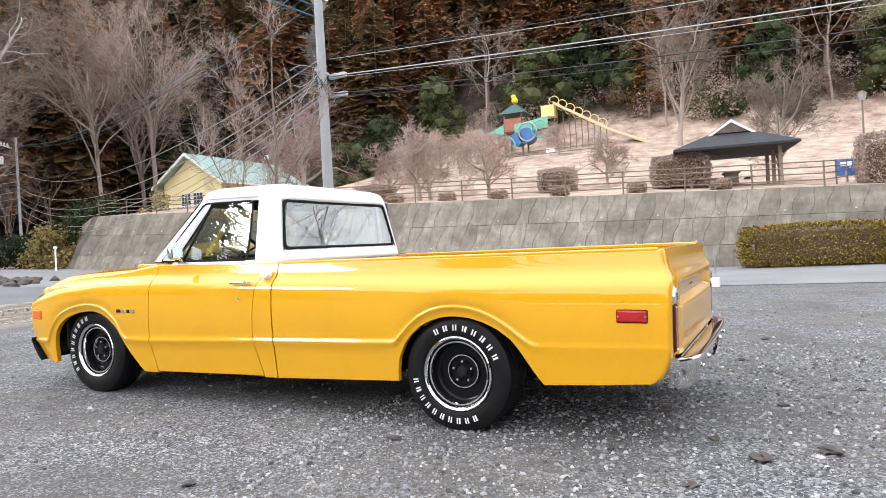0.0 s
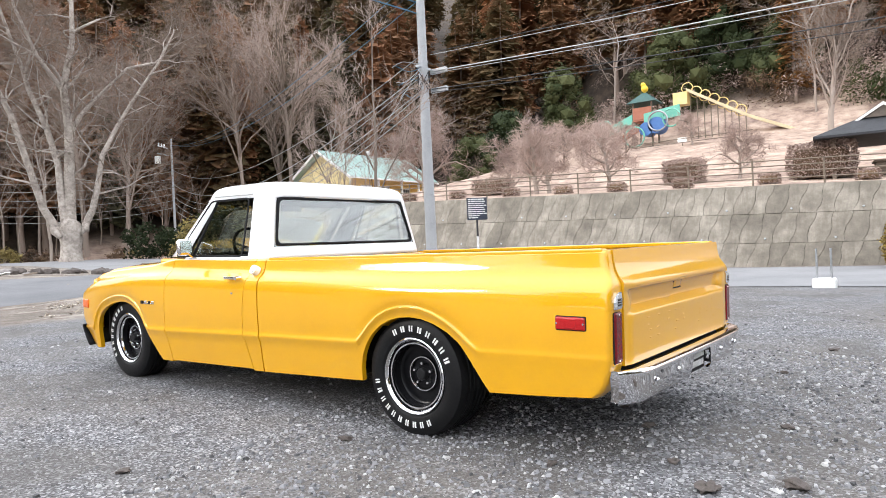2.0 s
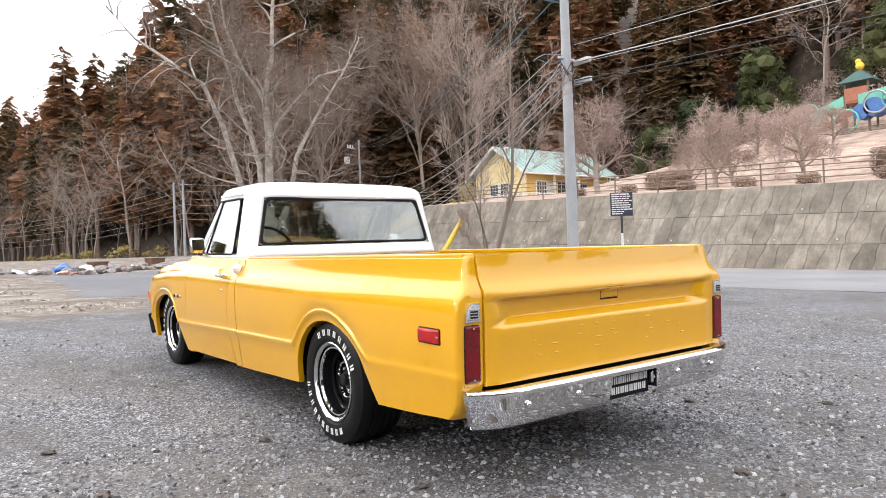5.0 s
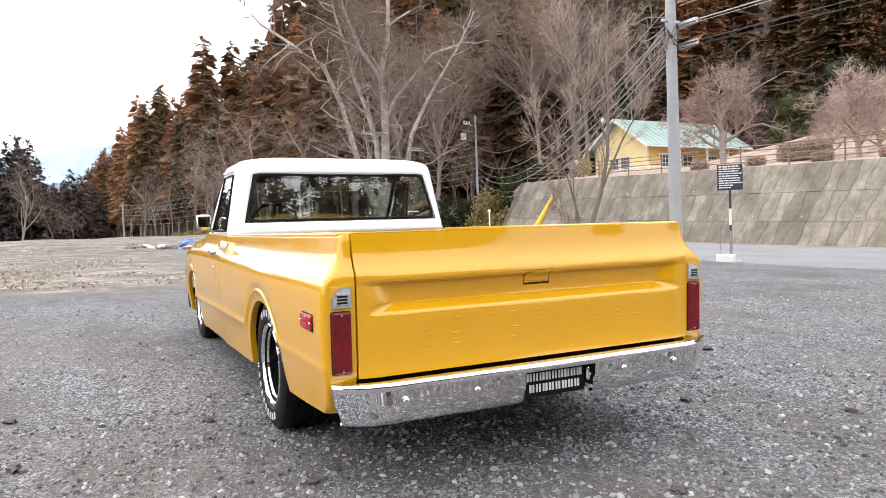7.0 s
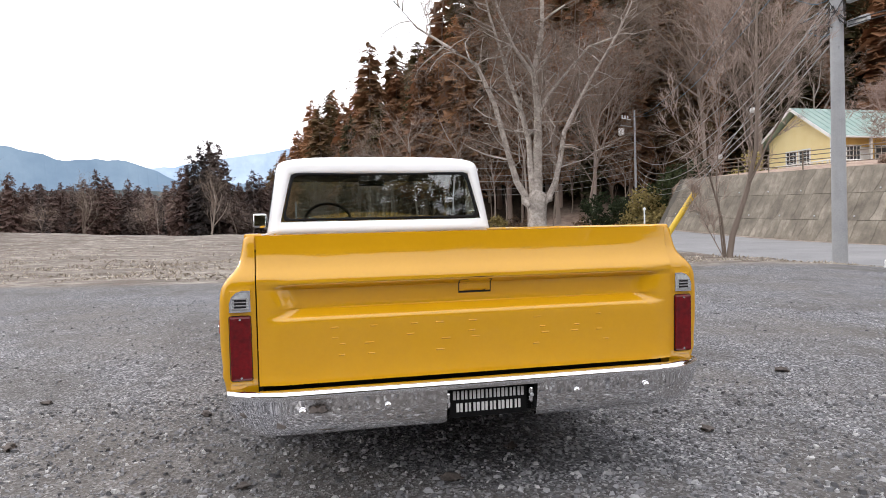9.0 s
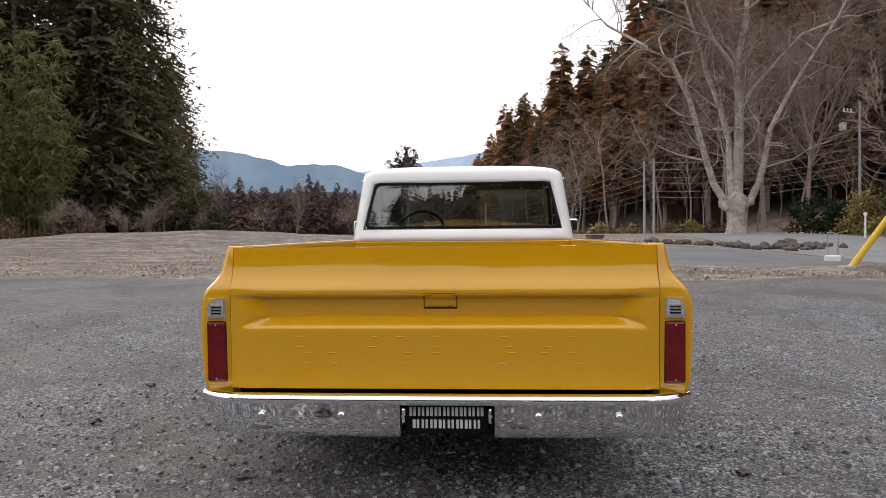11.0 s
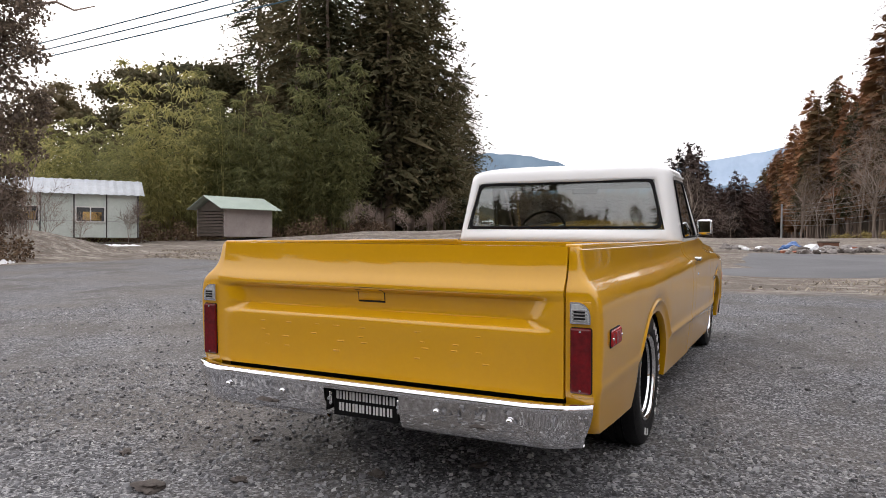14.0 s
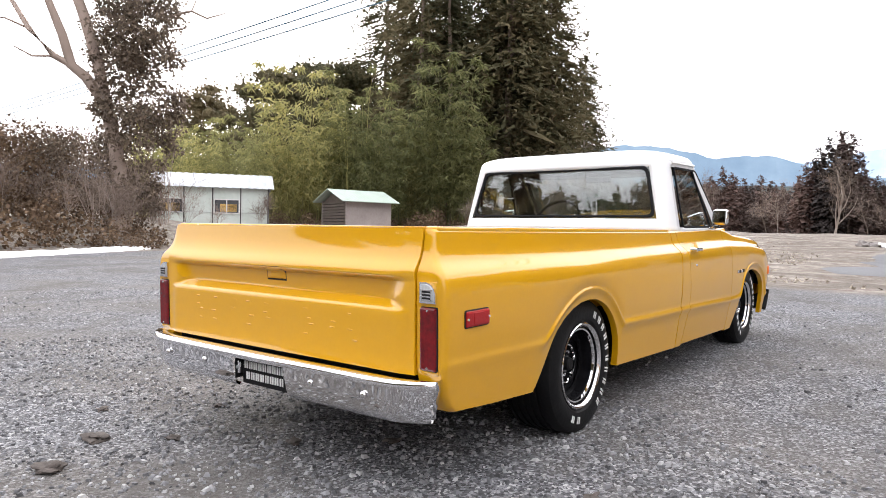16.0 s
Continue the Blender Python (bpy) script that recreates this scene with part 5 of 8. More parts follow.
def wheel(side, y, R, width, rim, face, dish, arcs):
    """A tyre with raised white letter blocks on a deep black rim with a bright trim ring. face: x of the outer sidewall."""
    hub = part("wheel", ring(bmesh.new(), [(-width, rim - 0.01), (-width, rim + 0.02), (-dish, rim - 0.005), (-dish - 0.01, 0.1), (-dish - 0.012, 0.06), (-dish + 0.002, 0.05), (-dish + 0.002, 0.0)], 40, side), M_WHEELBLK, truck, "deep black wheel with bright trim ring")
    hub.matrix_basis = pose(side * face, y, R - 0.042)
    smooth(hub, 30)
    t = R
    tp = [(-width - 0.02, rim), (-width + 0.01, rim + 0.03), (-width + 0.0, t - 0.05), (-width + 0.02, t - 0.012), (-width + 0.045, t)]
    for k in range(5):
        o = -width + 0.05 + (width - 0.10) * k / 5
        tp += [(o, t), (o + 0.004, t - 0.008), (o + 0.010, t - 0.008), (o + 0.014, t)]
    tp += [(-0.045, t), (-0.018, t - 0.012), (-0.006, t - 0.035), (0.0, t - 0.065), (0.0, rim + 0.045), (-0.006, rim + 0.018), (-0.018, rim + 0.004), (-0.03, rim)]
    ty = smooth(part("tyre", ring(bmesh.new(), tp, 64, side), M_RUBBER, hub, "black tyre with raised white letters"), 25)
    tr = smooth(part("trim_ring", ring(bmesh.new(), [(-0.024, rim + 0.003), (-0.010, rim + 0.002), (-0.006, rim - 0.004), (-0.012, rim - 0.015), (-0.022, rim - 0.019)], 64, side), M_CHROME, hub, "bright trim ring"), 40)
    smooth(part("rim_step", ring(bmesh.new(), [(-0.022, rim - 0.019), (-0.034, rim - 0.021), (-0.036, rim - 0.028), (-0.05, rim - 0.040)], 56, side), M_WHEELBLK, hub), 40)
    smooth(part("inner_ring", ring(bmesh.new(), [(-0.036, rim - 0.026), (-0.030, rim - 0.029), (-0.031, rim - 0.037), (-0.042, rim - 0.041)], 56, side), M_CHROME, hub, "thin bright inner ring"), 40)
    smooth(part("rim_barrel", ring(bmesh.new(), [(-0.048, rim - 0.041), (-0.10, rim - 0.045), (-dish + 0.004, rim - 0.055), (-dish + 0.004, rim - 0.07)], 56, side), M_WHEELBLK, hub), 40)
    smooth(part("hub_cap", ring(bmesh.new(), [(-dish, 0.036), (-dish + 0.03, 0.034), (-dish + 0.036, 0.026), (-dish + 0.036, 0.0)], 28, side), M_TRIM, hub), 30)
    smooth(part("step_ring", ring(bmesh.new(), [(-dish + 0.002, 0.106), (-dish + 0.012, 0.102), (-dish + 0.012, 0.096), (-dish + 0.002, 0.092)], 48, side), M_CHROME, hub), 40)
    for k in range(5):
        w = 2 * math.pi * k / 5 + 0.3
        p = Vector((0, math.cos(w), math.sin(w))) * 0.062
        part("lug_nut", cone(bmesh.new(), Vector((side * (-dish - 0.004), 0, 0)) + p, Vector((side * (-dish + 0.022), 0, 0)) + p, 0.011, 0.008, 8), M_CHROME, hub)
    # raised lettering, as plain bars along two arcs
    for start, pitch, count in arcs:
        for k in range(2 * count):
            bm = bmesh.new()
            r0, r1, hw = rim + 0.040, rim + 0.074, radians(abs(pitch) * (0.072 + 0.03 * (k * 3 % 4 == 1)))
            w = radians(start + pitch * k / 2 + (0.11 * pitch if k % 2 == 0 else -0.11 * pitch))
            pts = [bm.verts.new((side * o, math.cos(w + q) * rr, math.sin(w + q) * rr)) for o in (-0.002, 0.0025) for rr, q in ((r0, -hw), (r0, hw), (r1, hw * 0.92), (r1, -hw * 0.92))]
            bm.faces.new(pts[4:])
            for i in range(4):
                bm.faces.new((pts[i], pts[(i + 1) % 4], pts[4 + (i + 1) % 4], pts[4 + i]))
            bmesh.ops.recalc_face_normals(bm, faces=bm.faces)
            part("letter_bar", bm, M_LETTER, ty)
    return hub


for side in (-1, 1):
    wheel(side, 1.235, 0.352, 0.30, 0.222, 0.925, 0.11, ((60, 13.2, 8), (-8, -11.5, 10)) if side < 0 else ((68, -13, 10), (262, -13, 2)))
    wheel(side, 4.505, 0.350, 0.24, 0.214, 0.905, 0.08, ((-40, 12, 10),) if side < 0 else ((60, -12, 10), (240, -13, 8)))
    for y0, y1, zt in ((0.70, 1.66, 0.74), (3.92, 4.86, 0.70)):
        bm = bmesh.new()
        box(bm, (side * 0.75, (y0 + y1) / 2, zt + 0.01), (0.38, y1 - y0, 0.02))
        box(bm, (side * 0.57, (y0 + y1) / 2, zt - 0.22), (0.02, y1 - y0, 0.46))
        box(bm, (side * 0.73, y0 - 0.01, zt - 0.18), (0.30, 0.02, 0.40))
        box(bm, (side * 0.73, y1 + 0.01, zt - 0.18), (0.30, 0.02, 0.40))
        part("wheel_well", bm, M_DARK, truck)
part("chassis", boxed((0, 2.6, 0.36), (1.1, 4.9, 0.16), 0.03), M_DARK, truck)
# two unseen plates, added to block light and deepen the shadow beneath
part("underbody", boxed((0, 2.75, 0.262), (1.62, 1.95, 0.04), 0.01), M_DARK, truck)
part("rear_underbody", boxed((0, 0.48, 0.40), (1.56, 0.75, 0.04), 0.01), M_DARK, truck)
# black here stands in for the shaded yellow sill below the tailgate
part("rear_valance", boxed((0, 0.040, 0.44), (1.66, 0.02, 0.12), 0.004), M_DARK, truck)
part("rear_axle", cone(bmesh.new(), (-0.7, 1.235, 0.33), (0.7, 1.235, 0.33), 0.05, 0.05, 14), M_DARK, truck)

# hood, cowl and nose
bm = bmesh.new()
rows = []
for i in range(17):
    y = 4.10 + 1.16 * i / 16
    zc = float(np.interp(y, [4.1, 4.3, 4.7, 5.0, 5.10, 5.17, 5.22, 5.26], [0.985, 0.977, 0.957, 0.930, 0.912, 0.890, 0.862, 0.82]))
    w = 0.79 - 0.035 * ((y - 4.02) / 1.2) ** 2
    row = [(w * k / 8, y - 0.05 * (k / 8) ** 2 * sstep(4.9, 5.2, y), zc - 0.032 * (k / 8) ** 4) for k in range(-8, 9)]
    row = [(-w - 0.010, row[0][1], zc - 0.050), (-w - 0.012, row[0][1], zc - 0.13)][::-1] + row + [(w + 0.010, row[-1][1], zc - 0.050), (w + 0.012, row[-1][1], zc - 0.13)]
    rows.append([bm.verts.new(p) for p in row])
for a, c in zip(rows, rows[1:]):
    for i in range(len(a) - 1):
        bm.faces.new((a[i], a[i + 1], c[i + 1], c[i]))
bmesh.ops.recalc_face_normals(bm, faces=bm.faces)
smooth(part("hood", bm, M_YEL, truck), 40)
bm = bmesh.new()
box(bm, (0, 3.90, 0.965), (1.70, 0.28, 0.07), 0.02)
part("cowl", bm, M_YEL, truck)
part("grille", boxed((0, 5.235, 0.59), (1.74, 0.06, 0.32), 0.02), M_TRIM, truck)
part("front_valance", boxed((0, 5.18, 0.755), (1.70, 0.12, 0.12), 0.03), M_YEL, truck)
part("nose_panel", boxed((0, 5.20, 0.40), (1.72, 0.10, 0.10), 0.03), M_YEL, truck)
part("radiator_wall", boxed((0, 5.10, 0.60), (1.62, 0.03, 0.50)), M_DARK, truck)
part("engine_cover", boxed((0, 4.62, 0.82), (1.50, 1.0, 0.04)), M_DARK, truck)
bm = bmesh.new()
rows = []
for i in range(25):
    x = -0.93 + 1.86 * i / 24
    w = max(0, (abs(x) - 0.72) / 0.21)
    yb = 5.37 - 0.03 * (x / 0.9) ** 2 - 0.05 * w ** 2
    rows.append([bm.verts.new((x, yb + dy, z)) for dy, z in ((-0.06, 0.395), (-0.012, 0.392), (0, 0.375), (-0.035, 0.31), (-0.09, 0.235), (-0.13, 0.20))])
for a, c in zip(rows, rows[1:]):
    for i in range(5):
        bm.faces.new((a[i], c[i], c[i + 1], a[i + 1]))
bmesh.ops.recalc_face_normals(bm, faces=bm.faces)
fbo = smooth(part("front_bumper", bm, M_TRIM, truck, "dark front bumper"), 40)
fbo.modifiers.new("thickness", 'SOLIDIFY').thickness = 0.01


# cab: white greenhouse lofted from landmark rings
def cab_ring(z, shrink=0.0):
    """Outline of the cab at height z, from the middle of the back round to the front, for the right half."""
    f = (z - 0.985) / 0.515
    w = 0.885 - 0.088 * min(f, 1.0)
    yr = 2.605 + 0.17 * (z - 0.985)
    xw = float(np.interp(z, [0.985, 1.075, 1.44, 1.6], [0.79, 0.775, 0.690, 0.60]))
    yd = 2.875 - 0.02 * f
    ya = float(np.interp(z, [0.985, 1.015, 1.44, 1.5, 1.6], [3.77, 3.735, 3.325, 3.28, 3.24]))
    yf = float(np.interp(z, [0.985, 1.015, 1.44, 1.5, 1.6], [3.90, 3.87, 3.43, 3.39, 3.34]))
    bow = 0.10 if z < 1.45 else 0.085
    pts = [(xw * k / 8, yr + 0.012 * (k / 8) ** 2) for k in range(9)]
    cx, cy = xw, yr + 0.012
    for k in range(1, 8):
        a = k / 8 * math.pi / 2
        pts.append((cx + (w - cx) * math.sin(a) ** 0.85, cy + (yd - cy) * (1 - math.cos(a) ** 0.75) * 1.0))
    pts += [(w, yd + (ya - yd) * k / 6) for k in range(7)]
    wx = w - 0.055
    pts += [(w - 0.012, ya + (yf - ya) * 0.45), (w - 0.028, ya + (yf - ya) * 0.8), (wx, yf)]
    pts += [(wx * (1 - k / 8), yf + bow * (1 - (1 - k / 8) ** 2)) for k in range(1, 9)]
    return [(x * (1 - shrink), 3.04 + (y - 3.04) * (1 - shrink)) for x, y in pts]


levels = [(0.985, 0), (1.015, 0), (1.075, 0), (1.16, 0), (1.26, 0), (1.35, 0), (1.44, 0), (1.465, 0), (1.485, 0.0), (1.503, 0.004), (1.520, 0.016), (1.535, 0.04), (1.549, 0.085), (1.561, 0.16), (1.571, 0.28), (1.579, 0.45), (1.584, 0.7)]
bm = bmesh.new()
half = [cab_ring(z, i) for z, i in levels]
H = len(half[0])
vr = [[bm.verts.new((x, y, z)) for x, y in h] for h, (z, i) in zip(half, levels)]
vl = [[(bm.verts.new((-x, y, z)) if x > 1e-6 else vr[q][k]) for k, (x, y) in enumerate(h)] for q, (h, (z, i)) in enumerate(zip(half, levels))]
for q in range(len(levels) - 1):
    z = levels[q][0]
    for k in range(H - 1):
        back = k < 8 and 1.07 < z < 1.43
        doorw = 15 <= k < 21 and 1.01 < z < 1.43
        front = k >= 24 and 1.01 < z < 1.43
        if back or doorw or front or (k >= 21 and z < 1.01):
            continue
        bm.faces.new((vr[q][k], vr[q][k + 1], vr[q + 1][k + 1], vr[q + 1][k]))
        bm.faces.new((vl[q][k + 1], vl[q][k], vl[q + 1][k], vl[q + 1][k + 1]))
top = vr[-1] + [v for v in vl[-1][::-1] if v not in vr[-1]]
cent = bm.verts.new((0, 3.04, 1.586))
for a, c in zip(top, top[1:] + top[:1]):
    bm.faces.new((a, c, cent))
bmesh.ops.recalc_face_normals(bm, faces=bm.faces)
cab = smooth(part("cab_roof", bm, M_WHITE, truck, "glossy white cab roof and pillars"), 38)
sol = cab.modifiers.new("thickness", 'SOLIDIFY')
sol.thickness, sol.offset, sol.material_offset, sol.material_offset_rim = 0.02, -1, 1, 1
cab.data.materials.append(M_LINER)


def rounded(pts, r, steps=5):
    """A closed outline with its corners rounded."""
    out = []
    for i, p in enumerate(pts):
        p, a, c = Vector(p), Vector(pts[i - 1]), Vector(pts[(i + 1) % len(pts)])
        u, v = (a - p).normalized(), (c - p).normalized()
        s, e = p + u * r, p + v * r
        for k in range(steps + 1):
            t = k / steps
            out.append(s * (1 - t) ** 2 + p * 2 * t * (1 - t) + e * t ** 2)
    return out


def gasket(name, corners, lift, r_in, width, mat, parent, depth=0.018):
    """A raised rubber frame round an opening: square-cut outside, rounded inside. lift maps an outline point onto the body."""
    c = sum((Vector(p) for p in corners), Vector((0, 0))) / len(corners)
    grow = lambda d: [tuple(Vector(p) + Vector((d * math.copysign(1, p[0] - c.x), d * math.copysign(1, p[1] - c.y)))) for p in corners]
    n_out, n_in = rounded(grow(width * 0.55), 0.045), rounded(grow(-width * 0.5), r_in)
    bm = bmesh.new()
    lay = []
    for pts, d in ((n_out, -0.004), (n_out, depth * 0.5), ([(a + b2) / 2 for a, b2 in zip(n_out, n_in)], depth), (n_in, depth * 0.6), (n_in, -0.012)):
        lay.append([bm.verts.new(lift(p, d)) for p in pts])
    k = len(lay[0])
    for a, b2 in zip(lay, lay[1:]):
        for i in range(k):
            bm.faces.new((a[i], a[(i + 1) % k], b2[(i + 1) % k], b2[i]))
    bmesh.ops.recalc_face_normals(bm, faces=bm.faces)
    return smooth(part(name, bm, mat, parent), 40)


def pane(name, corners, lift, parent):
    bm = bmesh.new()
    pts = rounded(corners, 0.05)
    a = [bm.verts.new(lift(p, -0.002)) for p in pts]
    c = [bm.verts.new(lift(p, -0.007)) for p in pts]
    bm.faces.new(a)
    bm.faces.new(c[::-1])
    for i in range(len(a)):
        bm.faces.new((a[i], a[(i + 1) % len(a)], c[(i + 1) % len(a)], c[i]))
    bmesh.ops.recalc_face_normals(bm, faces=bm.faces)
    ob = part(name, bm, M_GLASS, parent)
    ob.visible_shadow = False
    return ob


back_lift = lambda p, d: Vector((p[0], 2.605 + 0.17 * (p[1] - 0.985) + 0.012 * (p[0] / 0.73) ** 2 - d, p[1]))
back_c = [(-0.752, 1.092), (0.752, 1.092), (0.676, 1.436), (-0.676, 1.436)]
gasket("rear_window_seal", back_c, back_lift, 0.055, 0.017, M_TRIM, truck, 0.009)
pane("rear_window", [(-0.78, 1.07), (0.78, 1.07), (0.70, 1.445), (-0.70, 1.445)], back_lift, truck)
for side in (-1, 1):
    sl = lambda p, d, s=side: Vector((s * (0.885 - 0.088 * (p[1] - 0.985) / 0.515 + d), p[0], p[1]))
    sc = [(2.872, 1.017), (3.733, 1.017), (3.327, 1.438), (2.858, 1.438)]
    gasket("door_window_seal", sc, sl, 0.03, 0.013, M_TRIM, truck, 0.005)
    pane("door_window", sc, sl, truck)
    bm = bmesh.new()
    cone(bm, sl((3.50, 1.02), -0.004), sl((3.25, 1.435), -0.004), 0.010, 0.010, 8)
    part("vent_divider", bm, M_TRIM, truck)
    bm = bmesh.new()
    for a, c in (((2.82, 1.472), (3.30, 1.476)),):
        cone(bm, sl(a, 0.004), sl(c, 0.004), 0.009, 0.009, 8)
    part("drip_rail", bm, M_WHITE, truck)
    # outside mirror
    mi = part("door_mirror", cone(bmesh.new(), (side * 0.875, 3.49, 1.005), (side * 0.945, 3.49, 1.055), 0.011, 0.009, 10), M_CHROME, truck, "chrome door mirror")
    part("foot", boxed((side * 0.868, 3.49, 1.006), (0.05, 0.11, 0.014), 0.005), M_CHROME, mi)
    bm = bmesh.new()
    back = Matrix.Translation((side * 0.955, 3.49, 1.09)) @ Matrix.Rotation(radians(-5), 4, 'X') @ Matrix.Translation((-side * 0.955, -3.49, -1.09))
    box(bm, (side * 0.955, 3.497, 1.092), (0.122, 0.05, 0.122), 0.024, back)
    smooth(part("head", bm, M_CHROME, mi), 60)
    part("glass", boxed((side * 0.955, 3.4715, 1.092), (0.096, 0.006, 0.096), 0.0025, back), M_CHROME, mi)
ws_lift = lambda p, d: Vector((p[0], float(np.interp(p[1], [1.015, 1.44], [3.87, 3.43])) + 0.10 * (1 - (p[0] / 0.82) ** 2) + d - 0.012, p[1]))
ws_c = [(-0.81, 1.02), (0.81, 1.02), (0.745, 1.436), (-0.745, 1.436)]
bm = bmesh.new()
grid = [[bm.verts.new(ws_lift((float(np.interp(z, [1.02, 1.436], [0.82, 0.755])) * k / 8, z), 0)) for k in range(-8, 9)] for z in (1.005, 1.12, 1.23, 1.33, 1.455)]
for a, c in zip(grid, grid[1:]):
    for i in range(16):
        bm.faces.new((a[i], a[i + 1], c[i + 1], c[i]))
wsg = smooth(part("windscreen", bm, M_GLASS, truck), 60)
wsg.visible_shadow = False
wsg.modifiers.new("thickness", 'SOLIDIFY').thickness = 0.005
bm = bmesh.new()
for a, c in zip(ws_c, ws_c[1:] + ws_c[:1]):
    for k in range(6):
        p, q = Vector(a).lerp(Vector(c), k / 6), Vector(a).lerp(Vector(c), (k + 1) / 6)
        cone(bm, ws_lift(p, 0.004), ws_lift(q, 0.004), 0.016, 0.016, 6)
part("windscreen_seal", bm, M_TRIM, truck)

# cab interior
part("cab_floor", boxed((0, 3.2, 0.42), (1.66, 1.15, 0.05), 0.01), M_DARK, truck)
part("firewall", boxed((0, 3.83, 0.68), (1.66, 0.04, 0.52), 0.01), M_DARK, truck)
part("cab_back_panel", boxed((0, 2.625, 0.74), (1.66, 0.03, 0.48), 0.01), M_YEL, truck)
seat = part("bench_seat", boxed((0, 3.02, 0.63), (1.45, 0.50, 0.16), 0.05), M_SEAT, truck, "grey vinyl bench seat")
part("backrest", boxed((0, 2.76, 0.83), (1.45, 0.14, 0.44), 0.05, Matrix.Translation((0, 2.76, 0.8)) @ Matrix.Rotation(0.16, 4, 'X') @ Matrix.Translation((0, -2.76, -0.8))), M_SEAT, seat)
part("dashboard", boxed((0, 3.70, 0.93), (1.60, 0.26, 0.16), 0.04), M_TRIM, truck)
for side in (-1, 1):
    part("door_card", boxed((side * 0.865, 3.22, 0.72), (0.02, 0.96, 0.52), 0.01), M_YEL, truck)
bm = bmesh.new()
Rw = Matrix.Translation((-0.38, 3.36, 1.055)) @ Matrix.Rotation(radians(58), 4, 'X')
rows = []
for k in range(40):
    w = 2 * math.pi * k / 40
    rows.append([bm.verts.new(Rw @ Vector((math.cos(w) * (0.205 + 0.013 * math.cos(q)), math.sin(w) * (0.205 + 0.013 * math.cos(q)), 0.013 * math.sin(q)))) for q in [math.pi * j / 4 for j in range(8)]])
for k in range(40):
    a, c = rows[k], rows[(k + 1) % 40]
    for i in range(8):
        bm.faces.new((a[i], a[(i + 1) % 8], c[(i + 1) % 8], c[i]))
bmesh.ops.recalc_face_normals(bm, faces=bm.faces)
sw = smooth(part("steering_wheel", bm, M_TRIM, truck, "dark steering wheel with metal spokes"), 60)
for w in (20, 160, 270):
    part("spoke", cone(bmesh.new(), Rw @ Vector((0, 0, -0.02)), Rw @ Vector((0.2 * math.cos(radians(w)), 0.2 * math.sin(radians(w)), 0)), 0.011, 0.008, 8), M_CHROME, sw)
part("column", cone(bmesh.new(), Rw @ Vector((0, 0, 0)), Rw @ Vector((0, 0, -0.4)), 0.03, 0.03, 12), M_TRIM, sw)
part("inside_mirror", boxed((0.0, 3.36, 1.40), (0.22, 0.02, 0.05), 0.008), M_TRIM, truck)

# ---- beyond the lot ----
M_STEEL = mottled("galvanised_steel", (0.30, 0.31, 0.32), (0.48, 0.49, 0.50), 3, 0.45, 0.7)
M_BROWNPIPE = mottled("brown_painted_pipe", (0.11, 0.085, 0.06), (0.19, 0.15, 0.11), 4, 0.6)
M_WOOD = mottled("weathered_timber", (0.13, 0.10, 0.075), (0.30, 0.24, 0.19), 3, 0.85, fine=25)
M_POLE = mottled("pole_concrete", (0.30, 0.31, 0.32), (0.42, 0.43, 0.44), 1.5, 0.85, fine=30)
M_SIDING = mottled("yellow_siding", (0.82, 0.67, 0.32), (0.89, 0.76, 0.42), 1.0, 0.7, fine=20)
M_ORANGE = mottled("ochre_siding", (0.68, 0.43, 0.12), (0.78, 0.52, 0.18), 1.0, 0.7, fine=20)
M_TRIMW = mottled("white_trim", (0.68, 0.68, 0.66), (0.80, 0.80, 0.78), 2.0, 0.6)
M_GREENROOF = mottled("green_sheet_roof", (0.22, 0.34, 0.31), (0.36, 0.47, 0.43), 0.8, 0.5, fine=12)
M_DARKROOF = mottled("dark_slate_roof", (0.016, 0.017, 0.020), (0.036, 0.038, 0.044), 2, 0.85, fine=18)
M_TEALROOF = mottled("dark_teal_roof", (0.02, 0.06, 0.055), (0.045, 0.11, 0.10), 1.5, 0.7, fine=18)
M_SLIDE = mottled("weathered_cream_slide", (0.50, 0.40, 0.24), (0.66, 0.55, 0.36), 1.2, 0.6, fine=14)
M_PANE = mottled("dark_window_pane", (0.03, 0.035, 0.04), (0.07, 0.075, 0.08), 2, 0.08)
M_PANEL = mottled("pale_green_panel", (0.50, 0.56, 0.52), (0.64, 0.69, 0.65), 0.7, 0.7, fine=10)
M_TINROOF = mottled("grey_blue_tin", (0.30, 0.325, 0.36), (0.46, 0.485, 0.515), 0.9, 0.45, 0.3, fine=10)
M_DKTIMBER = mottled("dark_boards", (0.07, 0.055, 0.045), (0.15, 0.12, 0.10), 3, 0.9, fine=25)
M_PLASTER = mottled("pinkish_grey_plaster", (0.28, 0.24, 0.23), (0.42, 0.37, 0.35), 0.9, 0.9, fine=12)
M_WIRE = mottled("black_cable", (0.02, 0.02, 0.022), (0.04, 0.04, 0.042), 5, 0.6)
M_BLUEWIRE = mottled("blue_sheathed_cable", (0.05, 0.14, 0.22), (0.09, 0.22, 0.32), 5, 0.5)
M_GREYWIRE = mottled("grey_cable", (0.26, 0.26, 0.255), (0.42, 0.42, 0.41), 5, 0.5)
M_YGUARD = mottled("yellow_plastic", (0.72, 0.47, 0.03), (0.80, 0.56, 0.06), 3, 0.5)
M_SNOW = mottled("old_snow", (0.72, 0.74, 0.77), (0.88, 0.89, 0.90), 2, 0.7, fine=20, relief=0.4)
M_ROCK = mottled("grey_rock", (0.14, 0.125, 0.12), (0.36, 0.33, 0.31), 2.2, 0.9, fine=18, relief=0.5)
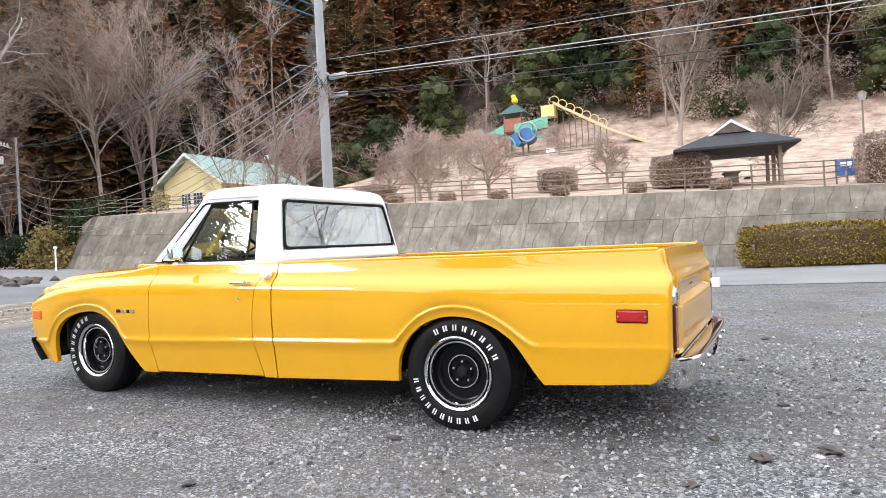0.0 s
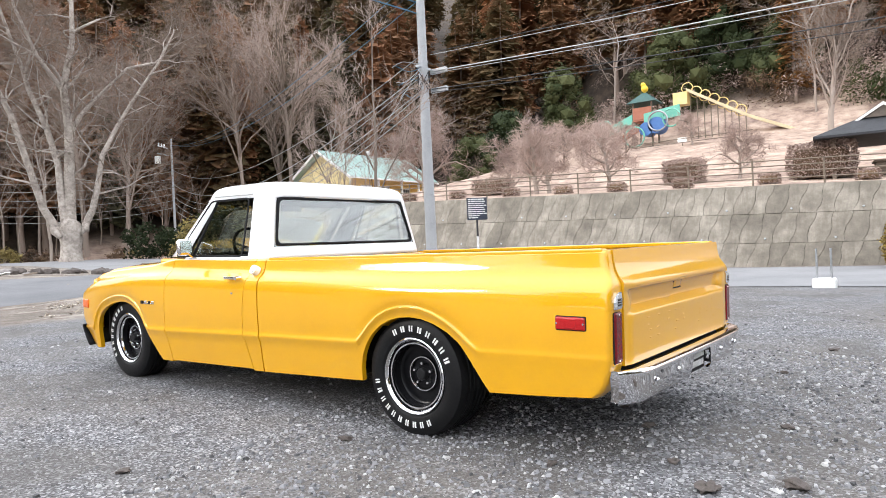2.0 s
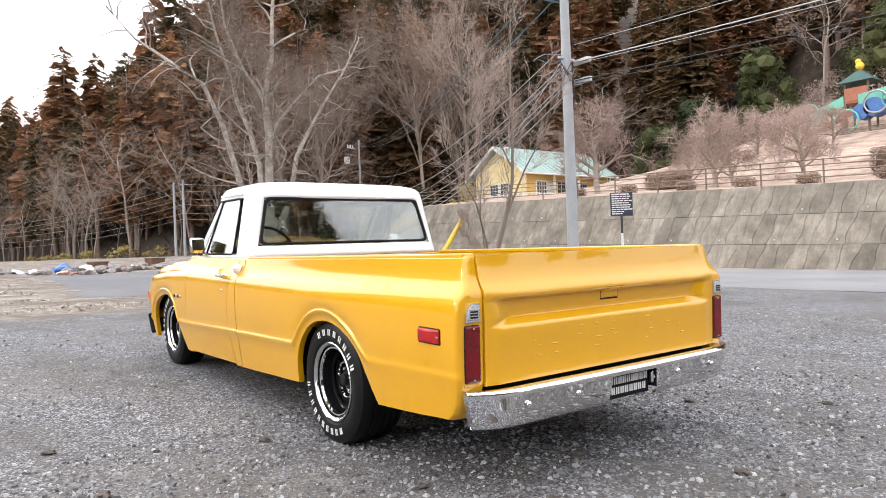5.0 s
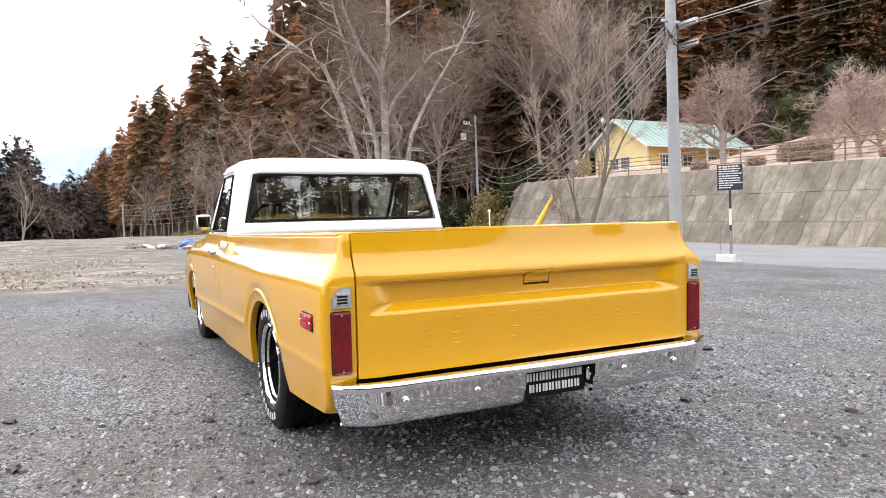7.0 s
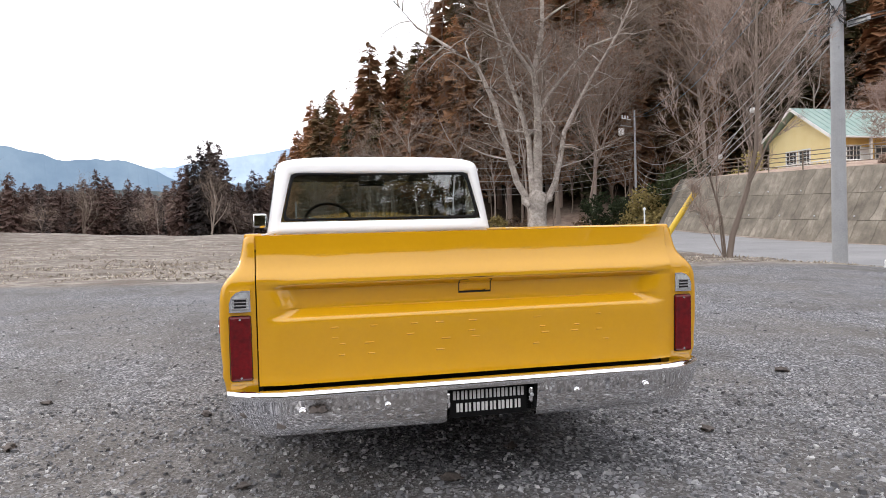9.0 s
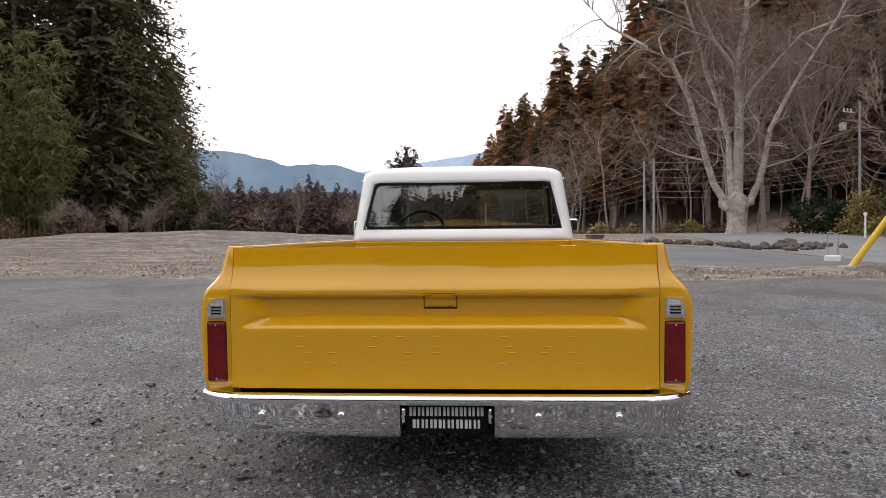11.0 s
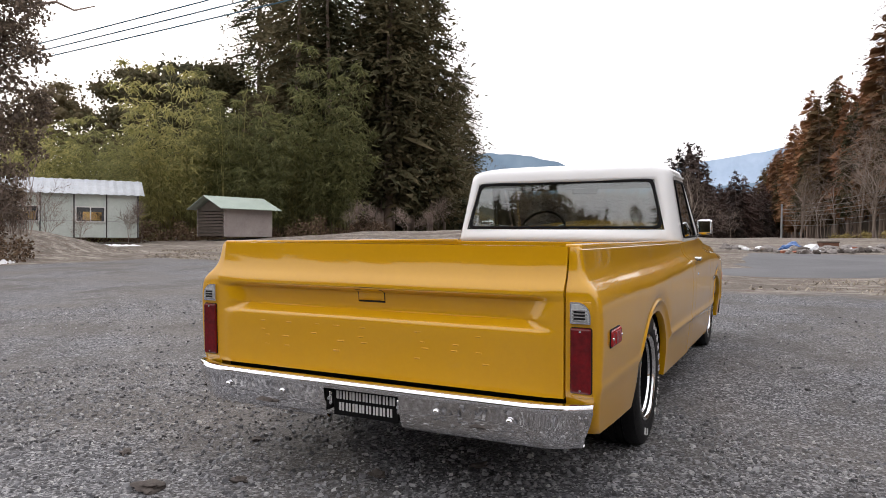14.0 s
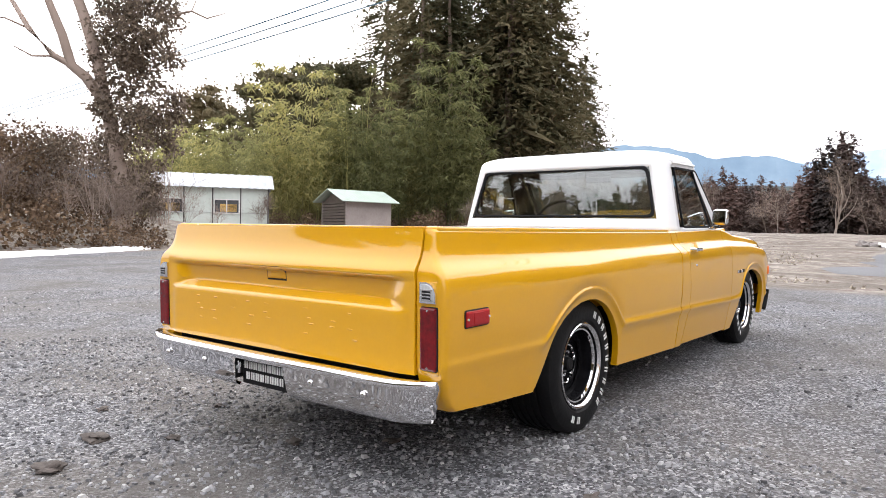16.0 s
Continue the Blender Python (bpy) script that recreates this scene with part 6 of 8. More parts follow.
M_CLOD = mottled("dark_earth", (0.05, 0.043, 0.038), (0.12, 0.10, 0.09), 6, 0.95, fine=60, relief=0.6)
M_SIGN = mottled("dark_sign_board", (0.02, 0.025, 0.04), (0.04, 0.048, 0.07), 4, 0.4)
M_GREENPLAY = mottled("green_play_mesh", (0.10, 0.36, 0.27), (0.18, 0.48, 0.37), 2, 0.5)
M_BLUEPLAY = mottled("blue_play_tube", (0.03, 0.10, 0.30), (0.06, 0.17, 0.42), 2, 0.4)
M_YELPLAY = mottled("yellow_play_rail", (0.66, 0.48, 0.16), (0.76, 0.60, 0.28), 2, 0.5)
M_REDPLAY = mottled("brick_red_play_panel", (0.28, 0.09, 0.05), (0.40, 0.15, 0.09), 2, 0.6)


def rods(name, pairs, r, mat, parent, sides=8):
    """One bent or branching rail of several straight pieces."""
    bm = bmesh.new()
    for p, q in pairs:
        cone(bm, p, q, r, r, sides)
    return part(name, bm, mat, parent)


# mountains far behind the field, plain backdrop, distance haze painted into their colours
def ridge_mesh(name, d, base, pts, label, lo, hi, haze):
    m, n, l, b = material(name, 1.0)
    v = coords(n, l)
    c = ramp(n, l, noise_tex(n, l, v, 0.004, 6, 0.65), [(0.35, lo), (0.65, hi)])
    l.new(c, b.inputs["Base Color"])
    # faint emission stands in for the bright air before the ridge
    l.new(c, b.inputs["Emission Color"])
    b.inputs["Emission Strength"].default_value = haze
    el = curve(pts)
    rg = random.Random(hash(len(pts)) + int(d))
    verts, faces, N = [], [], 160
    for i in range(N + 1):
        bb = pts[0][0] + (pts[-1][0] - pts[0][0]) * i / N
        x, y = polar(bb, d)
        e = el(bb) + 0.16 * noise.noise((bb * 0.9, d, 0)) + 0.10 * noise.noise((bb * 3, d, 3)) + 0.04 * noise.noise((bb * 11, d, 5))
        verts += [(x, y, base), (x * 1.05, y * 1.05, 1 + d * math.tan(radians(e)))]
    for i in range(N):
        faces.append((2 * i, 2 * i + 2, 2 * i + 3, 2 * i + 1))
    me = bpy.data.meshes.new(name)
    me.from_pydata(verts, [], faces)
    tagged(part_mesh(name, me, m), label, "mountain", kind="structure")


ridge_mesh("backdrop_mountain", 4200, -60, [(-40, 4.5), (-12, 6.8), (-6, 7.5), (-2.6, 7.8), (0, 7.3), (4, 6.7), (7, 6.1), (10, 5.8), (20, 5.8), (32, 5.6), (50, 4.5), (80, 3)], "snow-flecked mountains beyond the valley, haze painted in blue", (0.27, 0.37, 0.50), (0.42, 0.52, 0.65), 0.24)
ridge_mesh("backdrop_hill", 2600, -60, [(-30, 4.6), (-8, 5.2), (-2, 5.0), (3, 4.6), (6, 4.7), (7.5, 5.05), (8.3, 5.6), (9.9, 6.2), (11.2, 6.55), (13.5, 6.5), (15, 6.35), (16, 6.8), (19, 7.45), (22, 7.6), (25, 7.2), (32, 6.0), (40, 5.2), (80, 4)], "wooded hills below the mountains, haze painted in blue-grey", (0.15, 0.23, 0.32), (0.22, 0.31, 0.40), 0.17)
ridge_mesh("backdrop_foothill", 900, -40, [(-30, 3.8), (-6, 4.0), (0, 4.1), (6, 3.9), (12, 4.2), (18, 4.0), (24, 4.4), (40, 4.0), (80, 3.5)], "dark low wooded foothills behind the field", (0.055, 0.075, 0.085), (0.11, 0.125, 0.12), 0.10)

# ---- house above the wall ----
house = thing("house", "yellow weatherboard house with green roof and white trim", "house", pose(50.7, 51.3, 6.05) @ Matrix.Diagonal((1.25, 1.25, 1.25, 1)))
GW, GL, EH, PK = 6.6, 11.4, 2.85, 5.15  # gable width, length, eave and ridge height


def prism(bm, pts, axis_pts):
    """A slab spanned by the outline pts, thickened by the vector axis_pts."""
    a = [bm.verts.new(p) for p in pts]
    c = [bm.verts.new(Vector(p) + Vector(axis_pts)) for p in pts]
    bm.faces.new(a)
    bm.faces.new(c[::-1])
    for i in range(len(a)):
        bm.faces.new((a[i], a[(i + 1) % len(a)], c[(i + 1) % len(a)], c[i]))
    bmesh.ops.recalc_face_normals(bm, faces=bm.faces)
    return bm


part("gable_wall", prism(bmesh.new(), [(0, 0, -0.6), (0, GW, -0.6), (0, GW, EH), (0, GW / 2, PK - 0.15), (0, 0, EH)], (0.2, 0, 0)), M_SIDING, house)
part("gable_wall", prism(bmesh.new(), [(GL, 0, -0.6), (GL, GW, -0.6), (GL, GW, EH), (GL, GW / 2, PK - 0.15), (GL, 0, EH)], (-0.2, 0, 0)), M_SIDING, house)
part("side_wall", boxed((GL / 2, 1.0, 1.1), (GL - 0.42, 0.2, 3.5)), M_ORANGE, house)
part("side_wall", boxed((GL / 2, GW - 0.1, 1.1), (GL - 0.42, 0.2, 3.5)), M_SIDING, house)
part("corner_wall", boxed((1.4, 0.5, 1.1), (2.38, 0.8, 3.5)), M_ORANGE, house)
for s in (0, 1):
    y0, y1 = (-0.75, GW / 2) if s == 0 else (GW + 0.75, GW / 2)
    z0 = EH - 0.42
    rf = part("roof", prism(bmesh.new(), [(-0.7, y0, z0), (GL + 0.7, y0, z0), (GL + 0.7, y1, PK), (-0.7, y1, PK)], (0, 0, 0.12)), M_GREENROOF, house)
    for k in range(20):
        x = -0.6 + (GL + 1.2) * k / 19
        part("seam", prism(bmesh.new(), [(x, y0, z0 + 0.125), (x + 0.05, y0, z0 + 0.125), (x + 0.05, y1, PK + 0.125), (x, y1, PK + 0.125)], (0, 0, 0.04)), M_GREENROOF, rf)
    part("barge_board", prism(bmesh.new(), [(-0.72, y0, z0 - 0.12), (-0.72, y1, PK - 0.12), (-0.72, y1, PK + 0.14), (-0.72, y0, z0 + 0.14)], (-0.06, 0, 0)), M_TRIMW, house)
    part("gutter", boxed((GL / 2, y0, z0 + 0.02), (GL + 1.4, 0.12, 0.14), 0.03), M_TRIMW, house)


def window(parent, x, y, z, w, h, across, cols=3, rows=4):
    """A white framed window with glazing bars; across: it lies in the gable (y) or in the side wall (x)."""
    ax = Matrix.Translation((x, y, z)) @ (Matrix.Rotation(radians(-90), 4, 'Z') if across == 'y' else Matrix())
    fr = part("window", boxed((0, -0.02, 0), (w, 0.04, h), 0, ax), M_PANE, parent, "white framed window with glazing bars")
    for k, (cx, cz, sx, sz) in enumerate(((0, h / 2, w + 0.14, 0.10), (0, -h / 2, w + 0.2, 0.12), (-w / 2, 0, 0.10, h), (w / 2, 0, 0.10, h))):
        part("sill" if k == 1 else "frame", boxed((cx, -0.05, cz), (sx, 0.06, sz), 0, ax), M_TRIMW, fr)
    for k in range(1, cols):
        part("glazing_bar", boxed((-w / 2 + w * k / cols, -0.045, 0), (0.035, 0.02, h), 0, ax), M_TRIMW, fr)
    for k in range(1, rows):
        part("glazing_bar", boxed((0, -0.045, -h / 2 + h * k / rows), (w, 0.02, 0.035), 0, ax), M_TRIMW, fr)


window(house, -0.003, 2.6, 1.25, 1.15, 1.25, 'y')
window(house, -0.003, 4.0, 1.25, 1.15, 1.25, 'y')
window(house, 2.1, 0.095, 1.15, 1.3, 1.5, 'x', 4, 4)
window(house, 5.6, 0.895, 1.0, 1.2, 2.0, 'x', 2, 3)
window(house, 8.6, 0.895, 1.15, 1.3, 1.5, 'x', 4, 4)
part("door", boxed((4.0, 0.885, 0.85), (0.95, 0.05, 2.1), 0.01), M_TRIMW, house)
for x in (3.3, 6.6, 9.2, 11.2):
    part("porch_post", boxed((x, -0.4, 1.05), (0.16, 0.16, 2.7), 0.01), M_TRIMW, house)
part("porch_deck", boxed((GL / 2, 0.1, -0.32), (GL, 1.7, 0.24), 0.01), M_WOOD, house)
part("rain_pipe", cone(bmesh.new(), (-0.06, -0.05, -0.4), (-0.06, -0.05, EH - 0.45), 0.05, 0.05, 8), M_TRIMW, house)
deck = thing("deck_railing", "white slatted railing round the house terrace", "railing", pose(48.5, 49.5, 6.05) @ Matrix.Diagonal((1.25, 1.25, 1.25, 1)))
for k in range(16):
    part("baluster", boxed((0.1, 0.5 * k, 0.1), (0.05, 0.08, 1.0), 0), M_TRIMW, deck)
for k in range(22):
    part("baluster", boxed((0.5 * k, -0.05, 0.1), (0.08, 0.05, 1.0), 0), M_TRIMW, deck)
rods("rail", [((0.1, 0, 0.62), (0.1, 8, 0.62)), ((0, -0.05, 0.62), (11, -0.05, 0.62))], 0.05, M_TRIMW, deck)

# ---- park ----
fence = thing("park_fence", "brown pipe fence along the top of the retaining wall", "fence")
fy = [-3.0 + 3.1 * k for k in range(17)]
ftop = lambda y: ground_z(32.2, y)
for y in fy:
    part("post", cone(bmesh.new(), (32.2, y, ftop(y) - 0.2), (32.2, y, ftop(y) + 1.22), 0.045, 0.045, 10), M_BROWNPIPE, fence)
for h in (0.32, 0.62, 0.92, 1.18):
    for a, c in zip(fy, fy[1:]):
        part("rail", cone(bmesh.new(), (32.2, a, ftop(a) + h), (32.2, c, ftop(c) + h), 0.028, 0.028, 8), M_BROWNPIPE, fence)
for h in (0.32, 0.62, 0.92, 1.18):
    part("rail", cone(bmesh.new(), (32.2, -3.0, ftop(-3) + h), (38.5, -5.0, ground_z(38.5, -5) + h), 0.028, 0.028, 8), M_BROWNPIPE, fence)
for k in range(1, 4):
    x, y = 32.2 + 2.1 * k, -3.0 - 0.667 * k
    part("post", cone(bmesh.new(), (x, y, ground_z(x, y) - 0.2), (x, y, ground_z(x, y) + 1.22), 0.045, 0.045, 10), M_BROWNPIPE, fence)

gz = ground_z(38.9, 1.3)
gazebo = thing("park_pavilion", "open timber pavilion with dark slate hip roof", "pavilion", pose(38.9, 1.3, gz, 0, 0, 8))
R1, E1 = 3.2, 2.0
bm = bmesh.new()
base = [bm.verts.new(p) for p in ((-R1, -R1, E1), (R1, -R1, E1), (R1, R1, E1), (-R1, R1, E1))]
low = [bm.verts.new((v.co.x, v.co.y, E1 - 0.12)) for v in base]
mid = [bm.verts.new(p) for p in ((-1.2, -1.0, 2.98), (1.2, -1.0, 2.98), (1.2, 1.0, 2.98), (-1.2, 1.0, 2.98))]
for i in range(4):
    bm.faces.new((base[i], base[(i + 1) % 4], mid[(i + 1) % 4], mid[i]))
    bm.faces.new((low[(i + 1) % 4], low[i], base[i], base[(i + 1) % 4])[::-1])
bm.faces.new(low[::-1])
bm.faces.new(mid)
bmesh.ops.recalc_face_normals(bm, faces=bm.faces)
part("roof", bm, M_DARKROOF, gazebo)
part("gable_roof", prism(bmesh.new(), [(-1.5, -1.15, 2.92), (-1.5, 0.0, 3.66), (-1.5, 1.15, 2.92), (-1.5, 1.05, 2.86), (-1.5, 0, 3.52), (-1.5, -1.05, 2.86)], (2.9, 0, 0)), M_DARKROOF, gazebo)
part("gable_board", prism(bmesh.new(), [(-1.52, -1.0, 2.9), (-1.52, 0, 3.54), (-1.52, 1.0, 2.9)], (0.06, 0, 0)), M_DKTIMBER, gazebo)
for s in (-1, 1):
    part("barge_board", prism(bmesh.new(), [(-1.58, s * 1.25, 2.82), (-1.58, 0, 3.64), (-1.58, 0, 3.48), (-1.58, s * 1.25, 2.68)], (0.07, 0, 0)), M_TRIMW, gazebo)
for x in (-2.3, 0.0, 2.3):
    for y in (-2.3, 2.3):
        part("post", boxed((x, y, 0.85), (0.19, 0.19, 2.3), 0.01), M_WOOD, gazebo)
part("tabletop", boxed((0, 0, 0.72), (1.5, 0.9, 0.08), 0.01), M_WOOD, gazebo)
for s in (-1, 1):
    part("bench", boxed((0, s * 0.95, 0.4), (1.6, 0.35, 0.08), 0.01), M_WOOD, gazebo)
    part("leg", boxed((s * 0.5, 0, 0.3), (0.12, 0.7, 0.75), 0.01), M_WOOD, gazebo)

# play tower with slide
tx, ty_, tz = 76.2, 25.8, ground_z(76.2, 25.8)
play = thing("play_tower", "colourful play tower with green walkways and a long yellow slide", "playground", pose(tx, ty_, tz))
for x in (-1, 1):
    for y in (-1, 1):
        part("post", boxed((x * 1.1, 1.2 + y * 1.1, 2.2), (0.18, 0.18, 5.6)), M_BROWNPIPE, play)
bm = bmesh.new()
bmesh.ops.create_cone(bm, cap_ends=True, segments=4, radius1=2.4, radius2=0.35, depth=1.3, matrix=Matrix.Translation((0, 1.2, 5.6)) @ Matrix.Rotation(radians(45), 4, 'Z'))
part("roof", bm, M_TEALROOF, play)
bm = bmesh.new()
bmesh.ops.create_uvsphere(bm, u_segments=14, v_segments=10, radius=0.42, matrix=Matrix.Translation((0, 1.2, 6.75)))
bmesh.ops.create_uvsphere(bm, u_segments=12, v_segments=8, radius=0.30, matrix=Matrix.Translation((0, 1.35, 7.25)))
smooth(part("finial", bm, M_YGUARD, play), 60)
part("finial_stem", boxed((0, 1.2, 6.3), (0.2, 0.2, 0.3)), M_YGUARD, play)
part("tower_panel", boxed((-1.2, 1.2, 3.7), (0.1, 2.2, 1.4)), M_REDPLAY, play)
part("tower_panel", boxed((0, 2.3, 3.7), (2.2, 0.1, 1.4)), M_REDPLAY, play)
part("platform", boxed((0, 1.2, 2.9), (2.4, 2.4, 0.15)), M_REDPLAY, play)
part("walkway_panel", prism(bmesh.new(), [(-1.3, 1.0, 2.4), (-1.3, -3.2, 2.8), (-1.3, -3.2, 4.1), (-1.3, 1.0, 3.6)], (0.1, 0, 0)), M_GREENPLAY, play)
part("walkway_panel", prism(bmesh.new(), [(-1.3, 2.4, 2.6), (-1.3, 6.4, 1.1), (-1.3, 6.4, 2.2), (-1.3, 2.4, 3.7)], (0.1, 0, 0)), M_GREENPLAY, play)
part("climbing_panel", prism(bmesh.new(), [(-1.25, 2.2, 2.2), (-1.25, 5.5, 0.4), (-1.25, 4.6, 0.2), (-1.25, 1.2, 1.8)], (0.1, 0, 0)), M_REDPLAY, play)
for (yy, zz, r, mt) in ((-0.6, 2.0, 0.95, M_BLUEPLAY), (0.6, 1.7, 0.8, M_BLUEPLAY)):
    part("tube", cone(bmesh.new(), (-1.9, yy, zz), (-0.3, yy, zz), r, r, 20), mt, play)


def hoop(parent, c, r, t, mat, name="hoop"):
    bm = bmesh.new()
    rows = []
    for k in range(28):
        w = 2 * math.pi * k / 28
        rows.append([bm.verts.new((c[0] + t * math.cos(q), c[1] + math.cos(w) * (r + t * math.sin(q)), c[2] + math.sin(w) * (r + t * math.sin(q)))) for q in (0, 1.57, 3.14, 4.71)])
    for k in range(28):
        a, d = rows[k], rows[(k + 1) % 28]
        for i in range(4):
            bm.faces.new((a[i], a[(i + 1) % 4], d[(i + 1) % 4], d[i]))
    return part(name, bm, mat, parent)


hoop(play, (-2.1, 1.9, 0.9), 1.15, 0.10, M_GREENPLAY)
hoop(play, (-2.1, -0.9, 2.4), 1.1, 0.10, M_STEEL)
hoop(play, (-1.9, -2.4, 2.6), 1.0, 0.08, M_GREENPLAY)
hoop(play, (-1.9, 5.6, 2.4), 0.9, 0.08, M_GREENPLAY)
sA, sB, sC = Vector((0.5, -3.6, 5.75)), Vector((2.0, -9.9, 2.0)), Vector((4.2, -17.2, -1.3))
bm = bmesh.new()
for a, c in ((sA, sB), (sB, sC)):
    for off, hh in ((-0.55, 0.28), (0.55, 0.28)):
        prism(bm, [a + Vector((off, 0, 0)), c + Vector((off, 0, 0)), c + Vector((off, 0, hh)), a + Vector((off, 0, hh))], (0.06, 0, 0))
    prism(bm, [a + Vector((-0.55, 0, 0)), a + Vector((0.55, 0, 0)), c + Vector((0.55, 0, 0)), c + Vector((-0.55, 0, 0))], (0, 0, -0.08))
part("slide", bm, M_SLIDE, play)
part("slide_platform", boxed((0.5, -2.95, 4.9), (1.6, 1.6, 1.4)), M_YELPLAY, play)
for k in range(7):
    p = sA.lerp(sB, k / 7)
    hoop(play, (p.x, p.y, p.z + 0.35), 0.62, 0.05, M_YELPLAY)
for k in range(9):
    p = sA.lerp(sB, (k + 0.4) / 9)
    g = ground_z(tx + p.x, ty_ + p.y) - tz
    if p.z - g > 0.4:
        part("slide_leg", cone(bmesh.new(), (p.x, p.y, g - 0.2), (p.x, p.y, p.z), 0.06, 0.06, 8), M_BROWNPIPE, play)

# park furniture and shrubs
def clipped(name, x, y, w, d, h, seed, mat, label, tuft=0.16, dens=260, skirt=0.0, cat="hedge"):
    """A clipped shrub: a woody core under a coat of small leaf sprays."""
    rg = random.Random(seed)
    t = thing(name, label, cat, pose(x, y, ground_z(x, y)))
    part("core", boxed((0, 0, h * 0.46), (w * 0.8, d * 0.8, h * 0.8), min(w, d, h) * 0.2), M_SCRUB, t)
    spots = []
    for k in range(int(dens * (w * d + 2 * h * (w + d)))):
        u = Vector((rg.uniform(-1, 1), rg.uniform(-1, 1), rg.uniform(-1, 1)))
        mx = max(abs(u.x), abs(u.y), abs(u.z))
        q = u / mx
        q = q * (0.66 + 0.34 / max(1.0, q.length / 1.05)) * rg.uniform(0.88, 1.04)
        bulge = 1 + 0.07 * noise.noise((q.x * 3 + seed, q.y * 3, q.z * 3)) + 0.06 * noise.noise((q.x * w * 1.6, q.y * d * 1.6 + seed, q.z * h * 1.6))
        p = Vector((q.x * w / 2 * bulge, q.y * d / 2 * bulge, h * 0.52 + q.z * h * 0.48 * bulge))
        spots.append((p, q.normalized(), rg.uniform(0.6, 1.4)))
    tagged(part_mesh("foliage", tufts("foliage", rg, spots, tuft), mat, t), kind="stuff")
    return t


clipped("roadside_hedge", 27.2, -2.2, 1.5, 5.6, 1.75, 1, M_HEDGE, "yellow-green clipped hedge beside the road", 0.075, 620)
clipped("cube_shrub", 43.5, 13.0, 2.2, 2.6, 1.7, 2, M_PINKTWIG, "square-clipped brown shrub in the park", 0.075, 360, cat="shrub")
clipped("red_shrub", 37.0, 3.9, 2.2, 3.2, 1.9, 3, M_PINKTWIG, "reddish brown leafless shrub by the pavilion", 0.075, 360, cat="shrub")
clipped("red_shrub", 34.2, -6.6, 2.6, 4.2, 2.6, 4, M_PINKTWIG, "reddish brown leafless shrub at the wall's end", 0.075, 360, cat="shrub")
clipped("red_shrub", 38.0, 25.0, 1.6, 3.0, 1.2, 6, M_PINKTWIG, "low reddish shrub behind the fence", 0.075, 360, cat="shrub")
for k in range(8):
    y = 2.0 + 3.9 * k + rng.uniform(-0.5, 0.5)
    clipped("low_shrub", 33.8 + rng.uniform(-0.3, 0.5), y, 0.8, 1.0, 0.5, 10 + k, M_PINKTWIG, "low brown winter shrub behind the fence", 0.075, 360, cat="shrub")
lamp = thing("park_lamp", "grey park lamp post on the slope", "lamp", pose(69.9, -9.0, ground_z(69.9, -9)))
part("post", cone(bmesh.new(), (0, 0, -0.2), (0, 0, 3.4), 0.09, 0.07, 10), M_BROWNPIPE, lamp)
part("lantern", cone(bmesh.new(), (0, 0, 3.4), (0, 0, 4.0), 0.25, 0.42, 8), M_STEEL, lamp)
part("cap", cone(bmesh.new(), (0, 0, 4.0), (0, 0, 4.25), 0.55, 0.1, 8), M_BROWNPIPE, lamp)
bs = thing("park_sign", "small blue and white notice board in the park", "sign", pose(36.4, -4.3, ground_z(36.4, -4.3)))
part("board", boxed((0, 0, 0.75), (0.05, 0.9, 0.8), 0.01), M_BLUEPLAY, bs)
part("bar", boxed((-0.03, 0, 0.95), (0.02, 0.55, 0.22), 0.0), M_TRIMW, bs)
part("post", boxed((0, 0, 0.2), (0.08, 0.1, 0.9)), M_STEEL, bs)
wn_ = thing("slope_notice", "small white notice on a low rail below the play tower", "sign", pose(70, 21, ground_z(70, 21)))
part("board", boxed((0, 0, 0.7), (0.05, 1.0, 0.5)), M_TRIMW, wn_)
for h in (0.4, 0.8):
    part("rail", cone(bmesh.new(), (0, -7, h), (0, 6, h), 0.04, 0.04, 8), M_BROWNPIPE, wn_)
part("post", boxed((0.04, 0, 0.2), (0.06, 0.06, 0.9)), M_BROWNPIPE, wn_)

# ---- utility poles and cables ----
PX, PY = 13.35, 11.95
pz = ground_z(PX, PY)
pole = thing("utility_pole", "tall round grey concrete utility pole beside the road", "utility pole", pose(PX, PY, pz))
part("mast", cone(bmesh.new(), (0, 0, -0.3), (0, 0, 12.5), 0.185, 0.115, 24), M_POLE, pole)
for z in (5.7, 6.15, 6.3, 6.75, 7.0, 9.3, 9.55):
    r = 0.185 - 0.0056 * z + 0.012
    part("band", cone(bmesh.new(), (0, 0, z), (0, 0, z + 0.05), r, r, 20), M_STEEL, pole)
for k in range(14):
    z = 1.9 + 0.45 * k
    s = 1 if k % 2 else -1
    part("step_bolt", cone(bmesh.new(), (0, 0, z), (0.0 + s * 0.16, s * 0.26, z), 0.010, 0.010, 6), M_STEEL, pole)
for z in (6.72, 6.12):
    part("junction_box", boxed((0.25, -0.42, z), (0.13, 0.62, 0.16), 0.02, Matrix.Rotation(radians(0), 4, 'Z')), M_STEEL, pole, "grey cable closure box")
for z in (6.85, 9.4):
    part("cross_arm", boxed((0, 0, z), (1.1 if z > 8 else 0.7, 0.08, 0.08), 0.01), M_STEEL, pole)
for k in range(10):
    a = rng.uniform(0, 6.28)
    pts = [Vector((0.2 * math.cos(a + w * 0.8), 0.2 * math.sin(a + w * 0.8), 6.2 + 0.5 * rng.random() - 0.06 * w + 0.15 * math.sin(w * 2 + k))) for w in range(5)]
    rods("cable_loop", list(zip(pts, pts[1:])), 0.012, M_WIRE, pole, 6)

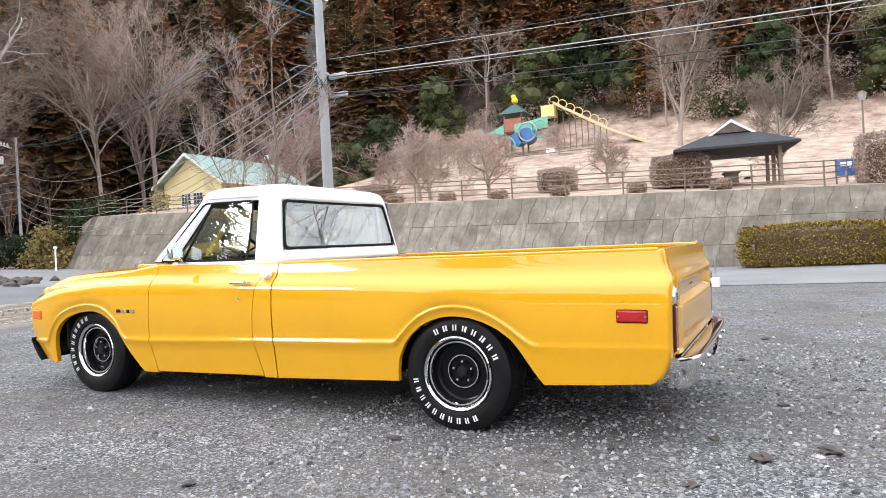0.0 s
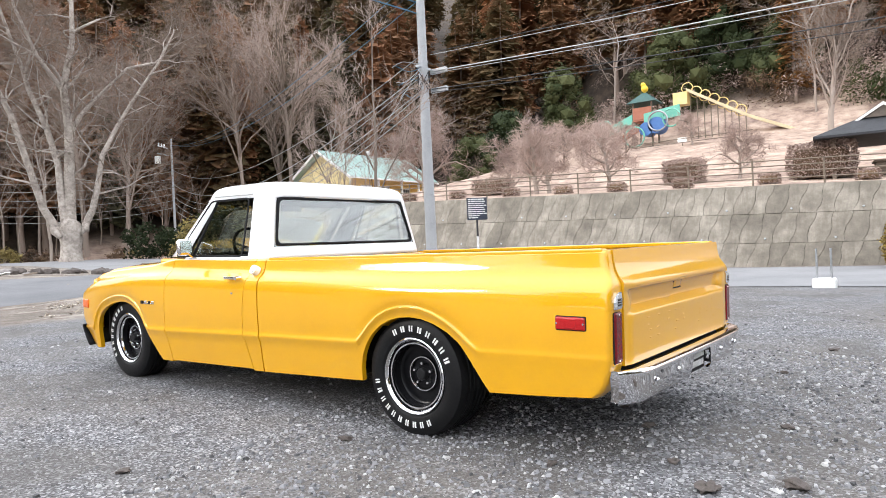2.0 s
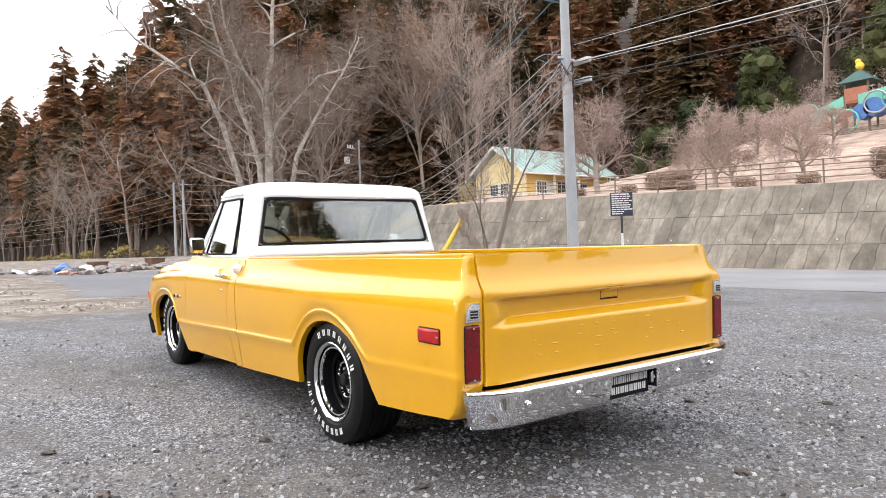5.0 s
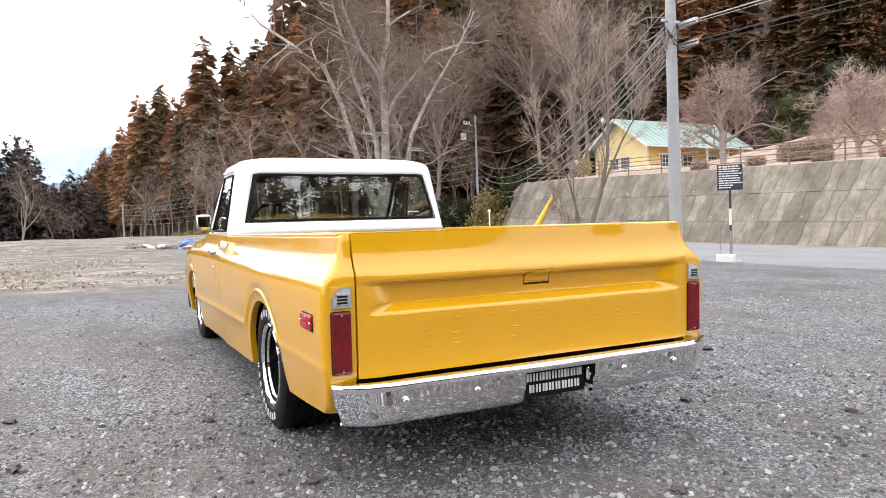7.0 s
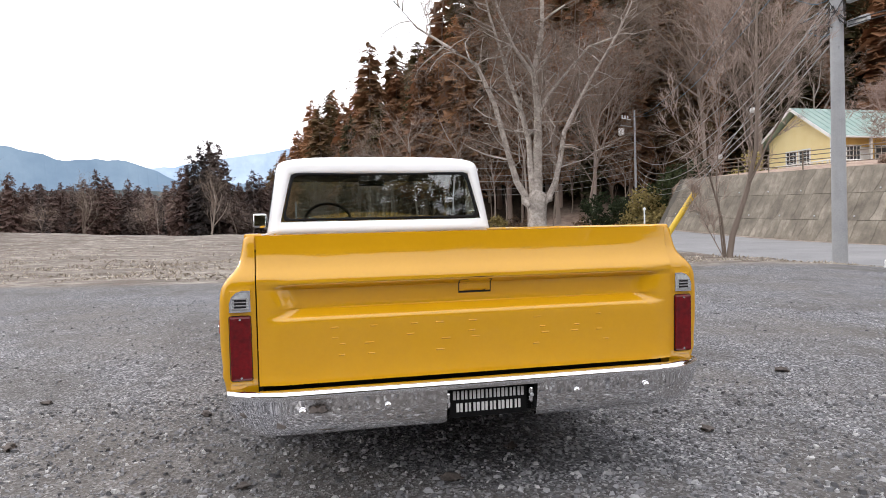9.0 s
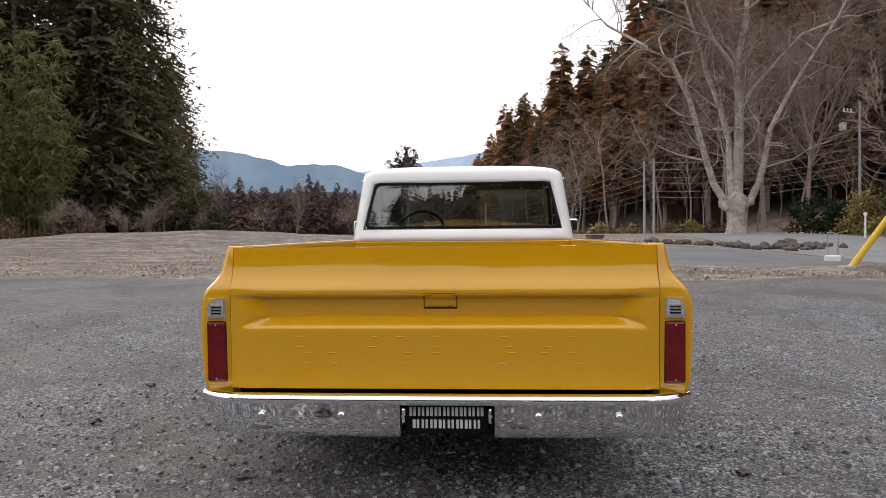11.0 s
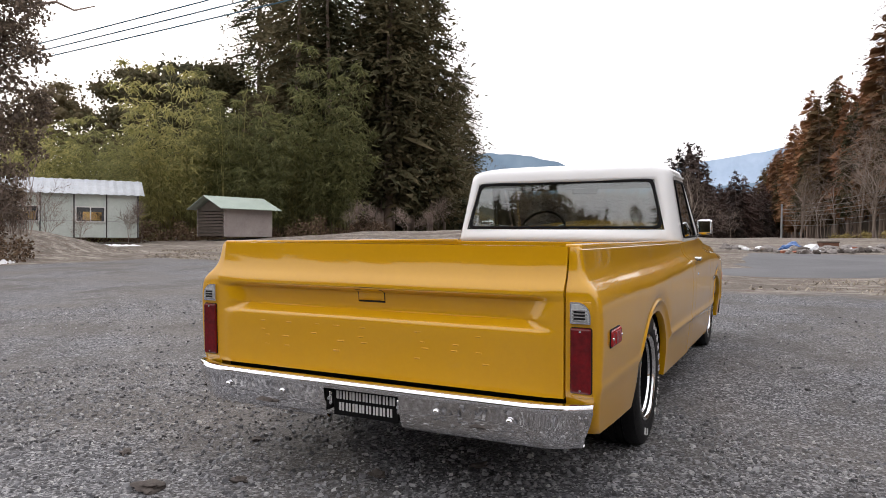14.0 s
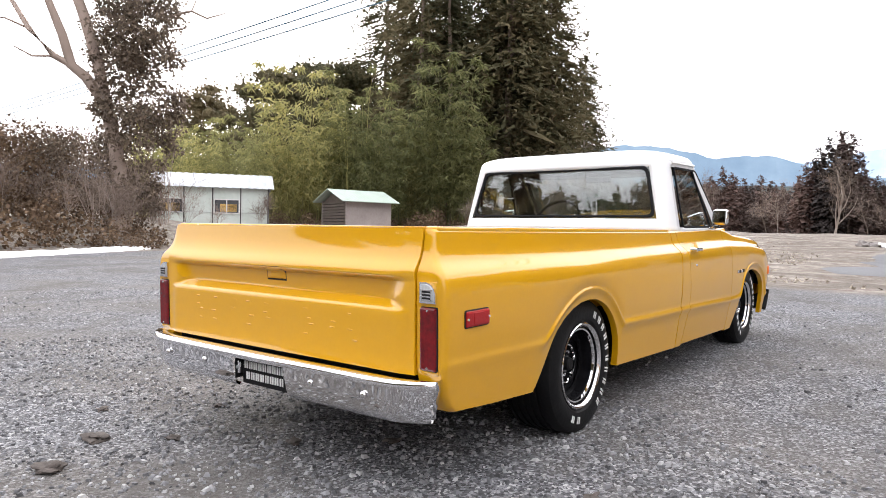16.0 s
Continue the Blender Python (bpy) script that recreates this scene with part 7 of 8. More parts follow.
for k in range(9):
    # slack loops and pigtails on the side away from the boxes
    z0 = 6.0 + 0.14 * k
    pts = [Vector((-0.06 * w * (1 + 0.2 * k % 3), 0.15 + 0.10 * w, z0 - 0.10 * math.sin(w * 0.9 + k) - 0.03 * w * (k % 3))) for w in range(6)]
    rods("cable_loop", list(zip(pts, pts[1:])), 0.010, (M_BLUEWIRE, M_WIRE, M_GREYWIRE)[k % 3], pole, 6)
P2 = Vector((39.3, 67.2, ground_z(39.3, 67.2)))
pole2 = thing("utility_pole", "slender far utility pole in front of the wood", "utility pole", pose(*P2))
part("mast", cone(bmesh.new(), (0, 0, -0.3), (0, 0, 13.0), 0.16, 0.10, 14), M_POLE, pole2)
part("cross_arm", boxed((-0.9, 0.5, 11.2), (2.2, 0.1, 0.1), 0.0, Matrix.Rotation(0.5, 4, 'Z')), M_STEEL, pole2)
part("cross_arm", boxed((-0.9, 0.5, 12.0), (1.9, 0.09, 0.09), 0.0, Matrix.Rotation(0.5, 4, 'Z')), M_TRIMW, pole2)
part("transformer", boxed((-1.5, 0.3, 10.6), (0.5, 0.5, 0.8), 0.05), M_TRIMW, pole2)
for k in range(3):
    p = Matrix.Rotation(0.5, 4, 'Z') @ Vector((-1.7 + 0.55 * k, 0.5, 12.04))
    part("insulator", cone(bmesh.new(), p, p + Vector((0, 0, 0.32)), 0.10, 0.07, 10), M_TRIMW, pole2)
P3 = Vector((3.0, 107.3, ground_z(3.0, 107.3)))
pole3 = thing("utility_pole", "slender far utility pole at the end of the field", "utility pole", pose(*P3))
part("mast", cone(bmesh.new(), (0, 0, -0.3), (0, 0, 6.4), 0.15, 0.12, 12), M_POLE, pole3)
P5 = Vector((19.7, 70.1, ground_z(19.7, 70.1)))
pole5 = thing("utility_pole", "pale slender utility pole before the wood's pale trunks", "utility pole", pose(*P5))
part("mast", cone(bmesh.new(), (0, 0, -0.3), (0, 0, 8.0), 0.15, 0.11, 12), M_POLE, pole5)
part("cross_arm", boxed((0, 0, 7.6), (1.2, 0.08, 0.08), 0.0, Matrix.Rotation(0.4, 4, 'Z')), M_STEEL, pole5)
copy_thing(pole5, place(18.3, 68.5, 0.94, 30))
P4 = Vector((15.5, -34.0, ground_z(15.5, -34)))
pole4 = thing("utility_pole", "round concrete utility pole farther along the road", "utility pole", pose(*P4))
part("mast", cone(bmesh.new(), (0, 0, -0.3), (0, 0, 12.5), 0.185, 0.115, 20), M_POLE, pole4)


def cable(p, q, sag, r, mat, label, bundle=1, seed=0):
    """A sagging overhead cable between two fixings."""
    p, q = Vector(p), Vector(q)
    ob = None
    st = []
    for i in range(25):
        f = i / 24
        st.append((p.lerp(q, f) - Vector((0, 0, 4 * sag * f * (1 - f))), r))
    ob = part_mesh("overhead_cable", tubes_mesh("overhead_cable", [st], 5), mat)
    return tagged(ob, label, "cable", "overhead cables")


base1 = Vector((PX, PY, pz))
for h, h4, sag, r, mt in ((7.25, 8.3, 0.5, 0.013, M_GREYWIRE), (6.72, 7.6, 0.55, 0.022, M_GREYWIRE), (6.66, 7.35, 0.6, 0.012, M_GREYWIRE), (6.15, 6.8, 0.6, 0.018, M_WIRE), (6.05, 6.55, 0.7, 0.013, M_WIRE), (7.32, 8.5, 0.45, 0.012, M_WIRE)):
    cable(base1 + Vector((0.15, -0.2, h)), P4 + Vector((0, 0, h4)), sag, r, mt, "thick overhead cable running along the road")
for dx, h in ((-0.5, 9.42), (0.0, 9.46), (0.5, 9.42)):
    cable(base1 + Vector((dx, 0, h)), P4 + Vector((dx, 0, 10.6)), 0.6, 0.016, M_BLUEWIRE, "blue-sheathed overhead power line")
    cable(base1 + Vector((dx, 0, h)), P2 + Vector((dx, 0, 12.3)), 1.6, 0.014, M_BLUEWIRE if dx else M_WIRE, "blue-sheathed overhead power line")
# pale grey stands in for the sky's sheen along these cables
for k, (h, h2, sag) in enumerate(((7.25, 9.6, 2.2), (6.7, 8.0, 2.4), (6.6, 7.2, 2.6), (6.15, 6.6, 2.6), (6.05, 6.0, 2.9), (5.75, 5.2, 2.7))):
    cable(base1 + Vector((0, 0.1, h)), P2 + Vector((0, 0, h2)), sag, 0.022 if k % 2 else 0.017, M_GREYWIRE, "overhead cable to the far pole, sky sheen put into its grey")
for k, (h, h5, h2) in enumerate(((9.4, 7.6, 6.1), (8.6, 6.9, 5.6), (7.6, 6.1, 5.2), (6.9, 5.5, 4.7), (6.2, 4.6, 4.1), (5.4, 4.0, 3.4))):
    cable(P2 + Vector((0, 0, h)), P5 + Vector((0, 0, h5)), 0.7, 0.022, M_GREYWIRE, "thin grey cable in front of the wood")
    cable(P5 + Vector((0, 0, h5)), P3 + Vector((0, 0, h2)), 0.9, 0.024, M_GREYWIRE, "thin grey cable in front of the wood")
for k in range(3):
    cable((-95, 24.6 + k * 0.5, 10.9 - 0.05 * k), base1 + Vector((0, 0.1, 9.3 - 0.35 * k)), 0.5, 0.028, M_BLUEWIRE, "overhead power line crossing the field")
guyt = thing("guy_wire", "stay wire with yellow guard tube anchored beside the pole", "guy wire", pose(9.0, 13.7, ground_z(9.0, 13.7)))
gtop = Vector((1.07, -0.43, 1.69))
part("guard", cone(bmesh.new(), (0, 0, -0.1), gtop, 0.075, 0.075, 14), M_YGUARD, guyt, "yellow plastic guard tube")
part("stay", cone(bmesh.new(), gtop, base1 + Vector((0, 0.1, 6.9)) - Vector((9.0, 13.7, ground_z(9.0, 13.7))), 0.008, 0.008, 6), M_STEEL, guyt)
part("anchor", boxed((0, 0, 0.02), (0.3, 0.3, 0.1), 0.02), M_POLE, guyt)
for f in (0.18, 0.42):
    p = gtop.lerp(base1 + Vector((0, 0.1, 6.9)) - Vector((9.0, 13.7, ground_z(9.0, 13.7))), f)
    bm = bmesh.new()
    bmesh.ops.create_uvsphere(bm, u_segments=10, v_segments=8, radius=0.075, matrix=Matrix.Translation(p))
    part("insulator", bm, M_TRIMW, guyt)

# sign by the road, its unreadable lines as bars
sx_, sy_ = 14.0, 10.6
sign = thing("notice_sign", "dark notice board with white lines of text on a black post", "sign", pose(sx_, sy_, ground_z(sx_, sy_), 0, 0, -40))
part("post", cone(bmesh.new(), (0, 0, -0.2), (0, 0, 2.1), 0.032, 0.032, 12), M_WIRE, sign)
part("sleeve", cone(bmesh.new(), (0, 0, 1.05), (0, 0, 1.5), 0.037, 0.037, 12), M_TRIMW, sign)
part("board", boxed((0, -0.05, 2.36), (0.66, 0.03, 0.70), 0.01), M_SIGN, sign)
rg = random.Random(8)
for k in range(10):
    x = -0.29
    while x < (0.22 if k < 8 else 0.0):
        w = rg.uniform(0.05, 0.14)
        part("text_bar", boxed((x + w / 2, -0.068, 2.655 - 0.064 * k), (w, 0.006, 0.030 if k else 0.042)), M_TRIMW, sign)
        x += w + 0.018
part("footing", boxed((0, 0, 0.02), (0.5, 0.4, 0.1), 0.02), M_POLE, sign)
blk = thing("post_base", "pale concrete block carrying two short steel posts", "bollard", pose(11.7, 0.75, ground_z(11.7, 0.75)), "bollards along the lot's edge")
part("block", boxed((0, 0, 0.09), (0.34, 0.42, 0.22), 0.03), M_TRIMW, blk)
for s in (-1, 1):
    part("post", cone(bmesh.new(), (0, s * 0.13, 0.15), (0, s * 0.13, 0.8), 0.02, 0.02, 10), M_STEEL, blk)
copy_thing(blk, place(12.6, 9.6, 1, 25))
copy_thing(blk, place(10.5, 17.2, 1, 60))
dl = thing("delineator_post", "white roadside delineator post", "post", place(27.0, 44.6))
part("post", cone(bmesh.new(), (0, 0, -0.1), (0, 0, 1.75), 0.055, 0.055, 12), M_TRIMW, dl)
part("reflector", cone(bmesh.new(), (0, -0.06, 1.62), (0, 0.06, 1.62), 0.11, 0.11, 14), M_TRIMW, dl)

# ---- sheds beyond the field's near edge ----
def corrugated(p00, p10, p01, p11, waves, depth, th=0.03):
    """A ribbed sheet between four corners, ribs running up the slope."""
    bm = bmesh.new()
    a, c = [], []
    p00, p10, p01, p11 = (Vector(p) for p in (p00, p10, p01, p11))
    nrm = (p10 - p00).cross(p01 - p00).normalized()
    N = waves * 2
    for i in range(N + 1):
        o = nrm * depth * (i % 2)
        a.append(bm.verts.new(p00.lerp(p10, i / N) + o))
        c.append(bm.verts.new(p01.lerp(p11, i / N) + o))
    for i in range(N):
        bm.faces.new((a[i], a[i + 1], c[i + 1], c[i]))
    return bm


shack = thing("site_hut", "pale green panel hut with a grey-blue tin roof", "hut", pose(-37.0, 21.3, 1.02, 0, 0, 54))
L1, D1, H1 = 6.9, 3.6, 2.55
part("front_wall", boxed((L1 / 2, 0, H1 / 2), (L1, 0.1, H1)), M_PANEL, shack)
part("back_wall", boxed((L1 / 2, D1, H1 / 2), (L1, 0.1, H1)), M_PANEL, shack)
for x in (0, L1):
    part("end_wall", prism(bmesh.new(), [(x, 0.05, 0), (x, D1 - 0.05, 0), (x, D1 - 0.05, H1), (x, D1 / 2, H1 + 0.75), (x, 0.05, H1)], (-0.08 if x else 0.08, 0, 0)), M_PANEL, shack)
for k in range(5):
    part("panel_joint", boxed((0.05 + L1 * k / 4.0 * 0.985, -0.06, H1 / 2), (0.07, 0.03, H1)), M_WIRE, shack)
part("plinth_strip", boxed((L1 / 2, -0.056, 0.95), (L1, 0.02, 0.03)), M_STEEL, shack)
for s, y0 in ((0, -0.35), (1, D1 + 0.35)):
    ob = part("roof", corrugated((-0.3, y0, H1 - 0.05), (L1 + 0.3, y0, H1 - 0.05), (-0.3, D1 / 2, H1 + 0.95), (L1 + 0.3, D1 / 2, H1 + 0.95), 16, 0.05), M_TINROOF, shack)
    ob.modifiers.new("thickness", 'SOLIDIFY').thickness = 0.02
for x0 in (0.95, 4.3):
    wd = part("window", boxed((x0, -0.07, 1.35), (1.5, 0.05, 0.85)), M_PANE, shack, "sliding window with pale frame")
    for dx, dz, w, h in ((0, 0.43, 1.56, 0.06), (0, -0.43, 1.56, 0.06), (-0.75, 0, 0.06, 0.9), (0.75, 0, 0.06, 0.9), (0, 0, 0.06, 0.85)):
        part("frame", boxed((x0 + dx, -0.10, 1.35 + dz), (w, 0.04, h)), M_TRIMW, wd)
    part("blind", boxed((x0 + 0.1, -0.085, 1.25), (1.0, 0.02, 0.5)), M_ORANGE, wd)

shed = thing("timber_shed", "small shed with board gable, plaster wall and pale green roof", "shed", pose(-29.84, 30.73, 1.15, 0, 0, 75))
L2, D2, H2 = 3.6, 3.2, 1.85
part("front_wall", boxed((L2 / 2, 0, H2 / 2), (L2, 0.12, H2)), M_PLASTER, shed)
part("back_wall", boxed((L2 / 2, D2, H2 / 2), (L2, 0.12, H2)), M_PLASTER, shed)
part("end_wall", boxed((L2, D2 / 2, H2 / 2), (0.12, D2, H2)), M_PLASTER, shed)
part("gable_frame", prism(bmesh.new(), [(0.02, -0.1, H2 - 0.2), (0.02, D2 + 0.1, H2 - 0.2), (0.02, D2 / 2, H2 + 0.62)], (0.1, 0, 0)), M_DKTIMBER, shed)
for k in range(9):
    part("board", boxed((0.03, D2 / 2, 0.12 + 0.2 * k), (0.06, D2, 0.15)), M_DKTIMBER, shed)
for s, y0 in ((0, -0.5), (1, D2 + 0.5)):
    ob = part("roof", corrugated((-0.5, y0, H2 - 0.08), (L2 + 0.5, y0, H2 - 0.08), (-0.5, D2 / 2, H2 + 0.78), (L2 + 0.5, D2 / 2, H2 + 0.78), 18, 0.03), mottled("pale_green_roof", (0.32, 0.395, 0.34), (0.47, 0.545, 0.485), 0.8, 0.55, fine=10), shed)
    ob.modifiers.new("thickness", 'SOLIDIFY').thickness = 0.04

# thicket, ivy tree and bank at the lot's left edge
iv = random.Random(31)
ivx, ivy_ = polar(58.4, 27.5)
ivt = thing("ivy_tree", "bare leaning tree wrapped in dull ivy leaves", "tree", place(ivx, ivy_))
side_v = Vector((-math.cos(radians(61)), -math.sin(radians(61)), 0))  # leftwards as seen from the lot
deep_v = Vector((side_v.y, -side_v.x, 0))
lean_to = lambda pts: [(side_v * a + Vector((0, 0, z)), r) for a, z, r in pts]
limbs_ = [lean_to(q) for q in (((-0.1, -0.3, 0.36), (-0.05, 1.5, 0.30), (0.15, 3.2, 0.27), (0.5, 4.8, 0.24), (0.8, 6.4, 0.21), (1.3, 8.2, 0.20), (2.1, 10.5, 0.16), (2.6, 12.0, 0.12)),
                               ((0.55, 4.9, 0.22), (1.2, 5.8, 0.20), (1.7, 6.2, 0.19), (2.0, 7.3, 0.17), (2.5, 8.6, 0.13), (3.2, 10.0, 0.09), (3.6, 11.5, 0.06)),
                               ((1.7, 6.2, 0.13), (2.3, 6.5, 0.12), (3.1, 7.4, 0.10), (3.9, 8.8, 0.07), (4.3, 10.2, 0.04)),
                               ((2.2, 6.5, 0.05), (3.0, 6.4, 0.035), (3.6, 6.7, 0.02)), ((3.1, 7.4, 0.04), (3.9, 7.7, 0.03), (4.6, 7.6, 0.015)),
                               ((-1.8, 8.6, 0.06), (-2.6, 8.9, 0.045), (-3.2, 8.7, 0.035), (-3.9, 9.0, 0.02)), ((-2.6, 8.9, 0.03), (-2.9, 9.7, 0.02), (-3.6, 10.0, 0.012)))]
for k in range(60):
    a, z = iv.uniform(-1.8, 1.0), iv.uniform(0.1, 0.6)
    limbs_.append(lean_to(((a, z, 0.018), (a + iv.gauss(0, 0.25), z + 1.4, 0.014), (a + iv.gauss(0.1, 0.5), z + iv.uniform(2.2, 4.0), 0.006))))
part_mesh("trunk", tubes_mesh("trunk", limbs_, 9), M_TWIG, ivt)
knots, spots = [], []
for k in range(140):
    # clumps of leaves hung round the trunk, wide above and ragged below
    z = iv.uniform(0.8, 11.5)
    wide = 1.7 * (0.55 + 0.45 * sstep(0.5, 4.2, z)) * (1 - 0.25 * sstep(8.5, 11.5, z))
    w, r = iv.random() * 6.283, wide * math.sqrt(iv.random())
    mid = -0.75 + 0.10 * max(0, z - 6) + 0.35 * sstep(4, 1, z)
    knots.append((side_v * (mid + math.cos(w) * r) + deep_v * math.sin(w) * r * 0.8 + Vector((0, 0, z)), iv.uniform(0.35, 0.75) * (0.7 + 0.3 * sstep(1, 5, z)), 1.0 if z > 3.2 else 0.75))
for c, s, dense in knots:
    for k in range(int(165 * dense)):
        d = Vector((iv.gauss(0, 1), iv.gauss(0, 1), iv.gauss(0, 0.9))).normalized()
        spots.append((c + d * s * iv.uniform(0.3, 1.1), d + Vector((0, 0, -0.5)), iv.uniform(0.6, 1.3)))
tagged(part_mesh("foliage", tufts("foliage", iv, spots, 0.15, lean=0.36), M_IVY, ivt), kind="stuff")
thick = [leafy_tree("thicket_bush", 170 + i, 4.2, 2.4, "tangled brown thicket bush on the bank", M_IVY if i else M_SCRUB, "thicket on the bank", blobs=30, per=120, tuft=0.13, category="bush") for i in range(2)]
scatter(thick, [polar(b, d) for b, d in ((66, 29), (69, 32), (72, 28), (64, 35), (75, 33), (70, 38), (58.5, 34), (79, 30), (83, 34), (62.5, 30), (63.5, 33), (65, 31), (67.5, 35), (61, 36), (86, 30), (73.5, 31))], rng, 0.6, 1.05)
scatter([bare_tree("thicket_shrub", 195, 4.2, 0.04, "leafless brown shrub in the thicket on the bank", "leafless shrubs on the bank", limbs=12, levels=3, fork=0.05, spread_deg=32, kids=(4, 6), last=5, fuzz=3, hair=0.35, fine=0.006, first=0.75)], [polar(b, d) for b, d in ((57.2, 25.5), (58.6, 25), (60.2, 25.6), (62.2, 26.5), (64, 27.5), (66.5, 26.5), (69, 28), (72, 26), (55.8, 27), (54.2, 36), (52, 41), (56.5, 40), (50, 46))], rng, 0.4, 0.75)
litter = [leafy_tree("bank_brush", 180, 0.9, 1.5, "low heap of dead brush on the bank", M_SCRUB, "dead brush heaps", blobs=12, per=110, tuft=0.10, category="brush", limbs=False, base=0.05)]
scatter(litter, [polar(57 + 1.9 * k, 24 + 3.5 * (k % 3)) for k in range(14)] + [polar(30 + 2.2 * k, 49 + (k % 2) * 2) for k in range(12)], rng, 0.7, 1.5)
scatter([bare_tree("dry_sapling", 190, 3.2, 0.03, "thin dry sapling in front of the firs", "dry saplings by the sheds", limbs=7, levels=3, fork=0.15, spread_deg=35)], [polar(b, d) for b, d in ((27, 52), (29.5, 50), (31.5, 51), (25, 56), (48.8, 43), (21.5, 70), (24.2, 58))], rng, 0.7, 1.4)

# remains of snow along the lot's edge
def snow_patch(pts, label):
    rg = random.Random(len(pts) * 7)
    bm = bmesh.new()
    up = []
    N = 40
    for i in range(N + 1):
        f = i / N * (len(pts) - 1)
        k = min(int(f), len(pts) - 2)
        x, y, w = (pts[k][j] + (pts[k + 1][j] - pts[k][j]) * (f - k) for j in range(3))
        d = Vector((pts[k + 1][0] - pts[k][0], pts[k + 1][1] - pts[k][1])).normalized()
        nrm = Vector((-d.y, d.x))
        taper = min(1, 8 * i / N, 8 * (N - i) / N)
        row = []
        for s, h in ((-1, -0.02), (-0.6, 0.09), (0, 0.15), (0.6, 0.1), (1, -0.02)):
            e = s * w * taper * (0.75 + 0.4 * rg.random())
            q = Vector((x, y)) + nrm * e
            row.append(bm.verts.new((q.x, q.y, ground_z(q.x, q.y) + h * (0.6 + 0.5 * rg.random()) * max(taper, 0.1))))
        up.append(row)
    for a, c in zip(up, up[1:]):
        for i in range(4):
            bm.faces.new((a[i], c[i], c[i + 1], a[i + 1]))
    bmesh.ops.recalc_face_normals(bm, faces=bm.faces)
    tagged(smooth(part("snow_strip", bm, M_SNOW), 60), label, "snow")


snow_patch([(-17.2, 2.0, 0.7), (-18.6, 6.2, 0.8), (-19.4, 9.0, 0.8), (-20.4, 11.6, 0.5)], "old ploughed snow strip along the lot's edge")
snow_patch([(-31.5, 20.8, 0.9), (-30.6, 22.6, 1.1), (-29.6, 24.4, 0.7)], "patch of old snow in front of the hut")


# rubble at the end of the asphalt
def lump(bm, c, s, seed, rough_=0.28, sub=2):
    r = bmesh.ops.create_icosphere(bm, subdivisions=sub, radius=1.0)
    for v in r["verts"]:
        k = 1 + rough_ * noise.noise(v.co * 1.4 + Vector((seed * 3.1, seed, 0))) + 0.12 * noise.noise(v.co * 4 + Vector((seed, 0, 9)))
        v.co = Vector(c) + Vector((v.co.x * s[0], v.co.y * s[1], v.co.z * s[2])) * k
    return bm


M_RUST = mottled("rusty_metal", (0.085, 0.036, 0.024), (0.20, 0.095, 0.06), 3, 0.8, fine=14)
rr = random.Random(77)
for k in range(120):
    f = rr.random()
    x = 0.5 + 21 * f + rr.uniform(-0.8, 0.8)
    y = 29.2 + 8.5 * f + rr.gauss(0, 0.9)
    s = rr.uniform(0.08, 0.3) * (1.3 if f > 0.6 else 1)
    ob = part("rock", lump(bmesh.new(), (0, 0, 0), (s * rr.uniform(0.8, 1.5), s, s * rr.uniform(0.5, 0.8)), k, 0.5, 1 if k % 3 else 2), M_CLOD if x > 9.5 else M_ROCK if k % 4 else M_SNOW if k % 8 == 0 else M_CLOD)
    ob.matrix_basis = pose(x, y, ground_z(x, y) + s * 0.25, 0, 0, rr.uniform(0, 360))
    tagged(ob, ("rough grey rock", "pale lump", "dark clod")[2 if x > 9.5 else 0 if k % 4 else 1 if k % 8 == 0 else 2] + " in the rubble row by the asphalt", "rock", "rubble rocks")
for k in range(90):
    f = rr.random()
    x, y = 2.2 + 7.2 * f + rr.gauss(0, 0.4), 27.6 + 5.4 * f + rr.gauss(0, 0.55)
    s = rr.uniform(0.06, 0.2)
    ob = part("rock", lump(bmesh.new(), (0, 0, 0), (s * rr.uniform(0.8, 1.5), s, s * rr.uniform(0.5, 0.85)), 300 + k, 0.5, 1), M_ROCK if k % 5 else M_CLOD)
    ob.matrix_basis = pose(x, y, ground_z(x, y) + s * 0.3, rr.uniform(-25, 25), rr.uniform(-25, 25), rr.uniform(0, 360))
    tagged(ob, ("rough grey rock" if k % 5 else "dark clod") + " in the rubble row by the asphalt", "rock", "rubble rocks")
for k in range(34):
    f = rr.random() * 0.42
    x, y = 0.5 + 21 * f, 28.8 + 8.5 * f + rr.gauss(0, 0.8)
    w = rr.uniform(0.25, 0.9)
    ob = part("scrap_board", boxed((0, 0, 0), (w, rr.uniform(0.08, 0.3), rr.uniform(0.03, 0.12)), 0.008), (M_TRIMW, M_WOOD, M_REDPLAY, M_WOOD, M_STEEL)[k % 5])
    ob.matrix_basis = pose(x, y, ground_z(x, y) + 0.06, rr.uniform(-8, 8), rr.uniform(-14, 14), rr.uniform(0, 360))
    tagged(ob, ("white", "weathered wooden", "rust-red", "weathered wooden", "grey metal")[k % 5] + " scrap piece lying in the rubble", "scrap", "scraps in the rubble")
tp = thing("tarpaulin", "crumpled blue tarpaulin among the rubble", "tarpaulin", place(2.35, 31.0))
part("sheet", lump(bmesh.new(), (0, 0, 0.1), (0.5, 0.35, 0.24), 5, 0.6, 3), M_BLUEPLAY, tp)
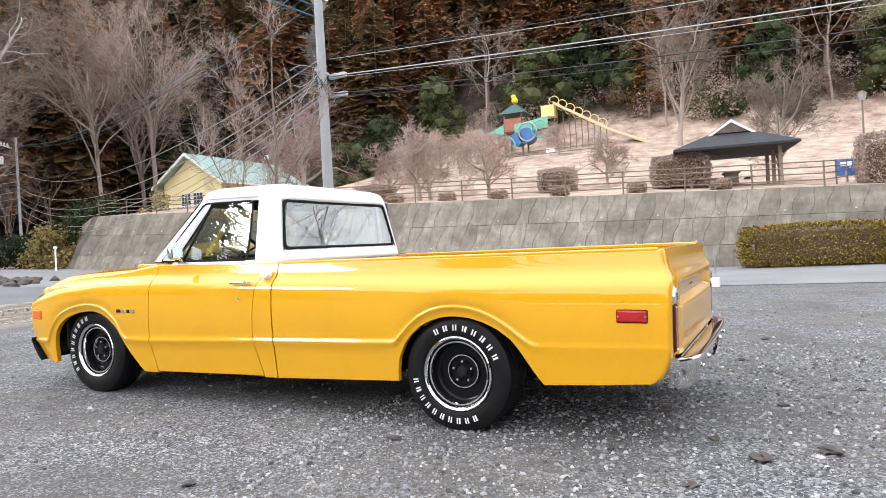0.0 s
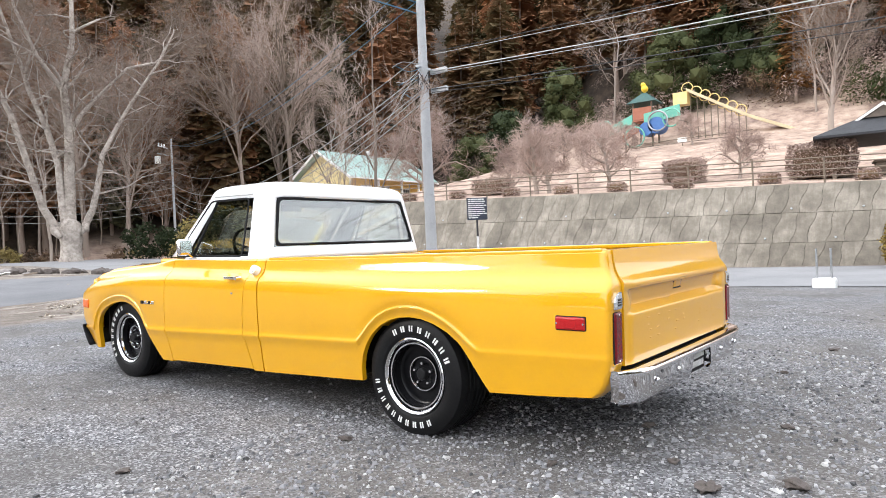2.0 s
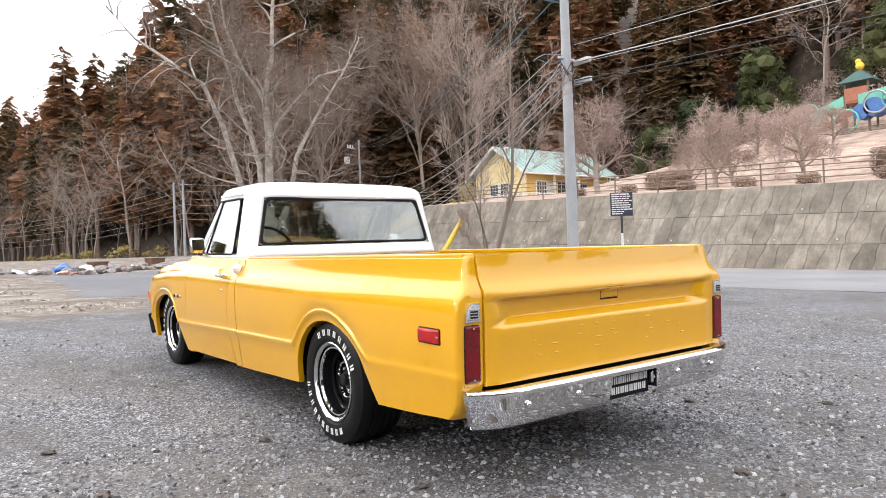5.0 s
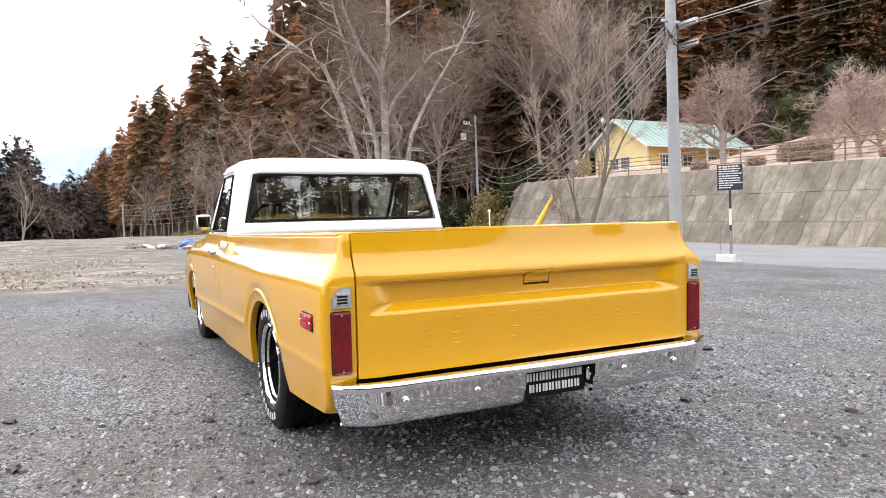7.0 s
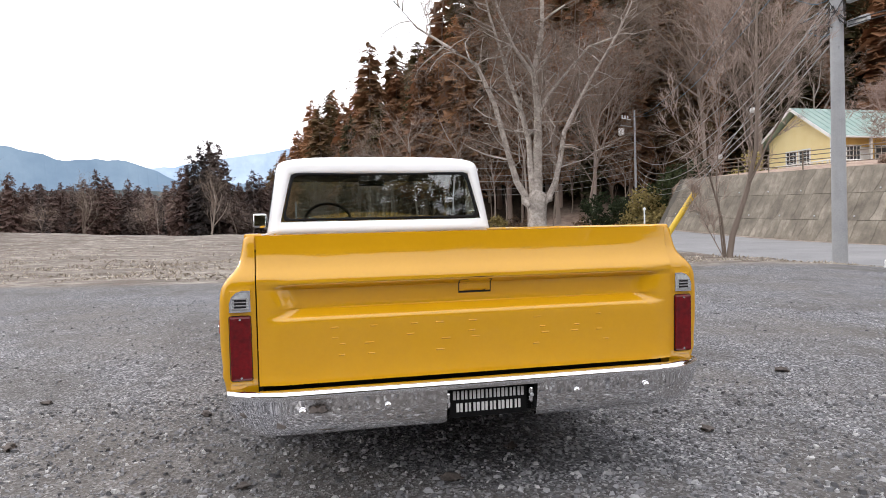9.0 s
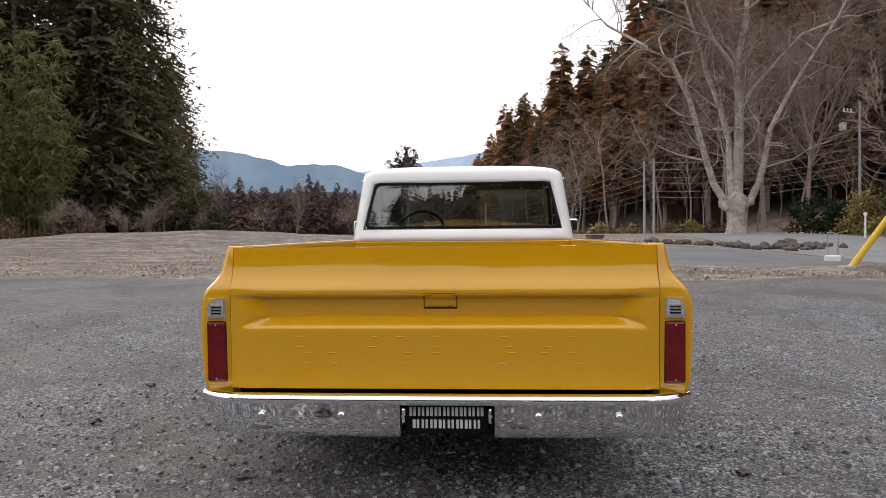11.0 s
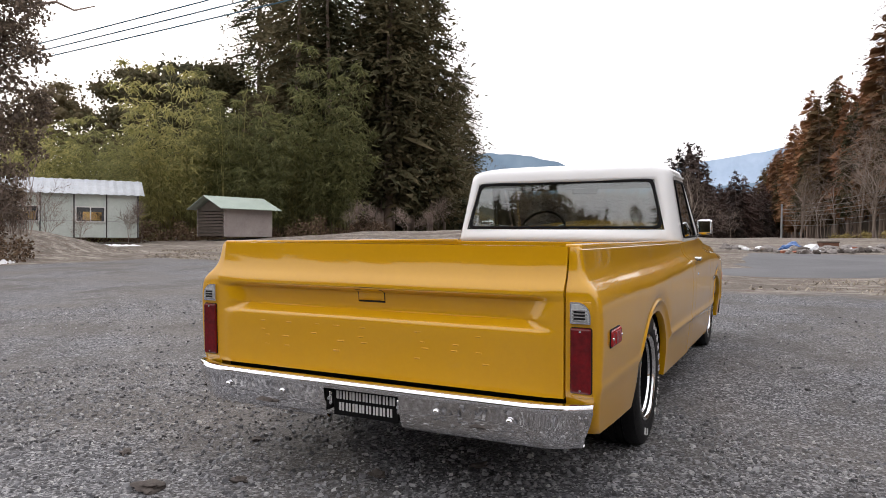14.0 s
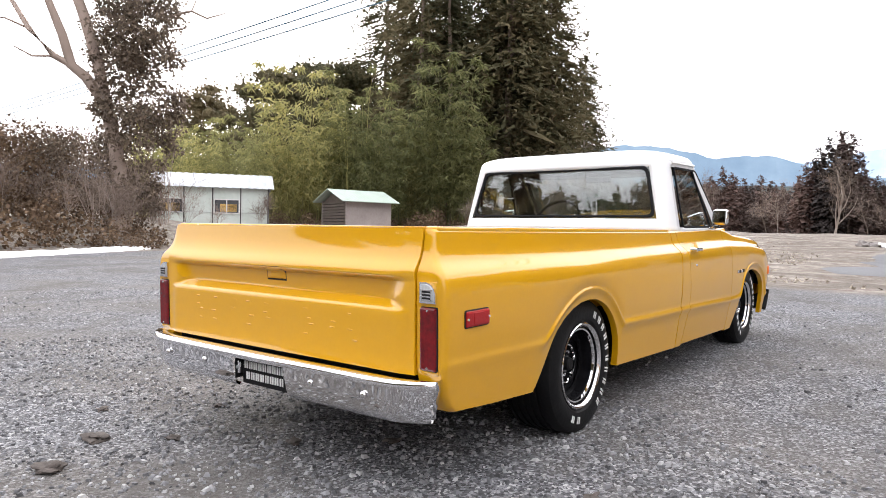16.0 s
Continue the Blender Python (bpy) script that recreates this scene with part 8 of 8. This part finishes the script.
for x, y, s in ((3.75, 31.0, 0.55), (6.6, 32.6, 0.6)):
    cr = thing("rusty_bin", "rusty brown metal bin among the rubble", "bin", place(x, y, 1, 20))
    part("body", boxed((0, 0, s * 0.3), (s * 1.2, s, s * 0.65), 0.03), M_RUST, cr)
    part("rim", boxed((0, 0, s * 0.63), (s * 1.28, s * 1.08, 0.06), 0.02), M_DKTIMBER, cr)

# dead grass and litter along the field's edge, too many to count
dg = random.Random(91)
spots = []
for k in range(24000):
    x = dg.uniform(-24, 14)
    y = 10.6 + 0.28 * max(0.0, -x) * 0.9 + abs(dg.gauss(0, 7.0)) + 1.2 * noise.noise((x * 0.4, 3, 1))
    if x > -0.5 and 13.5 < y < 28:
        continue
    if noise.noise((x * 0.5, y * 0.8, 6)) < -0.05:
        continue
    spots.append((Vector((x, y, ground_z(x, y) + 0.01)), Vector((dg.gauss(0, 0.5), dg.gauss(0, 0.5), 0.5)), dg.uniform(0.4, 1.5)))
M_DRYGRASS = leafy("dead_grass", [(0.1, (0.20, 0.165, 0.13)), (0.5, (0.44, 0.385, 0.315)), (0.9, (0.70, 0.63, 0.53))])
tagged(part_mesh("dry_grass", tufts("dry_grass", dg, spots, 0.075, lean=0.2, needle=True), M_DRYGRASS), "dead straw-coloured grass and litter at the field's edge", "grass", kind="stuff")

# loose clods and stones on the lot
for k, (x, y, s) in enumerate([(-0.9, -0.39, 0.085), (-0.67, -0.70, 0.08), (1.33, 0.43, 0.05), (-1.2, 1.53, 0.05), (-0.09, 0.16, 0.06), (-0.62, -0.15, 0.05), (0.28, 0.46, 0.05), (-2.1, 1.2, 0.06), (-1.4, -0.1, 0.05), (-2.2, 2.1, 0.045), (0.3, -0.5, 0.05), (-0.25, -1.2, 0.05), (1.9, -0.2, 0.05), (2.6, 1.4, 0.06), (-0.95, 0.35, 0.04), (-1.65, -0.9, 0.06), (0.9, -1.0, 0.04), (3.2, -0.4, 0.06)]):
    ob = part("earth_clod", lump(bmesh.new(), (0, 0, 0), (s * 0.75, s * 0.5, s * 0.25), k, 0.9, 3), M_CLOD)
    ob.matrix_basis = pose(x, y, ground_z(x, y) + s * 0.2, 0, 0, 40 * k)
    tagged(smooth(ob, 50), "dark damp clod of earth on the gravel", "clod", "clods on the gravel")

# gravel: loose angular stones over the near lot
m, n, l, b = material("loose_gravel", 0.85)
geo = n.new("ShaderNodeNewGeometry")
l.new(ramp(n, l, geo.outputs["Random Per Island"], [(0.0, (0.055, 0.055, 0.058)), (0.3, (0.15, 0.151, 0.16)), (0.75, (0.26, 0.261, 0.272)), (1.0, (0.45, 0.45, 0.445))]), b.inputs["Base Color"])
M_STONE = m
gr = np.random.default_rng(11)
COUNT, NEAR = 50000, 28000  # the nearer ones lie densest round the truck's tail
ang, rad = gr.uniform(0, 2 * np.pi, COUNT), np.sqrt(gr.uniform(0, 1, COUNT))
near = np.arange(COUNT) < NEAR
sx = np.where(near, -0.7, -0.8) + np.cos(ang) * rad * np.where(near, 3.7, 7.6)
sy = np.where(near, -0.2, 0.3) + np.sin(ang) * rad * np.where(near, 2.3, 7.6)
size = gr.gamma(2.2, 0.0037, COUNT).clip(0.003, 0.02)
wv = 2 * np.pi * np.arange(4) / 4
unit = np.concatenate([np.stack([np.cos(wv), np.sin(wv), np.full(4, -0.3)], 1), np.stack([0.62 * np.cos(wv), 0.62 * np.sin(wv), np.full(4, 0.42)], 1)])
quads = [(i, (i + 1) % 4, 4 + (i + 1) % 4, 4 + i) for i in range(4)] + [(4, 5, 6, 7)]
verts, faces = [], []
jit = gr.uniform(0.55, 1.4, (COUNT, 8, 3))
rot, flat_ = gr.uniform(0, 2 * np.pi, COUNT), gr.uniform(0.55, 1.0, COUNT)
for i in range(COUNT):
    p = unit * jit[i] * size[i]
    c, s = math.cos(rot[i]), math.sin(rot[i])
    x = p[:, 0] * c - p[:, 1] * flat_[i] * s + sx[i]
    y = p[:, 0] * s + p[:, 1] * flat_[i] * c + sy[i]
    z = p[:, 2] - 0.03 + 0.0236 * sy[i] + 0.012 * noise.noise((sx[i] * 0.9, sy[i] * 0.9, 3)) + 0.008 * noise.noise((sx[i] * 3, sy[i] * 3, 7)) + size[i] * 0.2
    verts.extend(zip(x, y, z))
    faces.extend(tuple(8 * i + j for j in q) for q in quads)
me = bpy.data.meshes.new("gravel")
me.from_pydata(verts, [], faces)
tagged(part_mesh("gravel", me, M_STONE), "loose grey angular gravel stones on the lot", "gravel", kind="stuff")

# blocks of the retaining wall, proud of the recessed joints
TIERS, BW = 3, 0.70
for tier in range(TIERS):
    f0, f1 = tier / TIERS + 0.0022, (tier + 1) / TIERS - 0.0022
    k = 0
    while -4.7 + BW * (k + 1) < 46.2:
        y0, y1 = -4.7 + BW * k + 0.009, -4.7 + BW * (k + 1) - 0.009
        bm = bmesh.new()
        zig = (-0.03, 0.085, 0.085, -0.03, -0.03)
        us = (0.0, 0.24, 0.50, 0.76, 1.0)
        left = [(y0 + (z if (k + tier) % 2 else -z), f0 + (f1 - f0) * u) for z, u in zip(zig, us)]
        right = [(y1 + (z if (k + 1 + tier) % 2 else -z), f0 + (f1 - f0) * u) for z, u in zip(zig, us)]
        dpt = 0.035 + 0.012 * ((k * 7 + tier * 3) % 5) / 5
        A = [[bm.verts.new(on_wall(y, f, 0.0)) for y, f in side_] for side_ in (left, right)]
        B = [[bm.verts.new(on_wall(y, f, dpt)) for y, f in side_] for side_ in (left, right)]
        for i in range(4):
            bm.faces.new((B[0][i], B[1][i], B[1][i + 1], B[0][i + 1]))
            bm.faces.new((A[0][i], B[0][i], B[0][i + 1], A[0][i + 1]))
            bm.faces.new((B[1][i], A[1][i], A[1][i + 1], B[1][i + 1]))
        bm.faces.new((A[0][4], B[0][4], B[1][4], A[1][4]))
        bm.faces.new((A[0][0], A[1][0], B[1][0], B[0][0]))
        bmesh.ops.recalc_face_normals(bm, faces=bm.faces)
        part("block", bm, M_BLOCK, retaining)
        if k % 4 == (0, 2, 1)[tier]:
            ym, fm = (y0 + y1) / 2, f0 + (f1 - f0) * 0.14
            part("weep_pipe", cone(bmesh.new(), on_wall(ym, fm, 0.02), on_wall(ym, fm, 0.085), 0.05, 0.045, 10), M_POLE, retaining)
        k += 1
